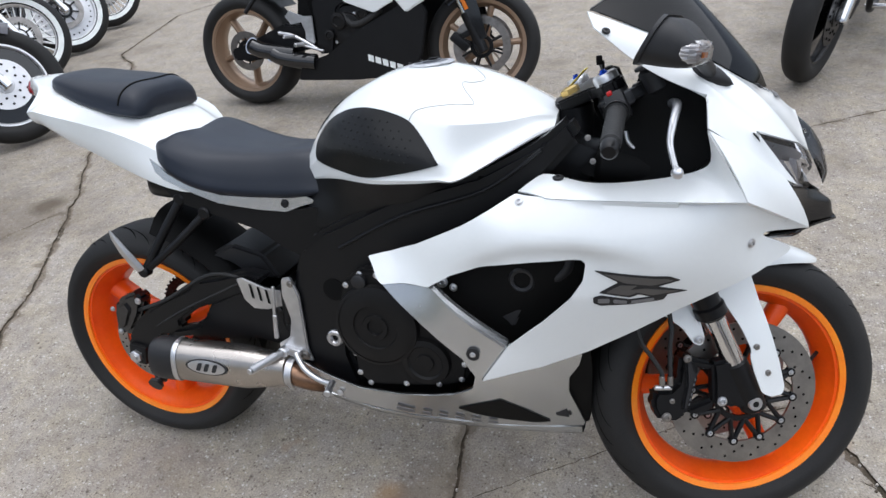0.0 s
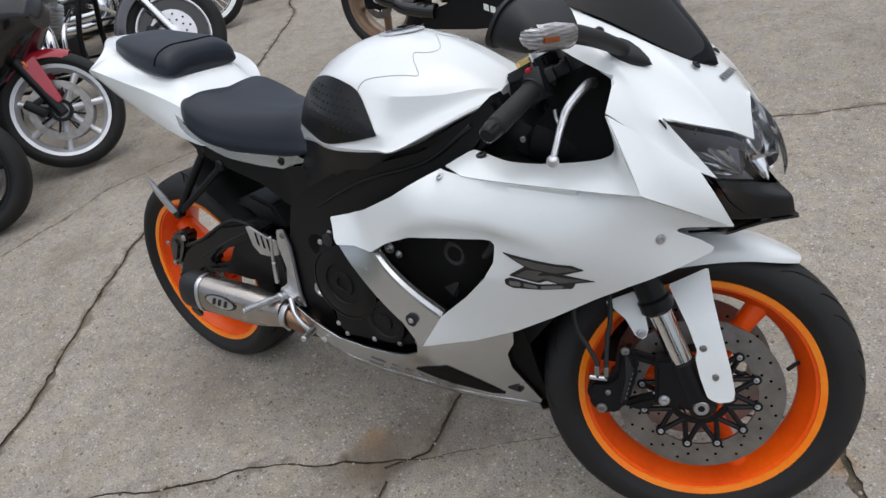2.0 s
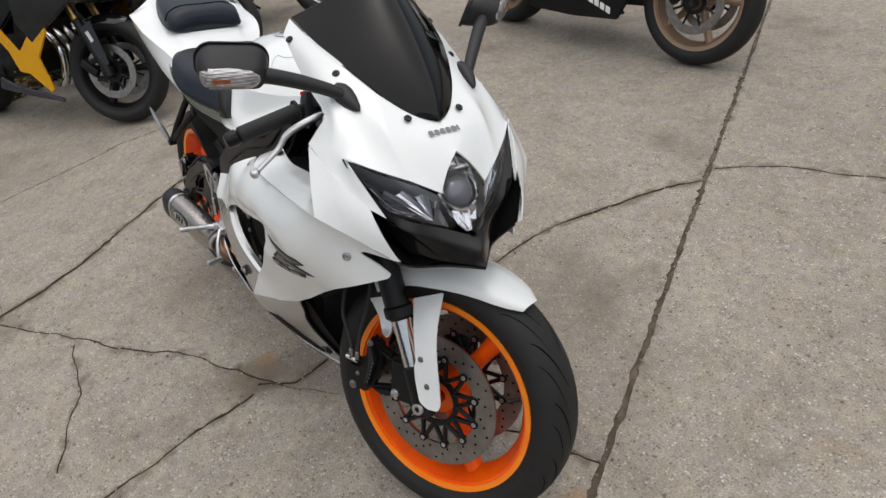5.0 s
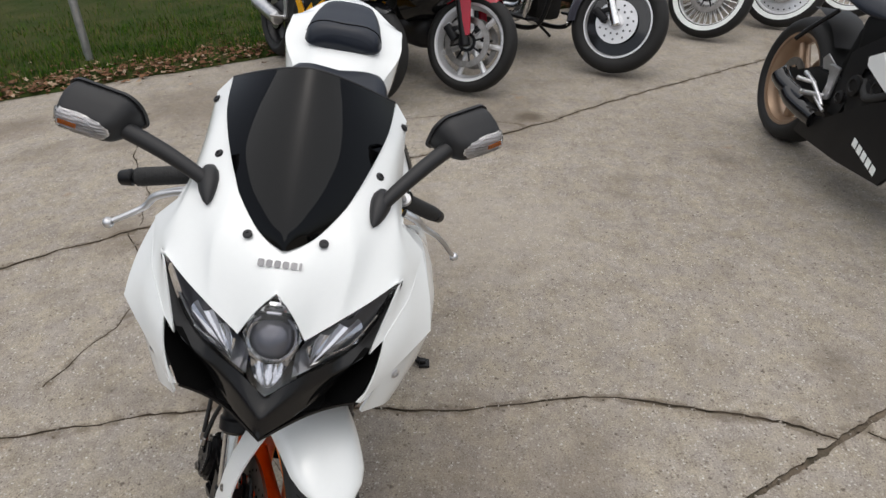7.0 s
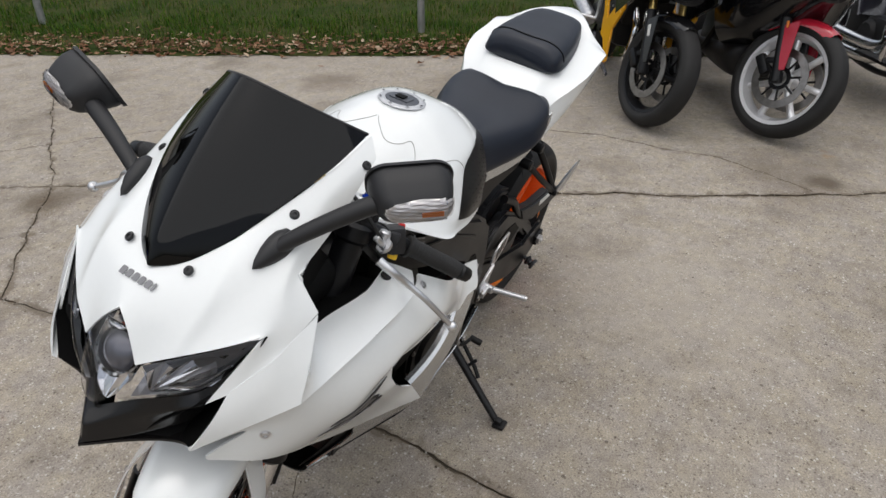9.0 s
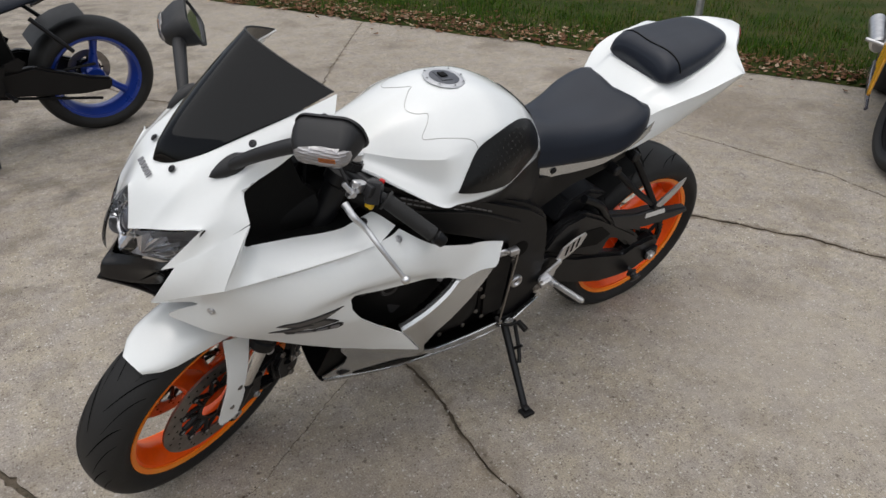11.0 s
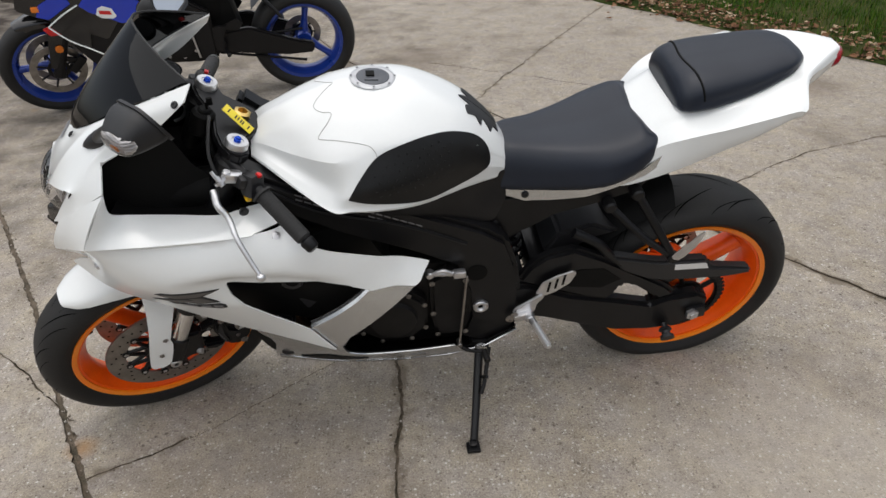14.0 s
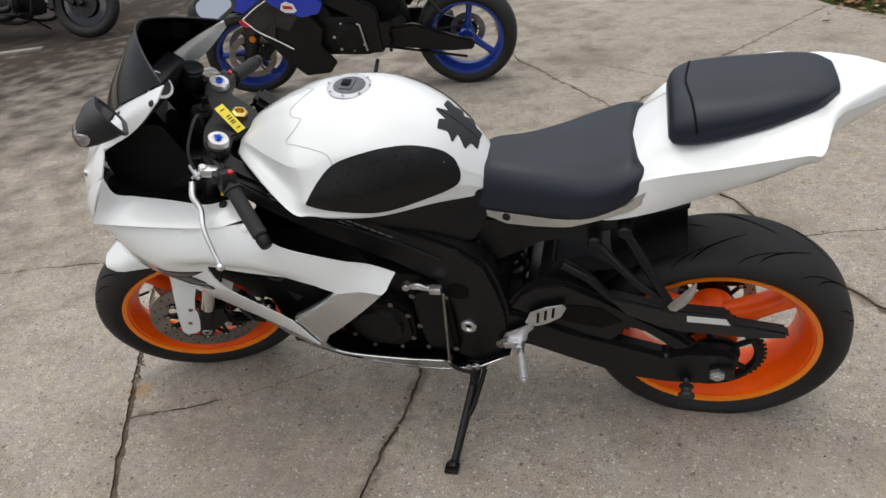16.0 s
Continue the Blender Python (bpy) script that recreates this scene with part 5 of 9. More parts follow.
def hero_nose():
    pts = dict(
        c0=(1.399, 0, 0.922), c1=(1.430, 0, 0.907), c2=(1.456, 0, 0.884),
        a0=(1.39, 0.028, 0.929), a1=(1.430, 0.034, 0.906), a2=(1.466, 0.027, 0.858),
        b0=(1.370, 0.051, 0.941), b1=(1.422, 0.072, 0.902), b2=(1.479, 0.048, 0.822),
        d0=(1.326, 0.0825, 0.969), d1=(1.390, 0.110, 0.926), d2=(1.455, 0.092, 0.846),
        e0=(1.26, 0.112, 1.008), e1=(1.328, 0.138, 0.944), e2=(1.416, 0.143, 0.866), e3=(1.377, 0.183, 0.886),
        f0=(1.183, 0.1345, 1.0425), f1=(1.275, 0.156, 0.978), f2=(1.338, 0.170, 0.924), f3=(1.345, 0.194, 0.890), f4=(1.372, 0.200, 0.850),
        g0=(1.104, 0.1415, 1.0725), g1=(1.208, 0.167, 0.972), g2=(1.300, 0.172, 0.940), g3=(1.304, 0.214, 0.896),
        fh=(1.207, 0.150, 1.021), gh=(1.118, 0.163, 1.048), k4=(1.430, 0.166, 0.803), k6=(1.452, 0.146, 0.789),
    )
    faces = ["c0 a0 a1 c1", "c1 a1 a2 c2", "a0 b0 b1 a1", "a1 b1 b2 a2", "b0 d0 d1 b1", "b1 d1 d2 b2", "d0 e0 e1 d1", "d1 e1 e2 d2", "e0 f0 fh f1 e1", "e1 f1 f2 e2", "e2 f2 f3 e3", "f0 g0 gh fh", "fh gh g1 f1", "f1 g1 g2 f2", "f2 g2 g3 f3", "f3 g3 f4", "e3 f3 f4 k4", "e3 k4 k6"]
    nose = smooth_cage("nose_fairing", cage(pts, faces, crease=[("e3", "e2"), ("d0", "d1"), ("d1", "d2"), ("f1", "f2"), ("f2", "f3")], soft=(), pins="g0 gh g3 f4 k4 k6 e3 b2 c2 g2"), WHITE, "white nose fairing round the headlights")
    # flat wing below the lamps: from the nose's lower edge out to the ridge that runs from the crest to the tip beside the beak
    upper = [Vector(p) for p in ((1.304, 0.2125, 0.8915), (1.340, 0.2055, 0.871), (1.372, 0.1985, 0.8495), (1.402, 0.182, 0.827), (1.429, 0.1655, 0.8055))]
    lower = [Vector(p) for p in ((1.3695, 0.243, 0.7865), (1.395, 0.221, 0.771), (1.42, 0.1975, 0.7545), (1.449, 0.1705, 0.7355), (1.480, 0.1415, 0.715))]
    for s in (-1, 1):
        rows = []
        for a, b in zip(spline(upper, 3), spline(lower, 3)):
            row = []
            for k in range(9):
                t = k / 8
                p = a.lerp(b, t) + Vector((0.004, 0.005, 0)) * math.sin(math.pi * t)
                row.append(Vector((p.x, s * p.y, p.z)))
            row.append(row[-1] + Vector((-0.003, -0.006 * s, -0.004)))
            rows.append(row)
        thicken(part("nose_wing", bridge(rows), WHITE, bike, "white wing beside the air intake", smooth=35), 0.003, 0)
    # gloss black frame under the lamps, running down to the beak's ridge and lip
    dark = dict(
        m0=(1.516, 0, 0.737), m1=(1.541, 0, 0.719), m2=(1.549, 0, 0.6885), m3=(1.525, 0, 0.683),
        n0=(1.486, 0.034, 0.749), n1=(1.502, 0.036, 0.727), n2=(1.495, 0.052, 0.690), n3=(1.478, 0.05, 0.684),
        r0=(1.456, 0.088, 0.764), r1=(1.462, 0.088, 0.738), r2=(1.44, 0.095, 0.70), r3=(1.43, 0.09, 0.69),
        o0=(1.431, 0.126, 0.780), o1=(1.448, 0.134, 0.772), o2=(1.40, 0.13, 0.752),
        p0=(1.405, 0.158, 0.832), p1=(1.428, 0.158, 0.806), s0=(1.374, 0.182, 0.883), s1=(1.381, 0.181, 0.876),
    )
    beak = smooth_cage("nose_beak", cage(dark, ["m0 n0 n1 m1", "m1 n1 n2 m2", "m2 n2 n3 m3", "n0 r0 r1 n1", "n1 r1 r2 n2", "n2 r2 r3 n3", "r0 o0 o1 r1", "r1 o1 o2 r2", "o0 p0 p1 o1", "p0 s0 s1 p1"], crease=[("m1", "n1"), ("n1", "r1"), ("m2", "n2"), ("n2", "r2"), ("m0", "n0"), ("r1", "o1"), ("o1", "p1"), ("m1", "m2"), ("m2", "m3")], soft=[("m1", "m2"), ("m1", "n1"), ("n1", "r1")], pins="m0 m2"), BEAK, "gloss black beak under the headlights", 0.003)
    lip = dict(m0=(1.549, 0, 0.6865), m1=(1.5, 0, 0.676), n0=(1.50, 0.048, 0.688), n1=(1.45, 0.045, 0.672), r0=(1.452, 0.092, 0.672), r1=(1.41, 0.085, 0.668), o0=(1.470, 0.134, 0.705), o1=(1.41, 0.13, 0.69))
    smooth_cage("beak_lip", cage(lip, ["m0 n0 n1 m1", "n0 r0 r1 n1", "r0 o0 o1 r1"], pins="m0"), BEAK, "", 0.004, 2)
    for s in (-1, 1):
        mouth = dict(a=(1.425, 0.163, 0.80), b=(1.447, 0.14, 0.785), c=(1.462, 0.09, 0.73), d=(1.49, 0.05, 0.69), e=(1.452, 0.09, 0.674), f=(1.475, 0.135, 0.711), g=(1.45, 0.162, 0.765))
        ring = [Vector((x, s * y, z)) for x, y, z in mouth.values()]
        deep = [v + Vector((-0.10, -0.02 * s, 0.02)) for v in ring]
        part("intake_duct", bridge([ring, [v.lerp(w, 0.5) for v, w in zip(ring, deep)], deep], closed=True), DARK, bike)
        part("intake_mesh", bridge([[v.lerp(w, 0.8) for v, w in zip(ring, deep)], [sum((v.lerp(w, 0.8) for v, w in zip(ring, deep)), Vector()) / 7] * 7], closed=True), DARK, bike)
    return nose, beak


nose, beak = hero_nose()


def hero_lights():
    """Three lamps behind clear skins: bowls, projectors and bright reflectors."""
    def lens(points, faces, name):
        return smooth_cage(name, cage(points, faces), GLASS, "clear headlight lens", 0.0, 2)

    mid = dict(t=(1.457, 0, 0.882), a=(1.469, 0.027, 0.856), b=(1.482, 0.047, 0.820), c=(1.512, 0.03, 0.772), d=(1.522, 0, 0.737), m=(1.506, 0, 0.842), n=(1.532, 0, 0.785))
    lens(mid, ["t a m", "m a b", "m b n", "n b c", "n c d"], "headlight_lens")
    out = dict(a=(1.482, 0.049, 0.818), b=(1.457, 0.092, 0.845), c=(1.416, 0.143, 0.864), d=(1.378, 0.181, 0.883), e=(1.406, 0.157, 0.834), f=(1.432, 0.125, 0.78), g=(1.46, 0.086, 0.764), h=(1.488, 0.033, 0.749), i=(1.512, 0.031, 0.770), m=(1.488, 0.085, 0.806))
    lens(out, ["a b m", "b c m", "c e f m", "c d e", "m f g", "a m i", "m g h i"], "headlight_lens")
    # middle lamp
    facing = Vector((0.82, 0, 0.57)).normalized()
    bowl = part("projector", moved(joined(ring_loop([(0.034, -0.004), (0.037, 0.0), (0.039, 0.012), (0.0365, 0.015), (0.033, 0.012)], 48)), wheel_turn((1.458, 0, 0.806), facing)), CHROME, bike, "chrome projector ring")
    part("projector_glass", moved(lathe([(0.0335, 0.002), (0.030, 0.010), (0.022, 0.017), (0.012, 0.021), (0.0002, 0.022)], 40), wheel_turn((1.456, 0, 0.805), facing)), PROJ, bowl, "dark domed projector glass")
    part("lamp_bezel", cage(dict(t=(1.448, 0, 0.876), a=(1.452, 0.03, 0.85), b=(1.462, 0.044, 0.812), c=(1.474, 0.028, 0.772), d=(1.492, 0, 0.74), p=(1.452, 0, 0.842), q=(1.452, 0.03, 0.815), r=(1.462, 0.024, 0.785), s=(1.468, 0, 0.775)), ["t a q p", "a b q", "b c r q", "c d s r"]), REFLECT, bowl, "silver lamp bezel", smooth=0)
    rows = []
    for k in range(7):
        u = k / 3 - 1
        zig = 0.004 * (-1) ** k
        rows.append([Vector((1.474 + zig, 0.029 * u, 0.774 + 0.004 * abs(u))), Vector((1.488 + zig, 0.02 * u, 0.757)), Vector((1.498, 0.006 * u, 0.742))])
    part("reflector", bridge(rows), REFLECT, bowl, "bright fluted reflector", smooth=0)
    part("lamp_plate", box((0.004, 0.022, 0.012), (1.462, 0, 0.853), (0, 55, 0), 0.002), CHROME, bowl)
    for s in (-1, 1):
        # outer lamp: a grey bowl, a bright facet fan beside the middle lamp and a bright lower rail
        top = spline([(1.470, 0.05, 0.815), (1.447, 0.09, 0.836), (1.405, 0.142, 0.858), (1.368, 0.178, 0.879)], 4)
        low = spline([(1.482, 0.034, 0.752), (1.450, 0.086, 0.768), (1.424, 0.122, 0.784), (1.370, 0.174, 0.872)], 4)
        rows = []
        for i, (a, b) in enumerate(zip(top, low)):
            t = i / (len(top) - 1)
            deep = (a + b) / 2 + Vector((-0.05, -0.016, -0.018)) * math.sin(math.pi * min(1, 0.15 + 0.85 * t))
            rows.append([Vector((q.x, s * q.y, q.z)) for q in (a, a.lerp(deep, 0.6), deep, b.lerp(deep, 0.5), b)])
        bowl2 = part("lamp_bowl", bridge(rows), BOWL, bike, "bright reflective headlight bowl", smooth=0)
        # facets that spread from the lamp's lower inner corner over its floor
        hub = Vector((1.468, 0.058, 0.766))
        ends = spline([(1.470, 0.052, 0.806), (1.446, 0.075, 0.812), (1.424, 0.102, 0.815), (1.410, 0.128, 0.816), (1.412, 0.135, 0.795), (1.430, 0.112, 0.778)], 4)
        for k, (a, b) in enumerate(zip(ends[::2], ends[2::2])):
            rise = Vector((-0.006, 0, 0.004)) if k % 2 else Vector((0.004, 0, -0.003))
            mid = (a + b) / 2 + rise
            tri = [[hub, hub, hub], [hub.lerp(a, 0.5), hub.lerp(mid, 0.5) + rise * 0.6, hub.lerp(b, 0.5)], [a, mid, b]]
            part("reflector_facet", bridge([[Vector((q.x, s * q.y, q.z)) for q in row] for row in tri]), BOWL if k % 2 else REFLECT, bowl2, smooth=0)
        rail = [(1.448, 0.086, 0.778), (1.436, 0.108, 0.784), (1.424, 0.126, 0.798), (1.405, 0.15, 0.83)]
        part("lamp_rail", hose([(x, s * y, z) for x, y, z in rail], 0.0022, 6, 8), CHROME, bowl2)
    part("lamp_housing", joined(box((0.05, 0.09, 0.12), (1.415, 0, 0.80), (0, 20, 0), 0.02), *[box((0.03, 0.12, 0.05), (1.325, s * 0.105, 0.815), (0, 20, s * -38), 0.012) for s in (-1, 1)]), DARK, bike)


hero_lights()


def hero_screen():
    """Smoked screen, an arch that falls to both sides."""
    edge = spline([(1.401, 0.004, 0.924), (1.388, 0.027, 0.930), (1.368, 0.049, 0.942), (1.325, 0.080, 0.969), (1.26, 0.1095, 1.0075), (1.18, 0.132, 1.042), (1.105, 0.138, 1.0715)], 4)
    crown = spline([(1.404, 0, 0.925), (1.396, 0, 0.942), (1.384, 0, 0.962), (1.352, 0, 1.0), (1.306, 0, 1.049), (1.256, 0, 1.099), (1.211, 0, 1.142)], 4)
    rows = []
    for e, c in zip(edge, crown):
        row = []
        for k in range(25):
            u = k / 12 - 1
            f = (u * u + 0.02) ** 0.7 * 1.006 - 0.0616
            g = (u * u + 0.02) ** 0.75 * 1.0 - 0.0532
            row.append(Vector((c.x + (e.x - c.x) * g, e.y * u, c.z + (e.z - c.z) * f)))
        rows.append(row)
    screen = part("windscreen", bridge(rows), SMOKE, bike, "dark smoked arched windscreen", smooth=80)
    thicken(screen, 0.003, 0)
    part("screen_edge", hose([Vector(p) for p in rows[-1]], 0.0022, 2, 8), PLASTIC, screen)
    tree = tree_of(nose)
    for s in (-1, 1):
        for p, way in (((1.386, 0.056, 0.9345), (0.6, 0.1, 0.8)), ((1.2585, 0.1275, 0.998), (0.45, 0.45, 0.75)), ((1.137, 0.1595, 1.0415), (0.3, 0.6, 0.7))):
            q = Vector((p[0], s * p[1], p[2]))
            part("screen_bolt", bolt(q, (way[0], s * way[1], way[2]), 0.0055, 0.003), PLASTIC, screen)
    # plain bars in place of the maker's name on the nose
    for k, (u, w) in enumerate(((-0.034, 0.009), (-0.022, 0.009), (-0.010, 0.009), (0.002, 0.009), (0.014, 0.009), (0.026, 0.004))):
        bar = laid(tree, [(u, -0.006), (u + w, -0.006), (u + w, 0.006), (u, 0.006)], (1.60, 0, 1.09), (-1, 0, -1), ((0, 1, 0), (-0.7, 0, 0.7)), 0.0006, 0.006)
        thicken(part("name_bar", bar, GREYMARK, nose, smooth=0), 0.0006, 0)


hero_screen()


def hero_mirrors():
    for s, foot, head, across in ((-1, Vector((1.303, -0.136, 0.968)), Vector((1.246, -0.308, 1.034)), Vector((-0.03, -0.118, 0.012))), (1, Vector((1.303, 0.136, 0.968)), Vector((1.182, 0.262, 1.066)), Vector((-0.08, 0.098, 0.022)))):
        across = across.normalized()
        ahead = Vector((1, 0, -0.12))
        ahead = (ahead - across * ahead.dot(across)).normalized()
        up = ahead.cross(across) if s > 0 else across.cross(ahead)
        m = Matrix.Translation(head) @ Matrix((ahead, across, up)).transposed().to_4x4() @ Matrix.Diagonal((0.92, 0.92, 0.92, 1))
        inner = m @ Vector((0.012, -0.058, -0.012))
        way = inner - foot
        stalk = hose([foot - way * 0.02, foot + way * 0.16 + Vector((0, 0, 0.004)), foot + way * 0.55 + Vector((0, 0, 0.005)), inner, m @ Vector((0.008, -0.02, -0.012))], 0.0105, 6, 14, 0.015)
        base = lathe([(0.0002, -0.044), (0.007, -0.034), (0.0135, -0.016), (0.017, 0.002), (0.0165, 0.016), (0.011, 0.029), (0.0002, 0.034)], 24)
        tip = Vector((1.269, s * 0.144, 0.98)) - Vector((1.333, s * 0.123, 0.944))
        out = Vector((0.35, s * 0.75, 0.5)).normalized()
        tip = (tip - out * tip.dot(out)).normalized()
        moved(base, Matrix.Translation(foot - out * 0.004) @ Matrix((out, tip.cross(out), tip)).transposed().to_4x4() @ Matrix.Diagonal((0.95, 1.1, 1, 1)))
        arm = part("mirror", joined(stalk, base), PLASTIC, bike, "black plastic mirror on a stalk", smooth=60)
        # housing: a wedge with a flat top, rounded ends and an open back
        def ring(x, y0, y1, z0, z1, r):
            pts = []
            for cy, cz, a0 in ((y1 - r, z1 - r, 0), (y0 + r, z1 - r, 90), (y0 + r, z0 + r, 180), (y1 - r, z0 + r, 270)):
                for j in range(6):
                    a = radians(a0 + 18 * j)
                    y, z = cy + r * math.cos(a), cz + r * math.sin(a)
                    pts.append(Vector((x + 0.42 * (z + 0.01) * max(0, min(1, (0.03 - x) / 0.05)), y, z + 0.006 * (1 - (y / 0.07) ** 2))))
            return pts
        rings = [ring(-0.028, -0.063, 0.063, -0.034, 0.034, 0.027), ring(-0.018, -0.064, 0.064, -0.036, 0.034, 0.028), ring(0.0, -0.062, 0.063, -0.037, 0.031, 0.027), ring(0.02, -0.057, 0.06, -0.036, 0.022, 0.022), ring(0.034, -0.050, 0.056, -0.034, 0.012, 0.018), ring(0.044, -0.040, 0.048, -0.030, 0.003, 0.013), ring(0.049, -0.026, 0.036, -0.024, -0.006, 0.008)]
        shell = bridge(rings, closed=True)
        shell.verts.ensure_lookup_table()
        shell.faces.new([v for v in shell.verts if v.co.x > 0.0485])
        house = part("mirror_housing", moved(shell, m), PLASTIC, arm, smooth=50)
        rim = [ring(-0.027, -0.063, 0.063, -0.034, 0.034, 0.027), ring(-0.027, -0.067, 0.067, -0.038, 0.038, 0.029), ring(-0.034, -0.067, 0.067, -0.038, 0.038, 0.029), ring(-0.034, -0.059, 0.059, -0.03, 0.03, 0.022), ring(-0.03, -0.058, 0.058, -0.029, 0.029, 0.021)]
        part("mirror_rim", moved(bridge(rim, closed=True), m), PLASTIC, arm)
        face = bmesh.new()
        face.faces.new([face.verts.new(v) for v in ring(-0.0305, -0.06, 0.06, -0.031, 0.031, 0.022)])
        part("mirror_glass", moved(face, m), MIRROR, arm, smooth=0)
        # turn signal let into the lower front corner
        tree = tree_of(house)
        turn = m.to_3x3()
        outline = [(-0.036, -0.020), (-0.012, -0.0275), (0.02, -0.030), (0.045, -0.0295), (0.066, -0.024), (0.073, -0.012), (0.071, 0.000), (0.056, 0.009), (0.01, 0.0115), (-0.028, 0.008), (-0.042, -0.001), (-0.044, -0.011)]
        cast = turn @ Vector((-1, 0, 0))
        def on_house(u, v):
            hit = tree.ray_cast(m @ Vector((0.14, u, v)), cast)[0] if u < 0.046 else None
            return hit or tree.find_nearest(m @ Vector((0.05 - 0.9 * max(0, u - 0.046), u, v)))[0]

        rear = sheet(outline, on_house, 0.0025)
        front = rear.copy()
        push = turn @ Vector((0.85, 0.45, 0.2)).normalized()
        inv = m.inverted()
        for v in rear.verts:
            q = inv @ v.co
            v.co += push * (0.0012 + 0.0007 * math.sin((q.z + 0.12 * q.y) * 1100))
        mid = sum((v.co for v in front.verts), Vector()) / len(front.verts)
        for v in front.verts:
            v.co += push * (0.0034 + 0.003 * max(0, 1 - ((v.co - mid).length / 0.045) ** 2))
        part("signal_reflector", rear, SIGNAL, arm, "bright fluted reflector", smooth=0)
        lens = part("turn_signal", front, GLASS, arm, "clear fluted turn signal with amber bulb")
        spot = (tree.ray_cast(m @ Vector((0.14, 0.024, -0.010)), cast)[0] or mid) + push * 0.003
        part("signal_bulb", moved(box((0.003, 0.032, 0.008), (0, 0, 0), bevel=0.0014), Matrix.Translation(spot) @ turn.to_4x4()), AMBER, lens, "amber bulb")


hero_mirrors()


def hero_tank():
    # half sections: crown, shoulder, hollow flank, flange, underside
    body = loft([
        (0.488, [(0, 0.795), (0.025, 0.792), (0.05, 0.775), (0.054, 0.767), (0.058, 0.758), (0.0605, 0.75), (0.058, 0.74), (0.055, 0.735), (0, 0.73)]),
        (0.53, [(0, 0.856), (0.04, 0.85), (0.075, 0.82), (0.082, 0.808), (0.088, 0.796), (0.0925, 0.785), (0.09, 0.76), (0.08, 0.745), (0, 0.735)]),
        (0.60, [(0, 0.917), (0.055, 0.912), (0.108, 0.88), (0.119, 0.86), (0.129, 0.84), (0.1355, 0.82), (0.133, 0.785), (0.118, 0.757), (0, 0.745)]),
        (0.70, [(0, 0.966), (0.065, 0.958), (0.135, 0.918), (0.154, 0.892), (0.171, 0.86), (0.182, 0.832), (0.182, 0.795), (0.168, 0.765), (0, 0.75)]),
        (0.79, [(0, 0.978), (0.07, 0.967), (0.145, 0.918), (0.166, 0.893), (0.187, 0.86), (0.202, 0.835), (0.205, 0.80), (0.188, 0.776), (0, 0.76)]),
        (0.845, [(0, 0.972), (0.07, 0.96), (0.142, 0.914), (0.169, 0.888), (0.187, 0.850), (0.2035, 0.824), (0.206, 0.80), (0.19, 0.783), (0, 0.765)]),
        (0.885, [(0, 0.963), (0.07, 0.95), (0.134, 0.909), (0.160, 0.885), (0.169, 0.836), (0.185, 0.814), (0.201, 0.797), (0.189, 0.788), (0, 0.77)]),
        (0.95, [(0, 0.94), (0.06, 0.929), (0.098, 0.903), (0.120, 0.882), (0.129, 0.855), (0.147, 0.842), (0.164, 0.829), (0.15, 0.82), (0, 0.81)]),
        (1.01, [(0, 0.912), (0.05, 0.903), (0.068, 0.897), (0.083, 0.888), (0.091, 0.876), (0.103, 0.868), (0.1155, 0.860), (0.108, 0.85), (0, 0.848)]),
        (1.042, [(0, 0.89), (0.03, 0.888), (0.048, 0.886), (0.06, 0.882), (0.068, 0.877), (0.076, 0.873), (0.086, 0.868), (0.08, 0.862), (0, 0.86)]),
    ], 4, 6, corner=(3, 5, 6))
    tank = part("fuel_tank", body, WHITE, bike, "white fuel tank", smooth=24)
    tree = tree_of(tank)
    pad = [(0.85, 0.82), (0.818, 0.862), (0.785, 0.892), (0.74, 0.907), (0.69, 0.912), (0.635, 0.903), (0.585, 0.88), (0.552, 0.848), (0.54, 0.815), (0.55, 0.796), (0.60, 0.787), (0.686, 0.784), (0.77, 0.800)]
    for s in (-1, 1):
        for lift, mat, name in ((0.0028, CARBON, "tank_pad"),):
            out = [(p.x, p.y) for p in spline([(x, z, 0) for x, z in pad + pad[:1]], 5)[:-1]]
            ob = part(name, laid(tree, out, (0, s * 0.5, 0), (0, -s, 0), ((1, 0, 0), (0, 0, 1)), lift, 0.014), mat, tank, "black textured knee pad" if name == "tank_pad" else "")
            thicken(ob, 0.0015, 0)
        dots = []
        for i in range(10):
            for j in range(6):
                x, z = 0.63 + i * 0.017 + 0.008 * (j % 2), 0.83 + j * 0.013 - i * 0.001
                hit, n, *_ = tree.ray_cast(Vector((x, s * 0.5, z)), Vector((0, -s, 0)))
                if hit and inside((x + 0.012, z + 0.012), pad) and inside((x, z), pad):
                    dots.append(moved(lathe([(0.0022, 0), (0.0014, 0.0012), (0.0002, 0.0014)], 6), wheel_turn(hit + n * 0.0034, n)))
        tagged(part("pad_studs", joined(*dots), CARBON, tank), "small raised studs", kind="stuff")
        # seam of the front cover
        line = []
        for p in spline([(0.86, 0.002, 0), (0.874, 0.012, 0), (0.899, 0.042, 0), (0.899, 0.06, 0), (0.886, 0.074, 0), (0.8665, 0.083, 0), (0.875, 0.099, 0), (0.896, 0.117, 0), (0.88, 0.127, 0), (0.832, 0.1425, 0), (0.798, 0.153, 0), (0.786, 0.161, 0), (0.783, 0.167, 0)], 6):
            hit, n, *_ = tree.ray_cast(Vector((p.x, s * p.y, 1.2)), Vector((0, 0, -1)))
            if hit:
                line.append(hit + n * 0.0003)
        if len(line) > 3:
            part("tank_seam", hose(line, 0.0008, 1, 6), SEAM, tank)
    # filler cap
    up_n = Vector((-0.09, 0, 1)).normalized()
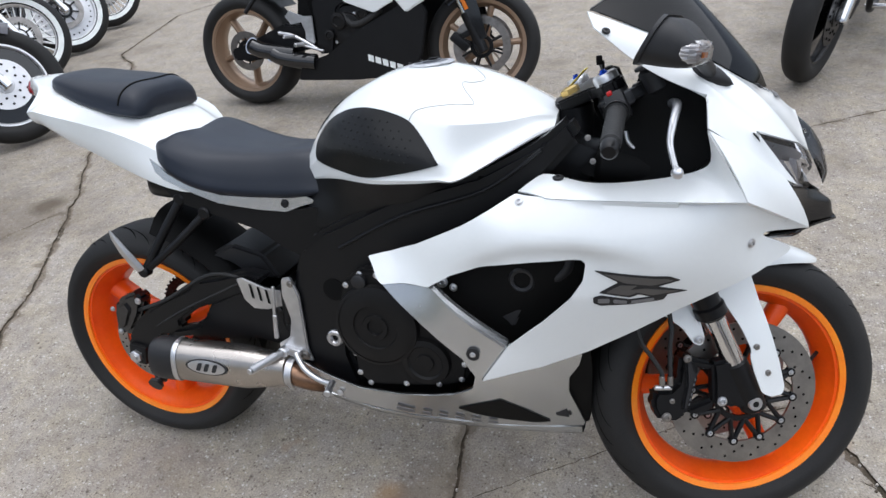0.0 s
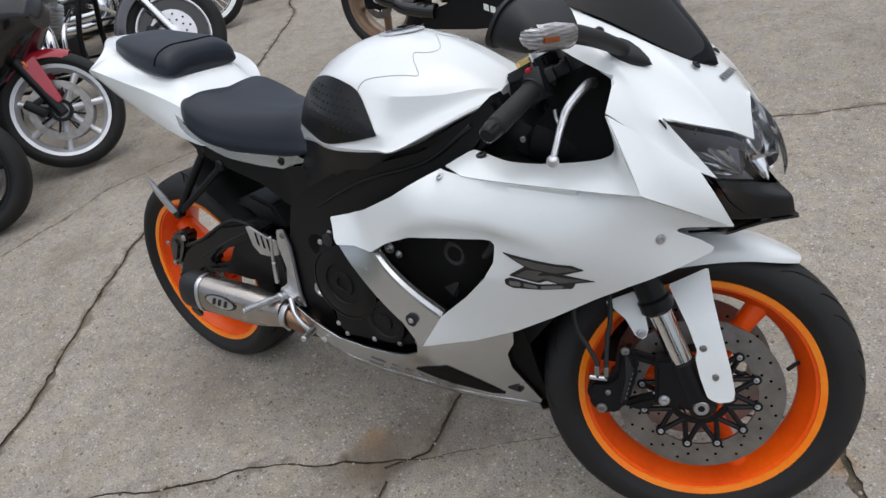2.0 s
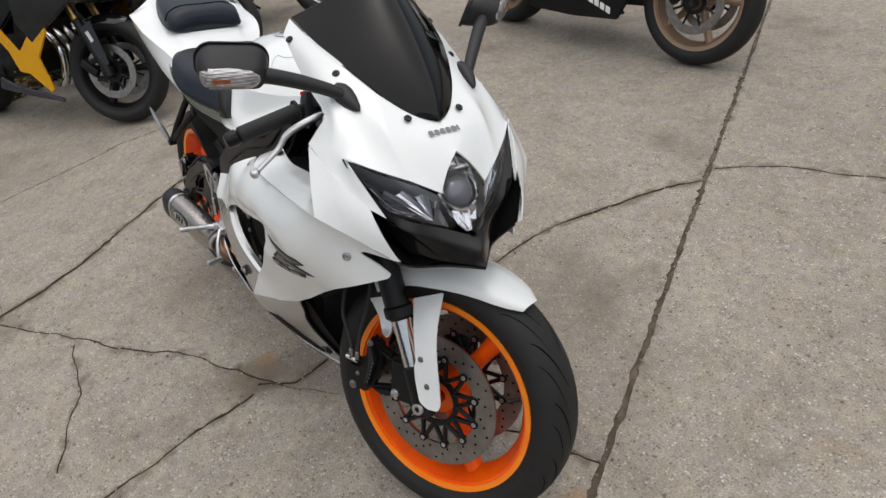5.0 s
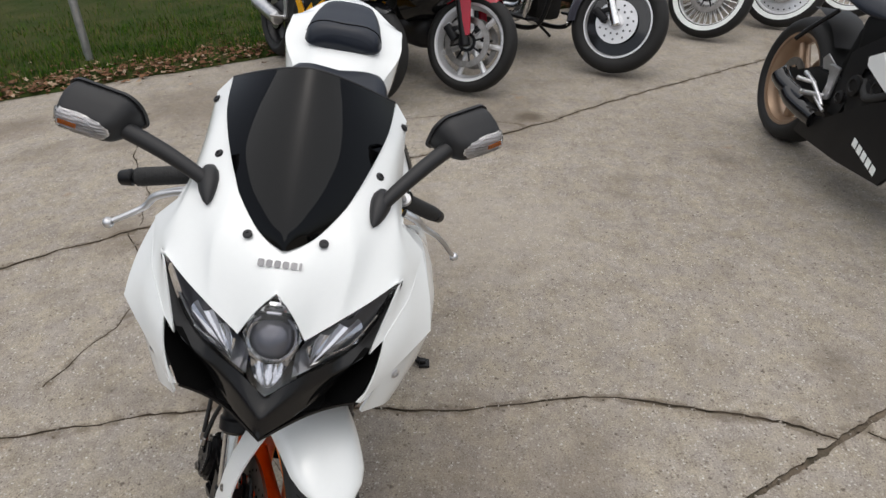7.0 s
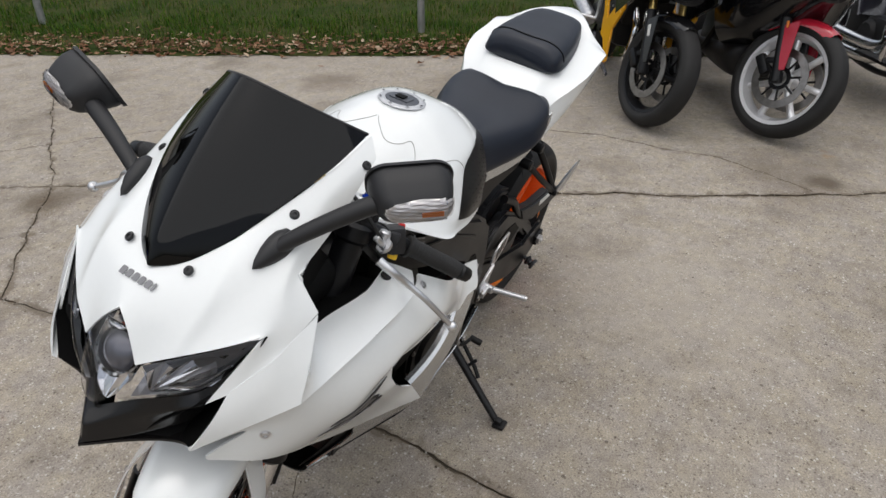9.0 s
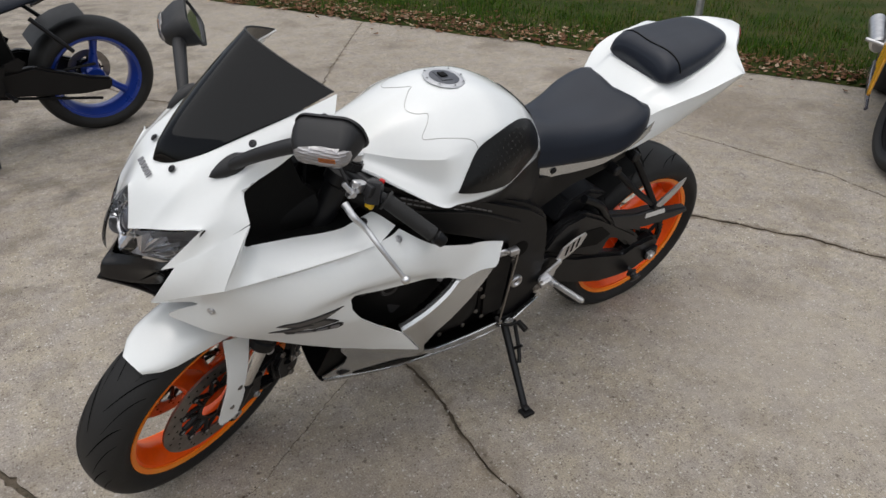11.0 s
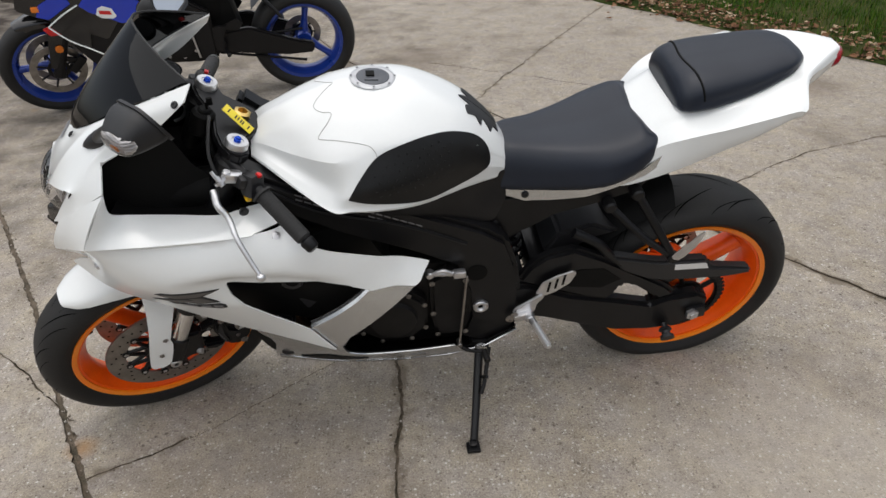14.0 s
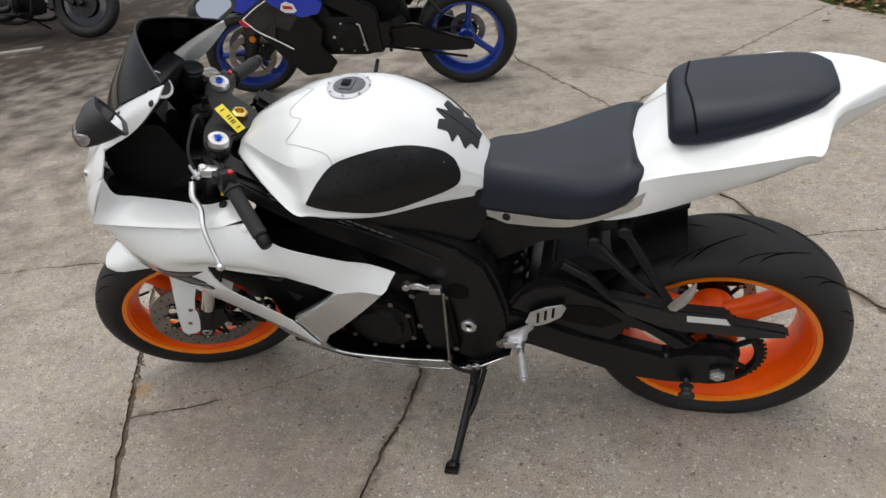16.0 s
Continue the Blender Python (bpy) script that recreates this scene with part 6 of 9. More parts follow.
    base = wheel_turn((0.776, 0, 0.977), up_n)
    cap = part("fuel_cap", moved(joined(ring_loop([(0.034, -0.001), (0.047, -0.004), (0.0485, -0.002), (0.046, 0.0005), (0.037, 0.0015), (0.034, 0.0)], 48)), base), CAPGREY, tank, "grey ringed fuel filler cap")
    part("cap_lid", moved(joined(lathe([(0.0345, -0.002), (0.0345, 0.0012), (0.031, 0.0025), (0.0002, 0.003)], 40), box((0.028, 0.042, 0.003), (0.004, 0, 0.0035), bevel=0.0012)), base), CAPLID, cap)
    part("cap_latch", moved(box((0.018, 0.02, 0.003), (0.006, 0, 0.0075), bevel=0.001), base), DARK, cap)
    for k in range(8):
        part("cap_bolt", moved(bolt((0.0455 * math.cos(k * 0.785), 0.0455 * math.sin(k * 0.785), 0.003), (0, 0, 1), 0.002, 0.001), base), GREYMARK, cap)
    # black stick-on pad down the tank's spine
    half = [(0.512, 0.0), (0.512, 0.028), (0.523, 0.026), (0.533, 0.05), (0.548, 0.032), (0.556, 0.058), (0.566, 0.042), (0.584, 0.052), (0.586, 0.026), (0.573, 0.014), (0.598, 0.0)]
    for s in (-1, 1):
        out = [(x, s * (y + 0.0015)) for x, y in half]
        ob = part("spine_pad", laid(tree, out, (0, 0, 1.2), (0, 0, -1), ((1, 0, 0), (0, 1, 0)), 0.002, 0.009), PLASTIC, tank, "black leaf-shaped tank spine pad")
        thicken(ob, 0.002, 0)
    # black side cover under the tank
    for s in (-1, 1):
        fill = thin_plate([(0.53, 0.74, 0.085), (0.70, 0.77, 0.168), (0.86, 0.79, 0.185), (0.9, 0.80, 0.18), (0.55, 0.68, 0.115), (0.7, 0.72, 0.15), (0.85, 0.77, 0.165)])
        ob = part("side_cover", sheet([(0.50, 0.76), (0.60, 0.765), (0.72, 0.768), (0.82, 0.783), (0.905, 0.803), (0.86, 0.775), (0.74, 0.715), (0.62, 0.67), (0.53, 0.645), (0.50, 0.69)], lambda u, v: Vector((u, s * fill(u, v), v)), 0.02), BLACK, bike, "black plastic cover under the tank")
        thicken(ob, 0.004, 0)
    return tank


hero_tank()


def hero_seat_tail():
    seat = loft([
        (0.548, [(0, 0.792), (0.03, 0.787), (0.056, 0.767), (0.076, 0.737), (0.080, 0.718), (0, 0.712)]),
        (0.49, [(0, 0.808), (0.045, 0.804), (0.070, 0.786), (0.089, 0.745), (0.091, 0.708), (0, 0.705)]),
        (0.42, [(0, 0.805), (0.055, 0.804), (0.085, 0.788), (0.106, 0.748), (0.105, 0.708), (0, 0.705)]),
        (0.34, [(0, 0.810), (0.07, 0.811), (0.109, 0.798), (0.132, 0.757), (0.127, 0.718), (0, 0.712)]),
        (0.28, [(0, 0.822), (0.085, 0.823), (0.130, 0.809), (0.152, 0.775), (0.146, 0.735), (0, 0.725)]),
        (0.225, [(0, 0.838), (0.09, 0.840), (0.134, 0.826), (0.154, 0.797), (0.144, 0.757), (0, 0.745)]),
        (0.195, [(0, 0.838), (0.085, 0.846), (0.128, 0.834), (0.146, 0.81), (0.134, 0.775), (0, 0.765)]),
        (0.172, [(0, 0.815), (0.06, 0.826), (0.112, 0.836), (0.132, 0.818), (0.118, 0.792), (0, 0.785)]),
        (0.162, [(0, 0.80), (0.06, 0.806), (0.10, 0.82), (0.116, 0.816), (0.105, 0.80), (0, 0.79)]),
    ], 5, 5)
    part("rider_seat", seat, LEATHER, bike, "black vinyl rider seat", smooth=70)
    part("seat_base", loft([(0.52, [(0, 0.72), (0.066, 0.72), (0.078, 0.70), (0.066, 0.675), (0, 0.67)]), (0.36, [(0, 0.74), (0.10, 0.735), (0.112, 0.715), (0.097, 0.69), (0, 0.68)]), (0.2, [(0, 0.78), (0.115, 0.775), (0.126, 0.755), (0.11, 0.735), (0, 0.72)])], 4, 4), DARK, bike)
    pill = loft([
        (0.131, [(0, 0.925), (0.044, 0.922), (0.078, 0.912), (0.09, 0.898), (0.08, 0.884), (0, 0.88)]),
        (0.121, [(0, 0.945), (0.056, 0.942), (0.094, 0.926), (0.107, 0.902), (0.098, 0.882), (0, 0.88)]),
        (0.095, [(0, 0.958), (0.064, 0.954), (0.102, 0.936), (0.115, 0.906), (0.108, 0.886), (0, 0.882)]),
        (0.05, [(0, 0.964), (0.066, 0.96), (0.103, 0.943), (0.115, 0.914), (0.108, 0.892), (0, 0.888)]),
        (-0.02, [(0, 0.969), (0.062, 0.966), (0.096, 0.952), (0.107, 0.928), (0.1, 0.908), (0, 0.902)]),
        (-0.08, [(0, 0.975), (0.054, 0.973), (0.083, 0.962), (0.093, 0.944), (0.088, 0.925), (0, 0.918)]),
        (-0.125, [(0, 0.975), (0.044, 0.973), (0.069, 0.966), (0.077, 0.954), (0.072, 0.938), (0, 0.93)]),
        (-0.152, [(0, 0.968), (0.029, 0.967), (0.048, 0.962), (0.053, 0.953), (0.048, 0.944), (0, 0.94)]),
    ], 5, 5)
    pil = part("pillion_seat", pill, LEATHER, bike, "black vinyl pillion seat pad", smooth=70)
    tree = tree_of(pil)
    for x0 in (0.082,):
        line = []
        for k in range(19):
            a = math.pi * (k / 18 - 0.5) * 0.96
            hit, *_ = tree.ray_cast(Vector((x0 + 0.02 * math.cos(a), 0.3 * math.sin(a), 0.905 + 0.3 * math.cos(a))), Vector((0, -math.sin(a), -math.cos(a))))
            if hit:
                line.append(hit)
        if len(line) > 3:
            part("seat_piping", hose(line, 0.0024, 3, 8), DARK, pil)
    ribs = [
        (0.262, [(0, 0.77), (0.06, 0.768), (0.11, 0.755), (0.138, 0.738), (0.14, 0.729), (0.10, 0.728)]),
        (0.235, [(0, 0.80), (0.06, 0.798), (0.108, 0.788), (0.131, 0.768), (0.147, 0.730), (0.10, 0.728)]),
        (0.18, [(0, 0.85), (0.07, 0.846), (0.106, 0.834), (0.138, 0.818), (0.151, 0.745), (0.10, 0.738)]),
        (0.12, [(0, 0.885), (0.085, 0.88), (0.116, 0.866), (0.169, 0.860), (0.162, 0.776), (0.10, 0.754)]),
        (0.05, [(0, 0.9), (0.095, 0.895), (0.126, 0.885), (0.184, 0.884), (0.169, 0.814), (0.10, 0.782)]),
        (-0.03, [(0, 0.918), (0.10, 0.912), (0.132, 0.907), (0.183, 0.900), (0.171, 0.851), (0.10, 0.815)]),
        (-0.09, [(0, 0.932), (0.095, 0.93), (0.125, 0.926), (0.182, 0.912), (0.166, 0.880), (0.09, 0.845)]),
        (-0.118, [(0, 0.938), (0.092, 0.938), (0.117, 0.935), (0.172, 0.909), (0.156, 0.884), (0.09, 0.856)]),
        (-0.142, [(0, 0.948), (0.08, 0.951), (0.10, 0.952), (0.111, 0.940), (0.10, 0.900), (0.08, 0.872)]),
        (-0.20, [(0, 0.962), (0.045, 0.963), (0.060, 0.961), (0.069, 0.945), (0.061, 0.914), (0.045, 0.902)]),
        (-0.25, [(0, 0.964), (0.016, 0.963), (0.023, 0.960), (0.031, 0.945), (0.031, 0.929), (0.022, 0.922)]),
    ]
    tail = loft(ribs, 4, 5, corner=3)
    tl = part("tail_fairing", tail, WHITE, bike, "white tail fairing", smooth=24)
    part("tail_light", loft([(-0.234, [(0, 0.959), (0.020, 0.958), (0.036, 0.953), (0.044, 0.934), (0.036, 0.922), (0, 0.921)]), (-0.252, [(0, 0.959), (0.018, 0.958), (0.029, 0.953), (0.037, 0.935), (0.029, 0.923), (0, 0.922)]), (-0.264, [(0, 0.955), (0.011, 0.954), (0.020, 0.948), (0.024, 0.937), (0.016, 0.929), (0, 0.928)])], 3, 4), TAILRED, bike, "dark red tail light")
    for s in (-1, 1):
        line = thin_plate([(0.08, 0.838, 0.157), (0.13, 0.82, 0.151), (0.16, 0.8, 0.148), (0.19, 0.77, 0.148), (0.25, 0.74, 0.147), (0.35, 0.71, 0.129), (0.45, 0.69, 0.0975), (0.525, 0.70, 0.085)])
        strip = part("tail_strip", sheet([(0.118, 0.829), (0.15, 0.818), (0.18, 0.793), (0.205, 0.769), (0.25, 0.749), (0.32, 0.722), (0.40, 0.712), (0.455, 0.711), (0.49, 0.716), (0.527, 0.698), (0.488, 0.688), (0.455, 0.676), (0.40, 0.684), (0.315, 0.704), (0.25, 0.733), (0.195, 0.757), (0.162, 0.786), (0.136, 0.808)], lambda u, v: Vector((u, s * line(u, v), v)), 0.012), SILVER, bike, "silver trim strip below the seat")
        thicken(strip, 0.004, 0)
        part("strip_bolt", bolt((0.4535, s * (line(0.4535, 0.695) + 0.002), 0.695), (0, s, 0), 0.0075, 0.004), PLASTIC, strip)
        sub = part("subframe_panel", sheet([(0.16, 0.745), (0.30, 0.702), (0.45, 0.678), (0.53, 0.69), (0.56, 0.64), (0.54, 0.60), (0.50, 0.56), (0.44, 0.585), (0.38, 0.635), (0.30, 0.668), (0.2, 0.70)], lambda u, v: Vector((u, s * float(np.interp(u, (0.16, 0.3, 0.45, 0.56), (0.126, 0.122, 0.088, 0.10))), v)), 0.02), BLACK, bike)
        thicken(sub, 0.012, 0)
        part("subframe_bolt", joined(bolt((0.525, s * 0.104, 0.622), (0, s, 0), 0.007, 0.004)), PLASTIC, sub)
    # inner rear mudguard between the seat and the tyre
    rows = []
    for k in range(9):
        t = k / 8
        a = radians(78 - 70 * t)
        r = 0.355 - 0.02 * t
        rows.append([Vector((r * math.cos(a), 0.1 * u, 0.305 + r * math.sin(a) - 0.05 * abs(u) ** 3)) for u in np.linspace(-1, 1, 9)])
    thicken(part("rear_mudguard", bridge(rows), DARK, bike, "black inner rear mudguard"), 0.006, 0)
    part("undertail", joined(loft([(0.30, [(0, 0.74), (0.06, 0.738), (0.085, 0.72), (0.08, 0.68), (0, 0.67)]), (0.12, [(0, 0.755), (0.06, 0.752), (0.085, 0.735), (0.075, 0.69), (0, 0.68)]), (0.075, [(0, 0.74), (0.05, 0.738), (0.07, 0.725), (0.06, 0.69), (0, 0.685)])], 4, 4)), BLACK, bike)


def rear_body():
    """The seat and tail sit a little to the right of the front's middle plane."""
    before = set(bike.children_recursive)
    hero_seat_tail()
    for ob in set(bike.children_recursive) - before:
        for v in ob.data.vertices:
            v.co.y -= float(np.interp(v.co.x, (-0.1, 0.15, 0.45, 0.7), (0.016, 0.0155, 0.0095, 0.0)))


rear_body()


# ---- frame, engine, exhaust and rear end ----
def hero_frame():
    for s in (-1, 1):
        spar = slab([(0.50, 0.61), (0.56, 0.655), (0.727, 0.735), (0.906, 0.79), (1.026, 0.855), (1.075, 0.90), (1.10, 0.86), (1.04, 0.79), (0.98, 0.745), (0.88, 0.68), (0.717, 0.60), (0.63, 0.545), (0.60, 0.46), (0.595, 0.36), (0.62, 0.28), (0.56, 0.25), (0.49, 0.28), (0.462, 0.32), (0.462, 0.45), (0.475, 0.53)], s * 0.095, s * 0.155, 0.012)
        frame_part = part("frame_spar", spar, BLACK, bike, "black aluminium frame beam")
        part("frame_rib", joined(hose([(0.60, s * 0.156, 0.62), (0.75, s * 0.157, 0.70), (0.92, s * 0.157, 0.76), (1.03, s * 0.156, 0.84)], 0.004, 6, 8)), BLACK, frame_part)
        pivot = part("swingarm_pivot", moved(ring_loop([(0.007, 0), (0.02, 0), (0.02, 0.006), (0.017, 0.009), (0.011, 0.009), (0.007, 0.004)], 28), wheel_turn((0.564, s * 0.155, 0.4), (0, s, 0))), ALU, bike)
        # flat dark discs: the shade inside socket and hole is only their colour
        part("pivot_socket", moved(lathe([(0.011, 0.002), (0.0002, 0.002)], 12), wheel_turn((0.564, s * 0.155, 0.4), (0, s, 0))), DARK, pivot)
        part("frame_hole", moved(lathe([(0.026, 0), (0.026, 0.001), (0.0002, 0.001)], 24), wheel_turn((0.575, s * 0.1555, 0.52), (0, s, 0))), DARK, frame_part)


def hero_engine():
    part("crankcase", joined(box((0.36, 0.27, 0.26), (0.74, 0, 0.42), (0, -4, 0), 0.03), box((0.2, 0.26, 0.2), (0.90, 0, 0.58), (0, 24, 0), 0.02), box((0.24, 0.24, 0.12), (0.70, 0, 0.29), bevel=0.03), box((0.16, 0.2, 0.26), (0.55, 0, 0.4), bevel=0.03)), ENGINE, bike, "black four-cylinder engine")
    # right: clutch cover with raised rings and its bolts
    cover = [(0.613, 0.555), (0.65, 0.585), (0.69, 0.585), (0.735, 0.555), (0.79, 0.5), (0.85, 0.44), (0.883, 0.385), (0.875, 0.345), (0.82, 0.325), (0.74, 0.315), (0.65, 0.305), (0.625, 0.33), (0.62, 0.38), (0.6, 0.42), (0.595, 0.49)]
    cl = part("clutch_cover", slab(cover, -0.135, -0.185, 0.008), ENGINE, bike, "black clutch cover")
    part("cover_ring", joined(moved(joined(ring_loop([(0.085, 0), (0.095, 0), (0.092, 0.014), (0.085, 0.016)], 48), lathe([(0.088, 0.0), (0.088, 0.013), (0.075, 0.018), (0.05, 0.018), (0.048, 0.014), (0.03, 0.014), (0.028, 0.018), (0.018, 0.018), (0.016, 0.013), (0.0002, 0.013)], 48)), wheel_turn((0.685, -0.184, 0.462), (0, -1, 0))), moved(lathe([(0.055, 0), (0.052, 0.012), (0.04, 0.014), (0.036, 0.010), (0.02, 0.010), (0.018, 0.014), (0.0002, 0.014)], 40), wheel_turn((0.79, -0.184, 0.388), (0, -1, 0)))), ENGINE, cl)
    c0 = Vector((0.72, 0, 0.44))
    bolts = []
    for x, z in cover:
        p = Vector((x, 0, z)).lerp(c0, 0.06)
        bolts.append(bolt((p.x, -0.184, p.z), (0, -1, 0), 0.005, 0.004))
    for one in bolts:
        part("cover_bolt", one, ALU, cl)
    part("oil_filler", moved(lathe([(0.016, 0), (0.016, 0.012), (0.013, 0.014), (0.0002, 0.014)], 20), wheel_turn((0.655, -0.184, 0.562), (0, -1, 0))), PLASTIC, cl)
    # left: sprocket cover, generator cover, gear linkage
    gen = [(0.70, 0.36), (0.74, 0.32), (0.82, 0.32), (0.87, 0.36), (0.87, 0.44), (0.82, 0.49), (0.74, 0.49), (0.70, 0.45)]
    gc = part("generator_cover", joined(slab(gen, 0.13, 0.175, 0.01), moved(lathe([(0.06, 0), (0.056, 0.012), (0.03, 0.016), (0.0002, 0.016)], 40), wheel_turn((0.785, 0.175, 0.405), (0, 1, 0)))), ENGINE, bike, "black generator cover")
    for x, z in gen:
        part("cover_bolt", bolt((x * 0.93 + 0.055, 0.176, z * 0.93 + 0.028), (0, 1, 0), 0.005, 0.004), STEEL, gc)
    spc = [(0.60, 0.31), (0.68, 0.31), (0.69, 0.40), (0.69, 0.52), (0.64, 0.55), (0.60, 0.52)]
    sc = part("sprocket_cover", slab(spc, 0.13, 0.168, 0.01), ENGINE, bike, "black sprocket cover")
    for x, z in spc:
        part("cover_bolt", bolt((x * 0.9 + 0.064, 0.169, z * 0.9 + 0.043), (0, 1, 0), 0.0055, 0.004), STEEL, sc)
    part("clutch_arm", joined(rod((0.615, 0.175, 0.545), (0.69, 0.175, 0.552), 0.007), box((0.03, 0.02, 0.018), (0.62, 0.178, 0.547), bevel=0.005), rod((0.69, 0.165, 0.552), (0.69, 0.185, 0.552), 0.01), hose([(0.69, 0.18, 0.555), (0.66, 0.182, 0.565), (0.64, 0.182, 0.555)], 0.005)), ALU, bike)
    part("gear_rod", joined(rod((0.603, 0.18, 0.538), (0.622, 0.188, 0.295), 0.0036), rod((0.622, 0.172, 0.295), (0.622, 0.196, 0.295), 0.007)), STEEL, bike, "bare metal gear shift rod")
    part("gear_lever", joined(hose([(0.622, 0.19, 0.29), (0.60, 0.2, 0.28), (0.56, 0.205, 0.275)], 0.005), rod((0.56, 0.2, 0.275), (0.555, 0.235, 0.27), 0.009)), ENGINE, bike)
    for k, (x0, z0, n) in enumerate(((0.70, 0.685, 7), (0.70, 0.672, 7), (0.88, 0.765, 5), (0.88, 0.753, 5))):
        for j in range(n):
            x, z = x0 + 0.017 * j, z0 + 0.0085 * j
            part("sticker_print", slab([(x, z), (x + 0.013, z + 0.0065), (x + 0.013, z + 0.0105), (x, z + 0.004)], 0.156, 0.1566, 0), GREYMARK, bike, smooth=0)
    part("header_pipe", joined(*[hose([(0.99, 0.09 - 0.06 * k, 0.52), (1.05, 0.09 - 0.06 * k, 0.42), (1.0, 0.08 - 0.05 * k, 0.28), (0.85, 0.04 - 0.03 * k, 0.235), (0.68, -0.02, 0.235)], 0.019, 6, 12) for k in range(4)]), PIPE, bike, "heat-stained exhaust header")


def hero_exhaust():
    rear, front = Vector((0.128, -0.228, 0.338)), Vector((0.445, -0.188, 0.316))
    way = (front - rear).normalized()
    turn = Matrix.Translation(rear) @ way.to_track_quat("Z", "X").to_matrix().to_4x4()
    L = (front - rear).length

    def oval(r, h, k=1.0):
        return [Vector((r * k * 1.16 * (abs(math.cos(a)) ** 0.8) * (1 if math.cos(a) > 0 else -1), r * k * 0.86 * (abs(math.sin(a)) ** 0.8) * (1 if math.sin(a) > 0 else -1), h)) for a in [2 * math.pi * j / 32 for j in range(32)]]

    can = part("exhaust_can", moved(bridge([oval(0.043, 0.05), oval(0.0445, 0.2), oval(0.044, 0.23), oval(0.037, L - 0.04), oval(0.03, L)], closed=True, caps=True), turn), TITAN, bike, "brushed titanium exhaust silencer")
    part("exhaust_tip", moved(joined(bridge([oval(0.04, -0.008), oval(0.043, 0.0), oval(0.0455, 0.02), oval(0.0455, 0.052)], closed=True), bridge([oval(0.04, -0.008), oval(0.029, -0.004), oval(0.028, 0.05)], closed=True, caps=False)), turn), PLASTIC, can, "black exhaust end cap")
    part("exhaust_mouth", moved(lathe([(0.034, 0.03), (0.0002, 0.03)], 24), turn), DARK, can)
    part("can_band", moved(joined(bridge([oval(0.0452, 0.052), oval(0.0458, 0.055), oval(0.0458, 0.062), oval(0.0445, 0.064)], closed=True)), turn), ALU, can)
    tree = tree_of(can)
    mid = rear.lerp(front, 0.46)
    for k, m, lift in ((1.0, INKED, 0.0018), (0.88, ALU, 0.003)):
        out = [(0.052 * k * math.cos(a), 0.019 * k * math.sin(a)) for a in [2 * math.pi * j / 28 for j in range(28)]]
        thicken(part("maker_plate", laid(tree, out, mid + Vector((0, -0.2, 0.05)), (0, -0.97 * -1, -0.24), ((0.997, 0, -0.06), (0.0, 0.24, 0.97)), lift, 0.008), m, can), 0.0012, 0)
    for u in (-0.026, -0.008, 0.012):
        out = [(u, -0.010), (u + 0.010, -0.010), (u + 0.018, 0.010), (u + 0.008, 0.010)]
        thicken(part("plate_mark", laid(tree, out, mid + Vector((0, -0.2, 0.05)), (0, 0.97, -0.24), ((0.997, 0, -0.06), (0.0, 0.24, 0.97)), 0.0045, 0.008), INKED, can), 0.001, 0)
    part("link_pipe", hose([(0.435, -0.186, 0.318), (0.50, -0.165, 0.285), (0.56, -0.10, 0.25), (0.64, -0.04, 0.238)], 0.026, 6, 16), PIPE, bike, "heat-stained link pipe")
    part("pipe_clamp", moved(ring_loop([(0.029, -0.008), (0.034, -0.008), (0.034, 0.008), (0.029, 0.008)], 28), wheel_turn((0.455, -0.182, 0.312), front - rear)), ALU, bike)
    part("clamp_bolt", rod((0.455, -0.19, 0.275), (0.455, -0.2, 0.29), 0.007), ALU, bike)


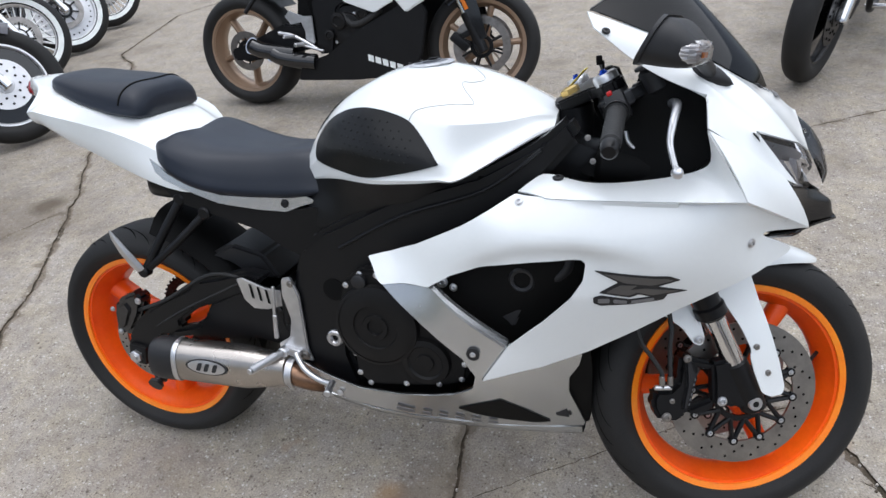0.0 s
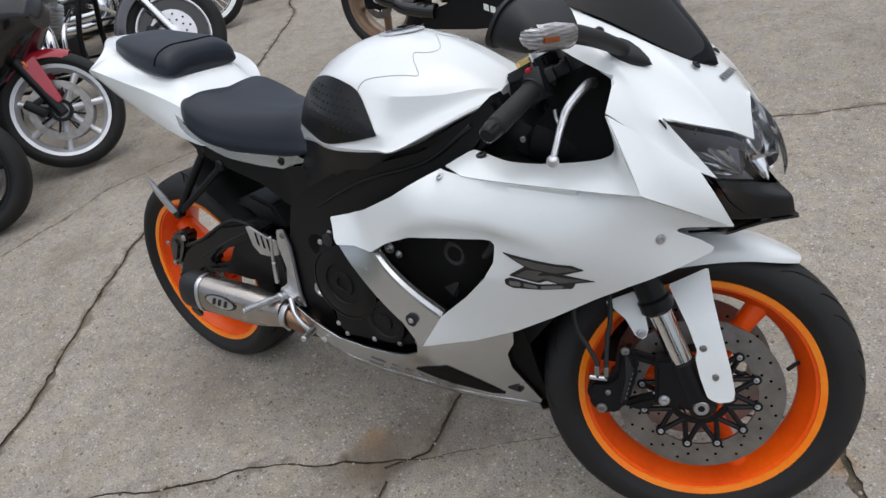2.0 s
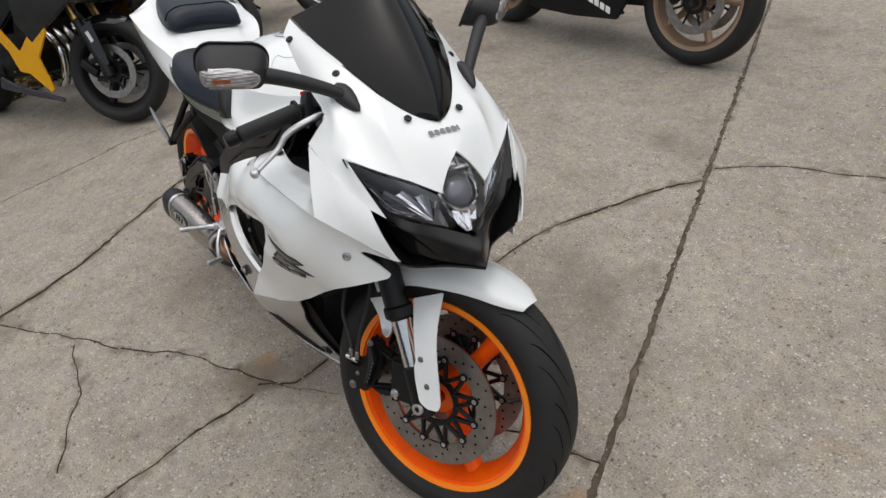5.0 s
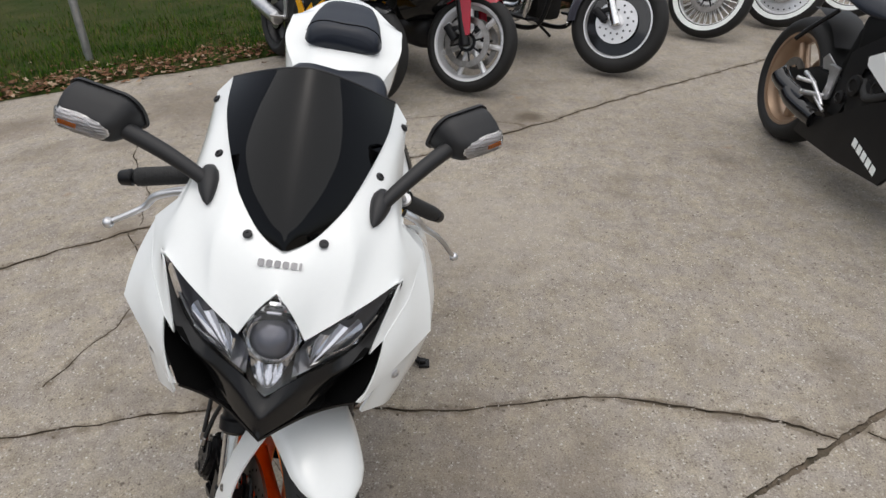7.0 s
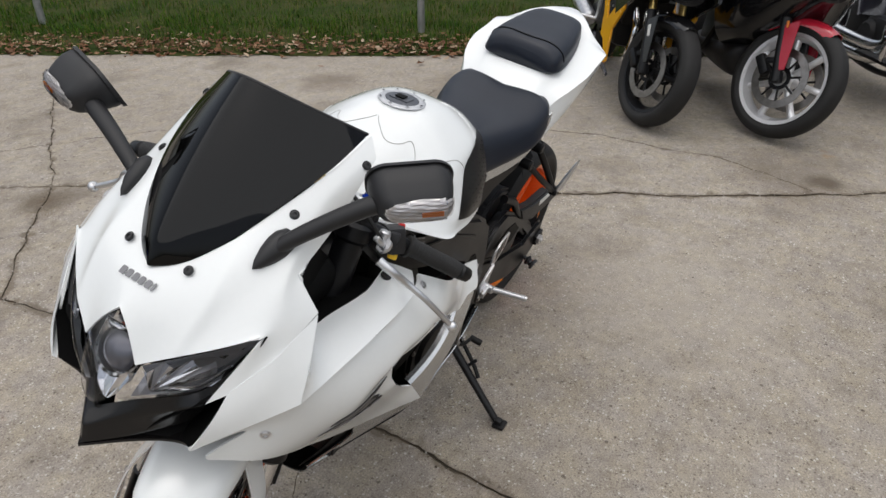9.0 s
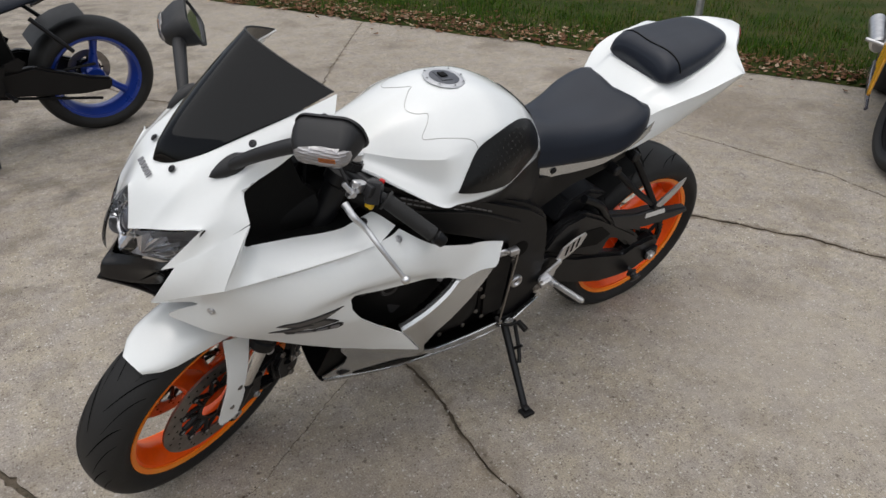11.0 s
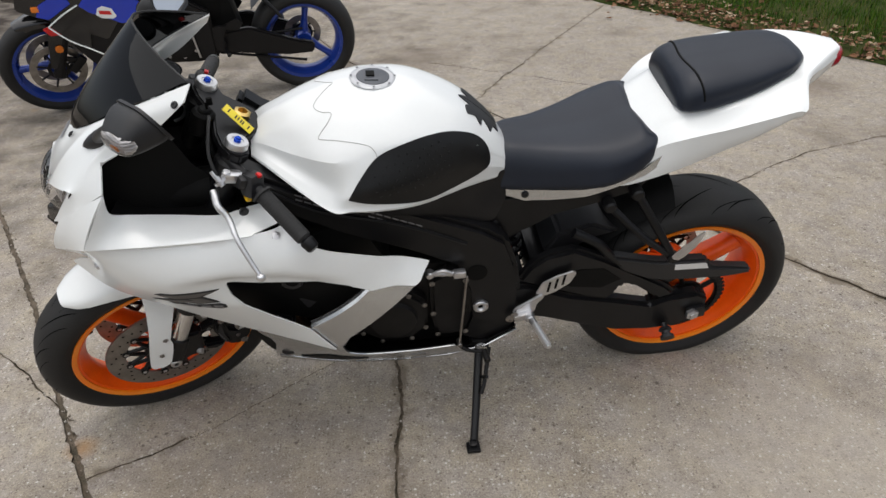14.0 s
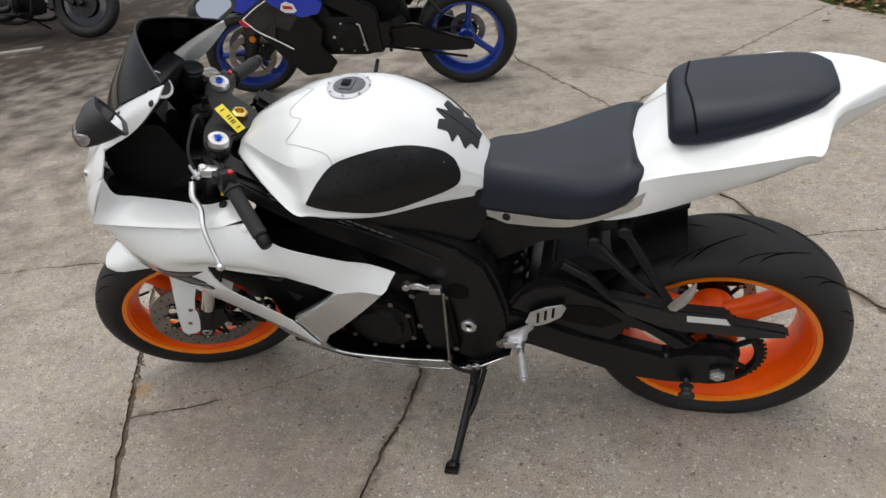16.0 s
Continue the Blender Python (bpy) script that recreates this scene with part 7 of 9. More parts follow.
def hero_rear():
    def arm(y0, y1, shape):
        return slab(shape, y0, y1, 0.01)

    left = [(0.56, 0.45), (0.45, 0.47), (0.36, 0.515), (0.28, 0.545), (0.22, 0.52), (0.15, 0.455), (0.06, 0.39), (-0.03, 0.355), (-0.055, 0.32), (-0.05, 0.275), (0.02, 0.25), (0.10, 0.255), (0.25, 0.30), (0.42, 0.345), (0.56, 0.35)]
    lower = [(0.56, 0.45), (0.44, 0.44), (0.32, 0.383), (0.21, 0.352), (0.10, 0.318), (0.06, 0.335), (-0.03, 0.342), (-0.062, 0.318), (-0.058, 0.252), (0.02, 0.21), (0.10, 0.21), (0.19, 0.222), (0.29, 0.262), (0.42, 0.318), (0.56, 0.345)]
    brace = [(0.47, 0.455), (0.44, 0.505), (0.40, 0.535), (0.33, 0.548), (0.25, 0.505), (0.16, 0.445), (0.07, 0.385), (0.03, 0.345), (0.085, 0.33), (0.105, 0.352), (0.160, 0.396), (0.195, 0.402), (0.205, 0.37), (0.23, 0.35), (0.30, 0.375), (0.42, 0.43)]
    far_brace = [(0.40, 0.53), (0.34, 0.538), (0.28, 0.520), (0.207, 0.503), (0.169, 0.478), (0.114, 0.451), (0.038, 0.408), (-0.011, 0.367), (-0.048, 0.314), (-0.06, 0.244), (-0.004, 0.252), (0.03, 0.30), (0.068, 0.336), (0.135, 0.368), (0.134, 0.386), (0.181, 0.422), (0.222, 0.439), (0.25, 0.446), (0.34, 0.48)]
    far_lower = [(0.212, 0.41), (0.222, 0.436), (0.235, 0.45), (0.34, 0.50), (0.50, 0.47), (0.56, 0.44), (0.56, 0.345), (0.42, 0.35), (0.33, 0.36), (0.254, 0.345), (0.216, 0.350), (0.14, 0.342), (0.068, 0.328), (0.10, 0.36), (0.135, 0.368), (0.183, 0.381)]
    swing = part("swingarm", joined(arm(0.105, 0.145, lower), arm(0.108, 0.142, brace), arm(-0.145, -0.105, far_brace), arm(-0.142, -0.108, far_lower), box((0.12, 0.24, 0.1), (0.5, 0, 0.4), bevel=0.02), box((0.06, 0.22, 0.09), (0.40, 0, 0.43), bevel=0.02)), BLACK, bike, "black braced swingarm")
    for s in (-1, 1):
        if s > 0:
            # dark sheet on the arm's face, coloured as the shade of a hollow
            part("arm_hollow", slab([(0.25, 0.475), (0.31, 0.48), (0.39, 0.455), (0.33, 0.42), (0.25, 0.405), (0.2, 0.43)], s * 0.1415, s * 0.1435, 0.0008), DARK, swing)
        part("axle_block", box((0.05, 0.02, 0.04 if s > 0 else 0.052), (-0.03 if s > 0 else -0.014, s * 0.147, 0.275 if s > 0 else 0.281), (0, 10, 0), 0.005), BLACK if s > 0 else ENGINE, swing)
        part("axle_nut", moved(joined(lathe([(0.018, 0), (0.018, 0.01), (0.014, 0.013), (0.009, 0.013), (0.008, 0.016), (0.0002, 0.016)], 6)), wheel_turn((-0.016, s * 0.155, 0.278), (0, s, 0))), ALU, swing)
        spool = part("stand_spool", moved(lathe([(0.007, 0), (0.007, 0.012), (0.016, 0.016), (0.018, 0.022), (0.012, 0.026), (0.012, 0.034), (0.019, 0.038), (0.019, 0.046), (0.0002, 0.046)], 24), wheel_turn((0.048, s * 0.142, 0.232), (0, s, -0.35))), PLASTIC, swing, "black paddock stand spool")
    # chain guard and chain
    guard = slab([(0.24, 0.515), (0.18, 0.498), (0.11, 0.478), (0.05, 0.474), (-0.02, 0.469), (-0.035, 0.441), (-0.148, 0.421), (-0.152, 0.403), (-0.085, 0.396), (0.04, 0.402), (0.12, 0.415), (0.2, 0.455)], 0.112, 0.146, 0.007)
    cg = part("chain_guard", guard, PLASTIC, bike, "black chain guard with a white sticker")
    part("sticker", slab([(0.066, 0.466), (-0.016, 0.461), (-0.026, 0.442), (0.064, 0.447)], 0.1463, 0.1472, 0), PAPER, cg, "white sticker with fine print", smooth=0)
    part("hugger_rib", hose([(0.335, 0.118, 0.585), (0.275, 0.128, 0.552), (0.235, 0.13, 0.505), (0.18, 0.132, 0.462), (0.12, 0.132, 0.432), (0.06, 0.13, 0.398)], 0.0125, 6, 12, 0.010), BLACK, bike)
    links = []
    def link(p, q):
        mid_p, d = (p + q) / 2, (q - p).normalized()
        m = Matrix.Translation(mid_p) @ pose(0, 0, 0, 0, -math.degrees(math.atan2(d.z, d.x)), 0)
        for y in (-0.006, 0.006):
            links.append(moved(box((0.0152, 0.002, 0.011), (0, y, 0), bevel=0.0008), m))
        links.append(rod(q + Vector((0, -0.007, 0)), q + Vector((0, 0.007, 0)), 0.0035, sides=8, bevel=False))
    for a, b in ((Vector((0.60, 0.1, 0.375)), Vector((0.0, 0.1, 0.393))), (Vector((0.60, 0.1, 0.335)), Vector((0.0, 0.1, 0.175)))):
        n = int((b - a).length / 0.0159)
        for k in range(n):
            link(a.lerp(b, k / n), a.lerp(b, (k + 1) / n))
    for k in range(22):
        a0, a1 = radians(82 + 190 * k / 22), radians(82 + 190 * (k + 1) / 22)
        link(Vector((0.11 * math.cos(a0), 0.1, 0.284 + 0.11 * math.sin(a0))), Vector((0.11 * math.cos(a1), 0.1, 0.284 + 0.11 * math.sin(a1))))
    part("drive_chain", joined(*links), ENGINE, bike, "dark greasy drive chain")
    part("rear_hugger", joined(slab([(0.40, 0.50), (0.36, 0.56), (0.28, 0.58), (0.2, 0.545), (0.27, 0.53), (0.33, 0.49)], -0.09, 0.09, 0.008)), PLASTIC, bike)
    part("shock_spring", joined(*[moved(ring_loop([(0.03, -0.005), (0.038, -0.005), (0.038, 0.005), (0.03, 0.005)], 20), pose(0.46 + 0.006 * k, 0, 0.42 + 0.03 * k, 0, 14, 0)) for k in range(7)]), BLACK, bike)
    cal = part("rear_caliper", joined(slab([(-0.078, 0.393), (-0.064, 0.418), (-0.036, 0.436), (0.002, 0.450), (0.022, 0.430), (0.004, 0.385), (-0.03, 0.335), (-0.061, 0.315), (-0.085, 0.335)], -0.138, -0.092, 0.010), slab([(-0.06, 0.40), (-0.03, 0.425), (-0.015, 0.40), (-0.045, 0.345), (-0.07, 0.345)], -0.144, -0.13, 0.006)), GLOSS, bike, "black rear brake caliper")
    for x, z, r in ((0.012, 0.428, 0.0065), (-0.074, 0.398, 0.005), (-0.066, 0.334, 0.0055)):
        part("caliper_pin", bolt((x, -0.139, z), (0, -1, 0), r, 0.005), ALU, cal)
    part("rear_brake_hose", hose([(-0.02, -0.125, 0.39), (0.1, -0.14, 0.44), (0.25, -0.135, 0.52), (0.38, -0.14, 0.50), (0.43, -0.15, 0.45)], 0.005), GRIP, bike)
    part("sensor_cable", hose([(0.0, 0.0 - 0.14, 0.33), (0.15, -0.145, 0.42), (0.33, -0.145, 0.51)], 0.003), GRIP, bike)
    # footrests
    for s in (-1, 1):
        plate = slab([(0.475, 0.545), (0.492, 0.50), (0.495, 0.37), (0.505, 0.335), (0.47, 0.34), (0.425, 0.352), (0.42, 0.372), (0.452, 0.392), (0.462, 0.44), (0.448, 0.50), (0.452, 0.54)], s * 0.158, s * 0.168, 0.003)
        if s > 0:
            plate = slab([(0.482, 0.372), (0.474, 0.386), (0.44, 0.408), (0.41, 0.428), (0.402, 0.415), (0.42, 0.392), (0.424, 0.366), (0.438, 0.352), (0.474, 0.350)], s * 0.158, s * 0.166, 0.003)
        br = part("footrest_bracket", plate, ALU, bike, "bare aluminium footrest bracket")
        heel = [(0.442, 0.468), (0.40, 0.455), (0.365, 0.455), (0.343, 0.475), (0.33, 0.525), (0.345, 0.53), (0.40, 0.51), (0.44, 0.505)] if s < 0 else [(0.425, 0.425), (0.40, 0.415), (0.375, 0.425), (0.34, 0.452), (0.326, 0.485), (0.335, 0.495), (0.375, 0.483), (0.41, 0.463)]
        hp = part("heel_plate", slab(heel, s * 0.155, s * 0.16, 0.0015), ALU, br, "slotted heel guard")
        for k in range(3):
            x, z = (0.362 + 0.02 * k, 0.497 - 0.005 * k) if s < 0 else (0.352 + 0.018 * k, 0.466 - 0.010 * k)
            # thin dark slabs on the plate carry the slots' shade as colour
            part("heel_slot", slab([(x, z + 0.019), (x + 0.006, z + 0.018), (x + 0.010, z - 0.016), (x + 0.004, z - 0.015)], s * 0.1605, s * 0.1612, 0), DARK, hp, smooth=0)
        root, tip = Vector((0.44, s * 0.175, 0.362)), Vector((0.415, s * 0.285, 0.368))
        peg = part("footpeg", joined(rod(root, tip, 0.009, 0.0075, sides=14), *[moved(lathe([(0.008, -0.0015), (0.0098, 0), (0.008, 0.0015)], 14), wheel_turn(root.lerp(tip, 0.3 + 0.042 * k), tip - root)) for k in range(16)]), ALU, br, "knurled aluminium footpeg")
        part("peg_mount", joined(rod(root - Vector((0, s * 0.014, 0)), root + Vector((0, s * 0.016, 0)), 0.0125), box((0.04, 0.016, 0.02), (0.46, s * 0.172, 0.360), (0, 12, 0), 0.005)), ALU, br)
        part("bracket_bolt", bolt((0.488, s * 0.169, 0.352), (0, s, 0), 0.009, 0.005), STEEL, br)
        part("bracket_bolt", bolt((0.475, s * 0.169, 0.53), (0, s, 0), 0.006, 0.004) if s < 0 else bolt((0.478, s * 0.171, 0.365), (0, s, 0), 0.008, 0.004), STEEL, br)
        # pillion footrest hangers
        hang = [hose([(0.205, s * 0.135, 0.705), (0.15, s * 0.165, 0.615), (0.106, s * 0.185, 0.54)], 0.0105, 6, 10), hose([(0.265, s * 0.135, 0.675), (0.185, s * 0.17, 0.60), (0.106, s * 0.185, 0.54)], 0.009, 6, 10), rod((0.106, s * 0.175, 0.54), (0.106, s * 0.2, 0.54), 0.014), rod((0.205, s * 0.11, 0.705), (0.205, s * 0.148, 0.705), 0.015), rod((0.265, s * 0.11, 0.675), (0.265, s * 0.148, 0.675), 0.015)]
        pp = part("pillion_hanger", joined(*hang), BLACK, bike, "black pillion footrest hanger")
        base, tip = Vector((0.103, s * 0.197, 0.545)), Vector((0.068, s * 0.226, 0.652))
        blade = []
        for t, w, d in ((0, 0.011, 0.007), (0.15, 0.014, 0.008), (0.5, 0.012, 0.007), (0.8, 0.007, 0.005), (1.0, 0.002, 0.0015)):
            c = base.lerp(tip, t) + Vector((-0.006, 0, 0)) * math.sin(math.pi * t)
            blade.append([c + Vector((u * w, s * v * d, 0.3 * u * w)) for u, v in ((1, 0), (0.5, 1), (-0.5, 1), (-1, 0), (-0.5, -1), (0.5, -1))])
        part("pillion_peg", bridge(blade, closed=True, caps=True), ALU, pp, "folded aluminium pillion peg", smooth=20)
    part("rear_brake_pedal", joined(hose([(0.47, -0.18, 0.36), (0.50, -0.2, 0.335), (0.545, -0.215, 0.322), (0.575, -0.222, 0.322)], 0.007), rod((0.575, -0.215, 0.322), (0.585, -0.262, 0.322), 0.008)), ALU, bike)
    part("rear_master_cylinder", joined(rod((0.445, -0.15, 0.42), (0.45, -0.15, 0.50), 0.012), rod((0.447, -0.15, 0.40), (0.447, -0.15, 0.42), 0.009)), BLACK, bike)
    part("brake_light_switch", joined(rod((0.42, -0.17, 0.39), (0.425, -0.17, 0.45), 0.006), rod((0.425, -0.172, 0.45), (0.43, -0.168, 0.52), 0.004)), ALU, bike)
    # side stand; foot on the ground
    stand = part("side_stand", joined(hose([(0.562, 0.14, 0.235), (0.585, 0.25, 0.155), (0.608, 0.355, 0.083)], 0.0125, 5, 12, 0.010), box((0.05, 0.04, 0.03), (0.562, 0.14, 0.245), bevel=0.006)), BLACK, bike, "black side stand")
    part("stand_foot", joined(box((0.036, 0.034, 0.01), (0.611, 0.366, 0.0825), (11.77, 0, 0), 0.004), box((0.02, 0.02, 0.02), (0.61, 0.36, 0.088), bevel=0.005)), BLACK, stand)
    part("stand_spring", hose([(0.54, 0.165, 0.24), (0.56, 0.23, 0.19), (0.575, 0.26, 0.165)], 0.006), ENGINE, stand)
    part("stand_tang", rod((0.575, 0.21, 0.17), (0.555, 0.235, 0.205), 0.005), BLACK, stand)
    part("stand_bolt", bolt((0.562, 0.162, 0.245), (0, 1, 0), 0.009, 0.006), ALU, stand)


def hero_cockpit():
    """Black linings, instruments and hoses behind the screen."""
    for k, (x, z) in enumerate(((1.108, 0.857), (1.118, 0.814))):
        part("cockpit_bolt", bolt((x, -0.128, z), (0, -1, 0.2), 0.0042, 0.003), STEEL, bike)
    for run in ([(1.172, -0.11, 0.866), (1.177, -0.112, 0.848), (1.19, -0.112, 0.836), (1.21, -0.11, 0.836)], [(1.202, -0.11, 0.88), (1.206, -0.112, 0.864), (1.218, -0.112, 0.849), (1.235, -0.11, 0.842)]):
        part("braided_hose", hose(run, 0.004, 6, 10), ALU, bike, "silver braided brake hose")
    for s in (-1, 1):
        well = thin_plate([(1.04, 0.79, 0.10), (1.15, 0.78, 0.115), (1.31, 0.82, 0.14), (1.30, 0.93, 0.125), (1.2, 0.97, 0.11), (1.1, 0.9, 0.085)])
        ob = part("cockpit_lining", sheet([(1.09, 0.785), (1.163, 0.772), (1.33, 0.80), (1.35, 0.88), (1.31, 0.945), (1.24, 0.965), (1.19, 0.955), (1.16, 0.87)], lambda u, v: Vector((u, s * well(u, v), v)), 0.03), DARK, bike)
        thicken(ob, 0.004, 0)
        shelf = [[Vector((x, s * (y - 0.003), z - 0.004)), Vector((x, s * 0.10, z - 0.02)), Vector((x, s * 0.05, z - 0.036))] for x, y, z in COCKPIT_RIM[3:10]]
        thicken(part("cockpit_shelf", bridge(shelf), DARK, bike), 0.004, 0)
        part("duct", rod((1.12, s * 0.085, 0.80), (1.38, s * 0.08, 0.78), 0.042, 0.05, sides=20), DARK, bike)
    part("front_bulkhead", joined(box((0.02, 0.2, 0.12), (1.36, 0, 0.82), (0, 20, 0), 0.01)), DARK, bike)
    dash = part("instrument_panel", joined(box((0.05, 0.19, 0.09), (1.25, 0, 0.985), (0, -38, 0), 0.015), box((0.02, 0.12, 0.06), (1.22, 0, 1.0), (0, -38, 0), 0.01)), PLASTIC, bike, "black instrument panel")
    part("dial", moved(lathe([(0.036, 0.0), (0.036, 0.004), (0.032, 0.005), (0.0002, 0.004)], 36), wheel_turn((1.214, 0.03, 1.01), (-0.8, 0, 0.6))), PAPER, dash)
    part("dial_face", moved(lathe([(0.03, 0.0), (0.03, 0.0058), (0.0002, 0.0058)], 36), wheel_turn((1.214, 0.03, 1.01), (-0.8, 0, 0.6))), INKED, dash)
    part("steering_head", joined(rod((1.10, 0, 0.68), (1.062, 0, 0.90), 0.04), box((0.12, 0.2, 0.1), (1.06, 0, 0.80), (0, 20, 0), 0.02)), BLACK, bike)
    part("air_box", box((0.3, 0.22, 0.12), (0.85, 0, 0.72), bevel=0.03), BLACK, bike)


hero_frame()
hero_engine()
hero_exhaust()
hero_rear()
hero_cockpit()


# ---- the other parked motorcycles ----
BRONZE = material("bronze_wheel_paint", (0.36, 0.25, 0.17), 0.35, metal=0.5, vary=0.15)
BLUEW = material("blue_wheel_paint", (0.012, 0.045, 0.30), 0.3, metal=0.3, vary=0.15, coat=0.4)
BLUEP = material("blue_body_paint", (0.006, 0.034, 0.45), 0.2, vary=0.1, coat=0.6)
REDB = material("red_body_paint", (0.42, 0.012, 0.03), 0.22, vary=0.12, coat=0.6)
YELB = material("yellow_body_paint", (0.78, 0.38, 0.01), 0.25, vary=0.1, coat=0.5)
GREYB = material("dark_grey_body_paint", (0.05, 0.05, 0.065), 0.25, vary=0.15, coat=0.6)
WALL = material("whitewall_rubber", (0.84, 0.87, 0.85), 0.6, vary=0.1, coarse=20)
BRIGHT = material("bright_plated_spokes", (0.88, 0.88, 0.88), 0.3, metal=0.6, vary=0.08)
SILVERW = material("machined_wheel", (0.78, 0.78, 0.79), 0.32, metal=0.55, vary=0.15)


def far_wheel(parent, m, radius, rim, width, kind, mat, name="front_wheel", disc=0.13, white=False, both=True):
    """A wheel with its tyre, spokes and brakes, laid in by m (z along the axle)."""
    if kind == "wire":
        bits = [ring_loop([(rim, -width * 0.36), (rim - 0.010, -width * 0.3), (rim - 0.016, 0), (rim - 0.010, width * 0.3), (rim, width * 0.36), (rim - 0.006, 0)], 72), lathe([(0.012, -0.06), (0.045, -0.05), (0.03, -0.02), (0.03, 0.02), (0.045, 0.05), (0.012, 0.06)], 32)]
        wheel = part(name, joined(*bits), BRIGHT, parent, "chrome wire-spoked wheel")
        for k in range(56):
            a0, a1 = 2 * math.pi * k / 56, 2 * math.pi * (k + (0.5 if k % 2 else -0.5)) / 56
            s = 1 if k % 4 < 2 else -1
            part("spoke", rod((0.04 * math.cos(a0), 0.04 * math.sin(a0), 0.045 * s), ((rim - 0.012) * math.cos(a1), (rim - 0.012) * math.sin(a1), 0.012 * s), 0.0034, sides=5, bevel=False), BRIGHT, wheel)
        for s in (-1, 1):
            part("hub_cover", moved(lathe([(0.085, 0), (0.083, 0.004), (0.05, 0.006), (0.045, 0.012), (0.0002, 0.014)], 32), pose(0, 0, 0.062 * s, 0 if s > 0 else 180)), BRIGHT, wheel)
    elif kind == "disc":
        wheel = part(name, ring_loop([(rim, -width * 0.36), (rim - 0.014, -width * 0.36), (rim - 0.022, -0.03), (rim - 0.022, 0.03), (rim - 0.014, width * 0.36), (rim, width * 0.36), (rim - 0.008, 0)], 72), mat, parent)
        part("wheel_dish", lathe([(0.015, -0.045), (0.11, -0.03), (rim - 0.02, -0.022), (rim - 0.02, 0.022), (0.11, 0.03), (0.015, 0.045)], 60), mat if white else GLOSS, wheel)
        for s in (-1, 1):
            if not white:
                part("hub_cover", moved(lathe([(0.05, 0), (0.048, 0.006), (0.02, 0.01), (0.0002, 0.01)], 28), pose(0, 0, 0.07 * s, 0 if s > 0 else 180)), mat, wheel)
            for k in range(28 if white else 22):
                a = 2 * math.pi * k / (28 if white else 22)
                r = rim - 0.045 if white else (0.078, 0.112)[k % 2]
                part("wheel_rivet", moved(lathe([(0.007, 0), (0.006, 0.004), (0.0002, 0.005)], 8), pose(r * math.cos(a), r * math.sin(a), (0.023 if white else 0.0712) * s, 0 if s > 0 else 180)), DARK, wheel)
    else:
        wheel = cast_rim(rim, width * 0.78, mat, parent, mat, count=kind, hub=0.05, spoke_w=0.026 if kind > 4 else 0.03, name=name)
    part("tyre", tyre_mesh(radius, rim, width, 72), RUBBER, wheel)
    if white:
        for s in (-1, 1):
            part("whitewall", ring_loop([(rim + 0.004, s * width * 0.43), (rim + 0.04, s * width * 0.515), (rim + 0.04, s * width * 0.522), (rim + 0.004, s * width * 0.45)], 72), WALL, wheel, "white band round the tyre")
    if disc:
        for s in (-1, 1) if both else (-1,):
            if kind == "disc" and not white:
                part("brake_disc", ring_loop([(0.045, s * 0.068 - 0.0025), (disc, s * 0.068 - 0.0025), (disc, s * 0.068 + 0.0025), (0.045, s * 0.068 + 0.0025)], 60), mat, wheel)
                continue
            part("brake_disc", ring_loop([(disc - 0.04, s * 0.068 - 0.0025), (disc, s * 0.068 - 0.0025), (disc, s * 0.068 + 0.0025), (disc - 0.04, s * 0.068 + 0.0025)], 60), STEEL, wheel)
            part("disc_carrier", ring_loop([(0.04, s * 0.066 - 0.003), (0.06, s * 0.066 - 0.003), (0.06, s * 0.066 + 0.003), (0.04, s * 0.066 + 0.003)], 32), BLACK, wheel)
            for k in range(8):
                part("carrier_arm", rod((0.055 * math.cos(k * 0.785), 0.055 * math.sin(k * 0.785), s * 0.066), ((disc - 0.034) * math.cos(k * 0.785), (disc - 0.034) * math.sin(k * 0.785), s * 0.066), 0.006, sides=8), BLACK, wheel)
    put_all(wheel, m)
    return wheel


def fork_frame(axle, steer, rake=24.0):
    """Axes of a steered fork at an axle: x ahead, y left, z up the legs."""
    return Matrix.Translation(axle) @ pose(0, 0, 0, 0, -rake, 0) @ pose(0, 0, 0, 0, 0, steer)


def parked(name, label, front, heading, lean, wb):
    a = radians(heading)
    rear = Vector((front[0] - wb * math.cos(a), front[1] - wb * math.sin(a), 0))
    return thing(name, Matrix.Translation(rear) @ pose(0, 0, 0, 0, 0, heading) @ pose(0, 0, 0, -lean), label, "motorcycle", "parked motorcycles")


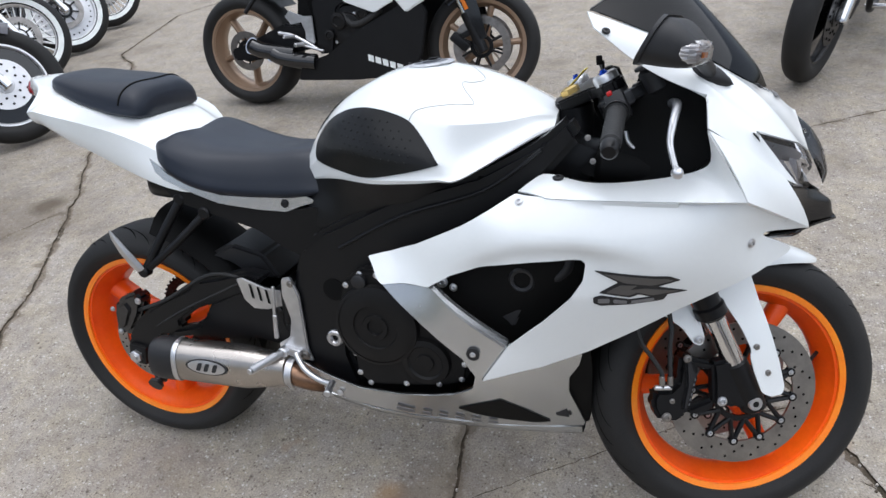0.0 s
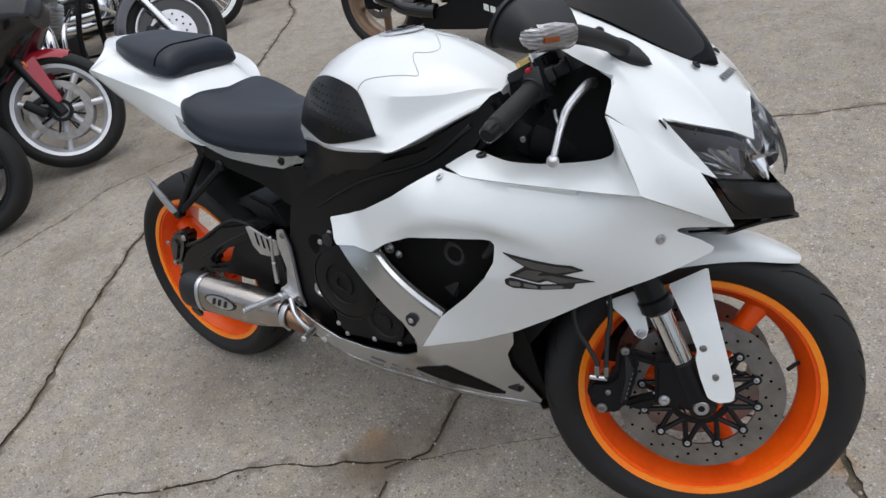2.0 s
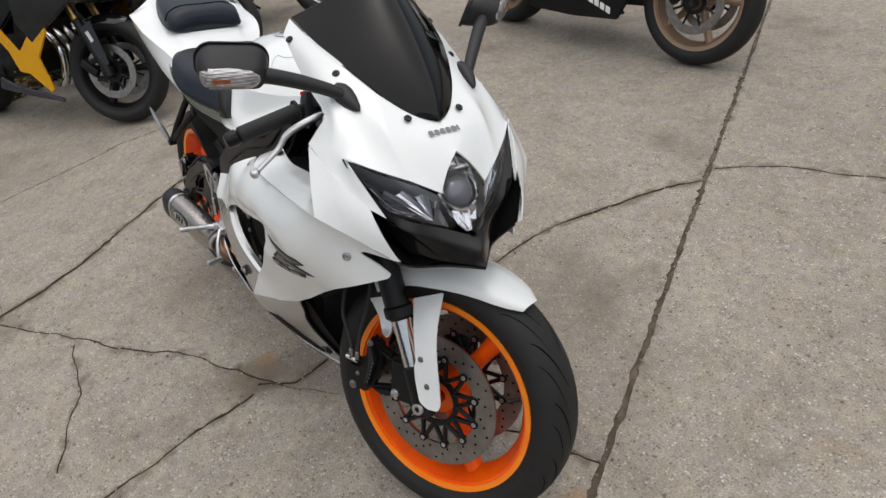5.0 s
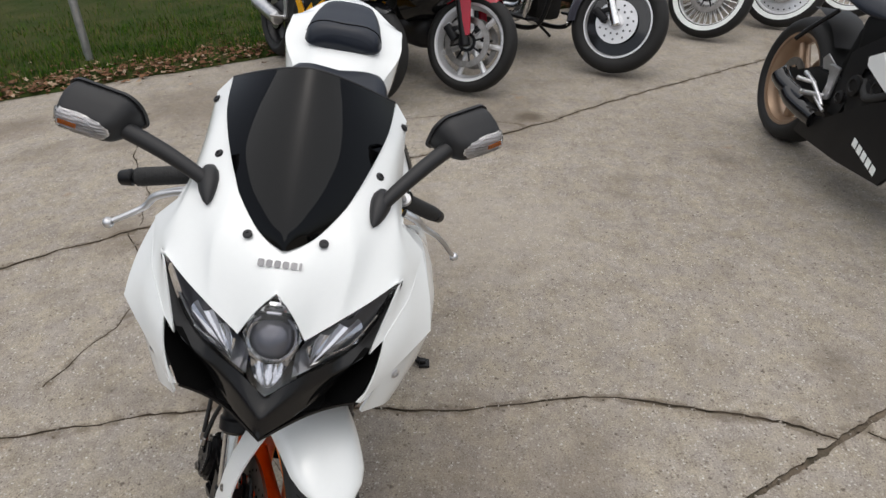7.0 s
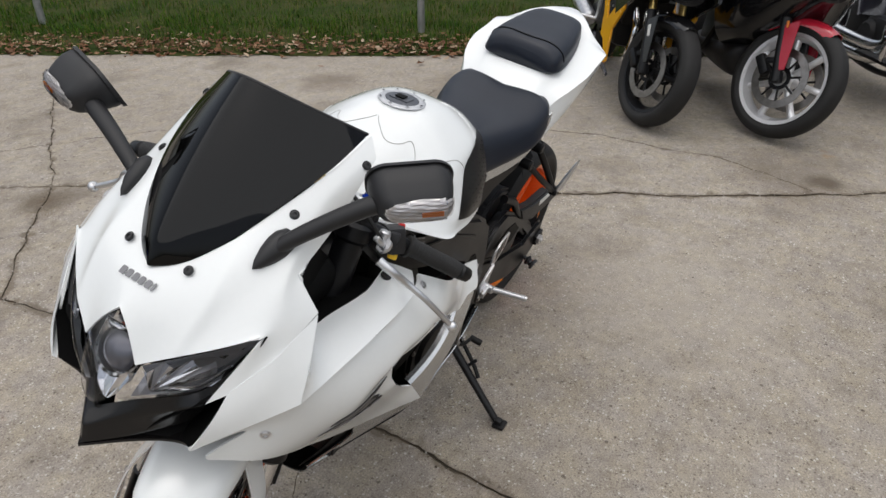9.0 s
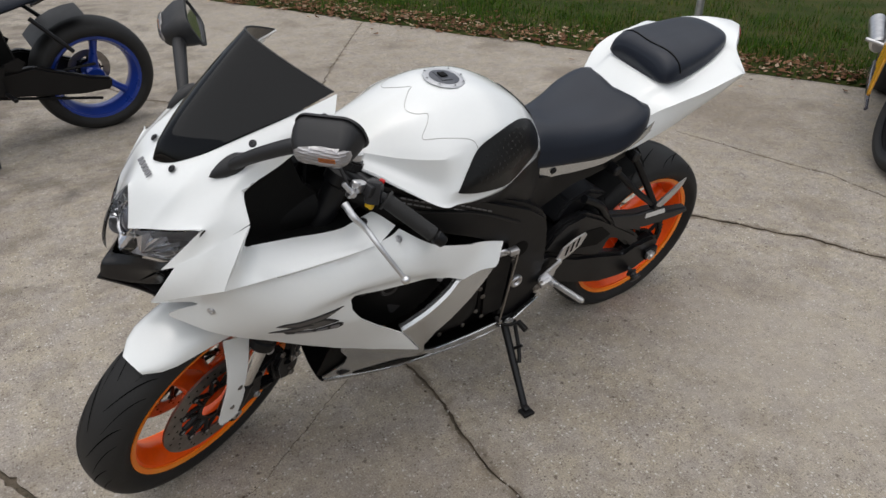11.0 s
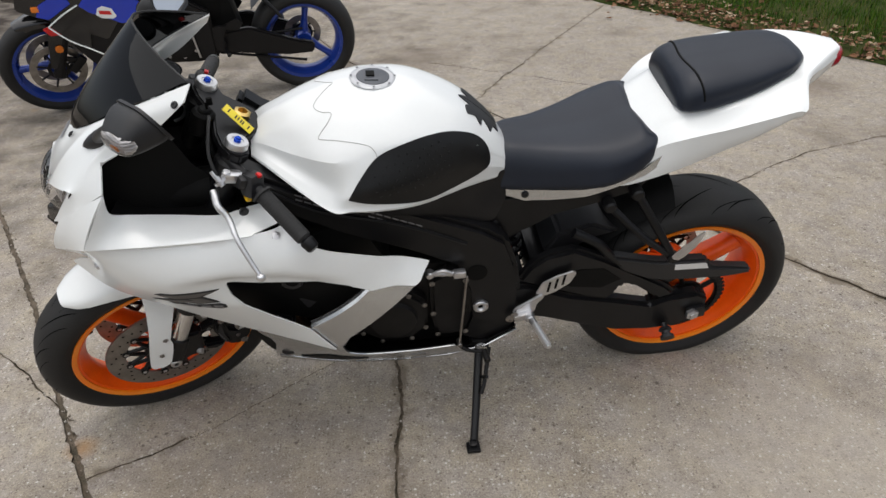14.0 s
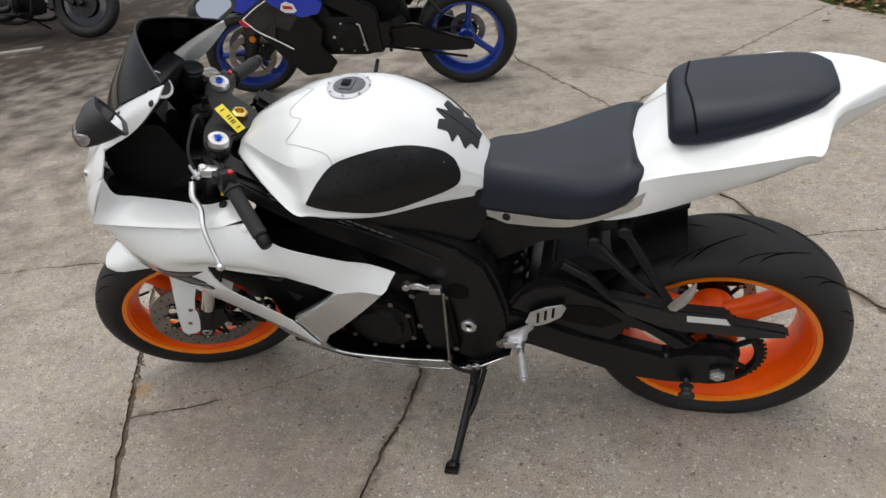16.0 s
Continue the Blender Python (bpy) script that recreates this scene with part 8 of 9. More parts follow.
def forks(root, F, length, r, upper, lower, fender_mat, fender=0.32, arc=(30, 110), half=0.07, guard=True, tube_at=0.3):
    for s in (-1, 1):
        part("fork_tube", moved(rod((0, 0.1 * s, tube_at), (0, 0.1 * s, length), r, sides=16), F), upper, root)
        part("fork_lower", moved(joined(rod((0, 0.1 * s, -0.03), (0, 0.1 * s, tube_at + 0.02), r * 1.25, sides=16), box((0.06, 0.04, 0.06), (0.0, 0.1 * s, 0), bevel=0.01)), F), lower, root)
        part("brake_caliper", moved(joined(box((0.05, 0.045, 0.11), (-0.085, 0.1 * s, 0.07), (0, -25, 0), 0.012), box((0.07, 0.02, 0.03), (-0.04, 0.1 * s, 0.09), bevel=0.006)), F), BLACK, root)
    if fender_mat:
        rows = []
        for k in range(15):
            t = k / 14
            ang = radians(arc[1] + (arc[0] - arc[1]) * t)
            w = half * (1 - 0.35 * max(0, (t - 0.6) / 0.4) ** 2)
            rows.append([Vector(((fender - 0.05 * abs(u) ** 2.5) * math.cos(ang), w * math.sin(u * 1.5708), (fender - 0.05 * abs(u) ** 2.5) * math.sin(ang))) for u in np.linspace(-1, 1, 11)])
        fd = part("front_mudguard", moved(bridge(rows), F), fender_mat, root)
        thicken(fd, 0.004, 0)
        if guard:
            for s in (-1, 1):
                part("fork_guard", moved(slab([(0.0, 0.26), (0.09, 0.27), (0.07, 0.14), (0.05, 0.03), (0.02, 0.03), (0.005, 0.14)], s * 0.118, s * 0.124, 0.002), F), fender_mat, root)


def two_wheels(root, wb, steer, lean, fr, rr, frim, rrim, kind, mat, rake=24.0, white=False, fdisc=0.15, width=(0.12, 0.18)):
    c = math.cos(radians(lean))
    F = fork_frame(Vector((wb, 0, fr / c if lean else fr)), steer, rake)
    far_wheel(root, F @ pose(0, 0, 0, -90), fr, frim, width[0], kind, mat, "front_wheel", fdisc, white)
    far_wheel(root, Matrix.Translation((0, 0, rr)) @ pose(0, 0, 0, -90), rr, rrim, width[1], kind, mat, "rear_wheel", 0.11, white, both=False)
    return F


def sport_body(root, upper, lower, panel, frame_mat=BLACK, tank=None, metal=ALU):
    """Engine, frame, bodywork, seat and rear end of a sport machine."""
    part("airbox", box((0.62, 0.2, 0.26), (0.72, 0, 0.66), (0, -12, 0), 0.05), DARK, root)
    part("shock_linkage", box((0.24, 0.18, 0.34), (0.48, 0, 0.5), (0, 10, 0), 0.04), DARK, root)
    part("crankcase", joined(box((0.36, 0.30, 0.26), (0.74, 0, 0.42), (0, -4, 0), 0.04), box((0.2, 0.28, 0.2), (0.9, 0, 0.56), (0, 24, 0), 0.03)), ENGINE, root)
    for s in (-1, 1):
        part("engine_cover", moved(lathe([(0.09, 0), (0.085, 0.025), (0.05, 0.035), (0.03, 0.03), (0.0002, 0.03)], 32), wheel_turn((0.70, s * 0.15, 0.42), (0, s, 0))), ENGINE, root)
        part("frame_spar", slab([(0.50, 0.58), (0.72, 0.72), (1.03, 0.86), (1.10, 0.84), (0.9, 0.68), (0.65, 0.53), (0.60, 0.3), (0.50, 0.3)], s * 0.11, s * 0.16, 0.012), frame_mat, root)
        part("swingarm", slab([(0.56, 0.44), (0.3, 0.46), (0.05, 0.36), (-0.06, 0.33), (-0.05, 0.27), (0.1, 0.27), (0.56, 0.34)], s * 0.10, s * 0.14, 0.01), frame_mat, root)
        part("lower_fairing", slab(lower, s * 0.185, s * 0.20, 0.006), panel, root)
        part("side_fairing", slab([(0.95, 0.62), (0.98, 0.78), (1.2, 0.86), (1.4, 0.86), (1.45, 0.70), (1.2, 0.58), (1.05, 0.50)], s * 0.195, s * 0.215, 0.008), upper, root)
        part("footrest_bracket", slab([(0.42, 0.50), (0.5, 0.5), (0.5, 0.36), (0.44, 0.34), (0.45, 0.42)], s * 0.16, s * 0.175, 0.004), metal, root)
        part("footpeg", rod((0.45, s * 0.17, 0.36), (0.43, s * 0.27, 0.365), 0.011, sides=12), metal, root)
        part("heel_plate", slab([(0.44, 0.47), (0.36, 0.46), (0.33, 0.5), (0.36, 0.53), (0.44, 0.5)], s * 0.155, s * 0.16, 0.002), metal, root)
        for x, z in ((0.62, 0.36), (0.69, 0.33), (0.77, 0.34), (0.80, 0.42), (0.74, 0.5), (0.64, 0.49)):
            part("engine_bolt", bolt((x, s * 0.152, z), (0, s, 0), 0.007, 0.005), ALU, root)
        part("pillion_hanger", hose([(0.26, s * 0.13, 0.70), (0.17, s * 0.17, 0.6), (0.11, s * 0.19, 0.53)], 0.011), frame_mat, root)
        part("mirror", joined(hose([(1.32, s * 0.13, 0.95), (1.26, s * 0.25, 1.02)], 0.012), box((0.06, 0.14, 0.08), (1.24, s * 0.3, 1.04), (0, 0, s * 15), 0.03)), PLASTIC, root)
    part("fuel_tank", loft([(0.49, [(0, 0.80), (0.05, 0.78), (0.06, 0.74), (0, 0.73)]), (0.6, [(0, 0.93), (0.09, 0.90), (0.14, 0.80), (0, 0.75)]), (0.78, [(0, 0.98), (0.12, 0.94), (0.2, 0.82), (0, 0.76)]), (0.95, [(0, 0.94), (0.11, 0.89), (0.16, 0.83), (0, 0.81)]), (1.05, [(0, 0.89), (0.06, 0.88), (0.08, 0.87), (0, 0.86)])], 5, 5), tank or upper, root)
    part("rider_seat", loft([(0.54, [(0, 0.79), (0.07, 0.76), (0.09, 0.72), (0, 0.71)]), (0.4, [(0, 0.81), (0.1, 0.79), (0.13, 0.73), (0, 0.71)]), (0.2, [(0, 0.86), (0.12, 0.84), (0.15, 0.79), (0, 0.75)])], 5, 5), LEATHER, root)
    part("tail_fairing", loft([(0.24, [(0, 0.83), (0.1, 0.81), (0.13, 0.75), (0, 0.73)]), (0.0, [(0, 0.93), (0.1, 0.91), (0.16, 0.86), (0, 0.80)]), (-0.28, [(0, 0.98), (0.04, 0.97), (0.05, 0.95), (0, 0.93)])], 4, 5), tank or upper, root)
    part("nose_fairing", loft([(1.2, [(0, 1.0), (0.1, 0.97), (0.17, 0.86), (0.14, 0.72), (0, 0.70)]), (1.4, [(0, 0.93), (0.09, 0.9), (0.16, 0.80), (0.12, 0.70), (0, 0.68)]), (1.54, [(0, 0.76), (0.05, 0.75), (0.08, 0.72), (0.05, 0.69), (0, 0.68)])], 5, 5), upper, root)
    part("windscreen", loft([(1.10, [(0, 1.14), (0.08, 1.1), (0.13, 1.04), (0, 1.0)]), (1.25, [(0, 1.07), (0.07, 1.04), (0.11, 0.99), (0, 0.97)]), (1.40, [(0, 0.94), (0.03, 0.935), (0.05, 0.92), (0, 0.91)])], 4, 5), SMOKE, root)
    part("rear_mudguard", bridge([[Vector((0.36 * math.cos(a), 0.09 * u, 0.31 + 0.36 * math.sin(a))) for u in (-1, -0.5, 0, 0.5, 1)] for a in [radians(40 + 10 * k) for k in range(6)]]), PLASTIC, root)
    part("side_stand", hose([(0.56, 0.14, 0.25), (0.6, 0.35, 0.075)], 0.012), BLACK, root)
    part("handlebar", joined(*[rod((1.09, s * 0.1, 0.9), (0.98, s * 0.32, 0.87), 0.015) for s in (-1, 1)]), GRIP, root)


def name_bars(root, x0, z0, dx, dz, count, w, h, y, mat, parent_name="name_bar"):
    for k in range(count):
        x, z = x0 + dx * k, z0 + dz * k
        part(parent_name, slab([(x, z), (x + w, z + dz * w / dx), (x + w, z + h + dz * w / dx), (x, z + h)], y, y + math.copysign(0.0015, y), 0), mat, root, smooth=0)


def black_white_sport():
    root = parked("sport_motorcycle", "black and white sport motorcycle with bronze wheels", (0.285, 2.325), 0, 9, 1.39)
    F = two_wheels(root, 1.39, 8, 9, 0.298, 0.312, 0.225, 0.228, 5, BRONZE)
    forks(root, F, 0.7, 0.021, CHROME, BLACK, GLOSS, 0.312, (40, 105), 0.068, tube_at=0.17)
    for s in (-1, 1):
        part("fork_sleeve", moved(rod((0, 0.1 * s, 0.36), (0, 0.1 * s, 0.68), 0.027, sides=20), F), GOLD, root, "gold fork sleeve")
    low = [(0.38, 0.168), (0.42, 0.26), (0.573, 0.30), (0.80, 0.44), (0.98, 0.52), (1.10, 0.6), (1.16, 0.5), (1.12, 0.30), (1.05, 0.19), (0.736, 0.166), (0.5, 0.166)]
    sport_body(root, WHITE, low, BLACK)
    part("side_panel", slab([(0.70, 0.60), (0.714, 0.566), (0.877, 0.507), (0.99, 0.56), (0.97, 0.60), (0.86, 0.57), (0.78, 0.64)], -0.203, -0.214, 0.004), WHITE, root, "white side panel")
    name_bars(root, 0.815, 0.268, 0.04, -0.012, 5, 0.03, 0.032, -0.2015, WALL)
    part("radiator_hose", hose([(0.9, -0.17, 0.52), (0.82, -0.19, 0.47), (0.74, -0.18, 0.45), (0.68, -0.17, 0.5)], 0.018), GRIP, root)
    for x, z, r in ((0.66, 0.47, 0.045), (0.80, 0.50, 0.035), (0.60, 0.40, 0.03)):
        part("engine_cap", moved(joined(lathe([(r, 0), (r * 0.95, 0.012), (r * 0.6, 0.016), (r * 0.5, 0.01), (0.0002, 0.01)], 24)), wheel_turn((x, -0.185, z), (0, -1, 0))), ENGINE, root)
    part("footrest_arm", joined(hose([(0.30, -0.19, 0.42), (0.40, -0.2, 0.40), (0.52, -0.2, 0.335)], 0.012, 6, 10, 0.008), rod((0.40, -0.19, 0.40), (0.37, -0.27, 0.41), 0.01)), ALU, root, "bare alloy footrest arm")
    part("brake_pedal", hose([(0.42, -0.2, 0.36), (0.5, -0.21, 0.34), (0.57, -0.22, 0.325)], 0.007), ALU, root)
    for x, z in ((0.133, 0.361), (0.256, 0.317)):
        p, cut = Vector((x, -0.215, z)), Vector((-0.25, -0.85, 0.45)).normalized()
        can = part("exhaust_can", joined(hose([p - cut * 0.004, p + Vector((0.05, 0.006, -0.024)), p + Vector((0.13, 0.015, -0.04)), p + Vector((0.24, 0.03, -0.055))], 0.043, 6, 22)), GLOSS, root, "short black exhaust can")
        oval = wheel_turn(p, cut) @ Matrix.Diagonal((1.0, 1.0, 1, 1))
        part("exhaust_mouth", moved(ring_loop([(0.038, -0.004), (0.046, -0.004), (0.046, 0.006), (0.038, 0.006)], 28), oval), CHROME, can, "bright-rimmed mouth")
        part("exhaust_hole", moved(lathe([(0.039, 0.003), (0.034, 0.001), (0.0002, 0.0008)], 20), oval), DARK, can)
    part("turn_signal", box((0.05, 0.03, 0.03), (1.33, -0.22, 0.66), bevel=0.012), AMBER, root, "amber turn signal")
    part("reflector", moved(box((0.02, 0.006, 0.09), (0.02, -0.135, 0.24), (0, 0, 0), 0.003), F), AMBER, root, "amber fork reflector")


def blue_black_sport():
    root = parked("sport_motorcycle", "blue and black sport motorcycle with blue wheels", (2.60, -2.62), 6, 10, 1.42)
    F = two_wheels(root, 1.42, 18, 10, 0.298, 0.312, 0.225, 0.228, 3, BLUEW)
    forks(root, F, 0.7, 0.021, CHROME, BLACK, GLOSS, 0.312, (40, 105), 0.068)
    low = [(0.80, 0.28), (0.88, 0.40), (0.84, 0.5), (0.95, 0.64), (1.2, 0.66), (1.25, 0.5), (1.12, 0.30), (1.02, 0.2), (0.86, 0.21)]
    sport_body(root, GLOSS, low, BLACK, tank=GLOSS, metal=BLACK)
    part("nose_flash", slab([(1.17, 0.715), (1.30, 0.64), (1.36, 0.66), (1.33, 0.72), (1.2, 0.79)], 0.213, 0.2185, 0.004), BLUEP, root, "blue flash on the nose")
    part("side_panel", slab([(1.10, 0.66), (1.142, 0.70), (1.05, 0.80), (0.90, 0.76), (0.80, 0.66), (0.84, 0.60), (0.95, 0.585)], 0.205, 0.2175, 0.004), BLUEP, root, "blue side panel")
    for run in ([(1.317, 0.219, 0.603), (1.23, 0.219, 0.66), (1.142, 0.219, 0.705)], [(1.317, 0.219, 0.60), (1.24, 0.219, 0.52), (1.146, 0.219, 0.46), (1.049, 0.219, 0.394)]):
        part("white_stripe", hose(run, 0.004), WALL, root)
    part("nose_panel", slab([(1.10, 0.65), (1.146, 0.46), (1.24, 0.525), (1.312, 0.60), (1.14, 0.70)], 0.203, 0.2165, 0.004), GLOSS, root)
    part("red_panel", slab([(1.32, 0.60), (1.36, 0.585), (1.33, 0.545), (1.26, 0.55)], 0.19, 0.2, 0.002), REDP, root, "small red panel")
    part("emblem", slab([(0.965, 0.63), (0.985, 0.618), (1.04, 0.625), (1.065, 0.645), (1.05, 0.68), (1.02, 0.69), (0.98, 0.672)], 0.2178, 0.2188, 0), WALL, root, smooth=0)
    part("emblem_mark", slab([(0.985, 0.64), (1.045, 0.648), (1.045, 0.668), (0.99, 0.66)], 0.2189, 0.2196, 0), REDP, root, smooth=0)
    part("reflector", moved(joined(lathe([(0.022, 0), (0.02, 0.006), (0.0002, 0.008)], 20)), F @ wheel_turn((0.02, 0.13, 0.16), (0, 1, 0))), AMBER, root, "amber fork reflector")
    part("exhaust_can", rod((0.1, -0.2, 0.34), (0.4, -0.17, 0.32), 0.055), BLACK, root)
    part("turn_signal", box((0.04, 0.03, 0.03), (1.35, 0.21, 0.7), bevel=0.01), AMBER, root)
    part("drive_chain", joined(rod((0.0, 0.1, 0.41), (0.58, 0.1, 0.38), 0.008, sides=8), rod((0.0, 0.1, 0.21), (0.58, 0.1, 0.33), 0.008, sides=8)), ENGINE, root)
    part("gear_rod", rod((0.62, 0.175, 0.5), (0.6, 0.18, 0.33), 0.006), ALU, root)


def yellow_black_sport():
    root = parked("sport_motorcycle", "yellow and black sport motorcycle with black wheels", (-1.93, 0.06), 30, 9, 1.42)
    F = two_wheels(root, 1.42, 18, 9, 0.298, 0.312, 0.225, 0.228, 3, BLACK)
    forks(root, F, 0.7, 0.021, GOLD, BLACK, GLOSS, 0.312, (40, 105), 0.068, guard=True)
    low = [(0.56, 0.235), (0.70, 0.21), (1.12, 0.16), (1.14, 0.185), (0.72, 0.26), (0.6, 0.31)]
    sport_body(root, GLOSS, low, GREYB)
    for s in (-1, 1):
        part("side_fairing", slab([(0.68, 0.60), (0.76, 0.63), (0.90, 0.46), (1.12, 0.62), (1.22, 0.68), (1.20, 0.56), (1.06, 0.42), (1.10, 0.24), (1.06, 0.22), (0.92, 0.33), (0.84, 0.34), (0.80, 0.46)], s * 0.202, s * 0.214, 0.006), YELB, root, "yellow side fairing")
        part("tail_panel", slab([(0.2, 0.78), (-0.1, 0.9), (-0.2, 0.94), (0.0, 0.83)], s * 0.165, s * 0.175, 0.004), YELB, root)
    part("headlight", loft([(1.50, [(0, 0.80), (0.05, 0.79), (0.08, 0.76), (0.05, 0.72), (0, 0.71)]), (1.56, [(0, 0.77), (0.03, 0.765), (0.05, 0.75), (0.03, 0.73), (0, 0.72)])], 4, 4), GLASS, root, "clear headlight")
    part("header_pipe", joined(*[hose([(0.99, 0.1 - 0.06 * k, 0.55), (1.08, 0.1 - 0.06 * k, 0.42), (1.0, 0.08 - 0.05 * k, 0.24), (0.8, 0.03, 0.2)], 0.02) for k in range(4)]), CHROME, root, "chrome exhaust header")
    part("exhaust_can", rod((0.0, -0.21, 0.40), (0.36, -0.18, 0.33), 0.05), ALU, root)
    part("fork_sticker", moved(box((0.02, 0.002, 0.06), (0.035, -0.126, 0.2), bevel=0), F), PAPER, root)


def red_tourer():
    root = parked("touring_motorcycle", "red and black touring motorcycle with silver wheels", (-2.08, 0.70), 30, 9, 1.5)
    F = two_wheels(root, 1.5, 30, 9, 0.305, 0.31, 0.235, 0.23, 7, SILVERW, fdisc=0.155)
    forks(root, F, 0.72, 0.022, CHROME, BLACK, REDB, 0.32, (42, 112), 0.075)
    part("reflector", moved(box((0.012, 0.008, 0.035), (0.03, -0.13, 0.26), bevel=0.003), F), AMBER, root)
    part("crankcase", joined(box((0.42, 0.34, 0.3), (0.78, 0, 0.42), bevel=0.05), box((0.24, 0.42, 0.16), (0.85, 0, 0.55), bevel=0.05)), ENGINE, root)
    part("fairing", loft([(1.0, [(0, 0.98), (0.15, 0.95), (0.30, 0.80), (0.30, 0.55), (0.2, 0.36), (0, 0.34)]), (1.25, [(0, 1.05), (0.15, 1.0), (0.30, 0.86), (0.29, 0.62), (0.18, 0.46), (0, 0.44)]), (1.5, [(0, 0.98), (0.1, 0.95), (0.19, 0.85), (0.17, 0.72), (0.08, 0.66), (0, 0.65)]), (1.6, [(0, 0.86), (0.05, 0.85), (0.09, 0.8), (0.07, 0.75), (0.04, 0.73), (0, 0.725)])], 5, 5), GLOSS, root, "black full fairing")
    for s in (-1, 1):
        part("side_panel", slab([(1.05, 0.72), (1.12, 0.90), (1.3, 0.92), (1.38, 0.82), (1.2, 0.76)], s * 0.27, s * 0.30, 0.01), REDB, root, "red side panel")
        part("frame_tube", hose([(1.08, s * 0.1, 0.8), (0.9, s * 0.18, 0.5), (0.75, s * 0.2, 0.25), (0.5, s * 0.18, 0.25)], 0.018), BLACK, root)
        part("pannier", box((0.5, 0.22, 0.34), (0.0, s * 0.3, 0.62), bevel=0.06), GLOSS, root)
    part("fuel_tank", loft([(0.55, [(0, 0.86), (0.1, 0.83), (0.14, 0.76), (0, 0.74)]), (0.8, [(0, 1.0), (0.14, 0.95), (0.2, 0.82), (0, 0.76)]), (1.05, [(0, 0.96), (0.1, 0.93), (0.14, 0.86), (0, 0.84)])], 5, 5), REDB, root)
    part("rider_seat", loft([(0.6, [(0, 0.82), (0.1, 0.8), (0.12, 0.74), (0, 0.72)]), (0.3, [(0, 0.80), (0.15, 0.78), (0.18, 0.72), (0, 0.7)]), (-0.1, [(0, 0.9), (0.14, 0.88), (0.16, 0.8), (0, 0.76)])], 5, 5), LEATHER, root)
    part("belly_pan", loft([(0.5, [(0, 0.34), (0.12, 0.33), (0.16, 0.28), (0.1, 0.2), (0, 0.19)]), (1.05, [(0, 0.40), (0.15, 0.38), (0.2, 0.3), (0.12, 0.2), (0, 0.19)]), (1.16, [(0, 0.42), (0.1, 0.4), (0.14, 0.34), (0.08, 0.27), (0, 0.26)])], 4, 4), PLASTIC, root)
    part("exhaust_can", rod((-0.15, -0.24, 0.32), (0.5, -0.2, 0.28), 0.055), CHROME, root)
    part("side_stand", hose([(0.56, 0.14, 0.25), (0.6, 0.35, 0.075)], 0.012), BLACK, root)


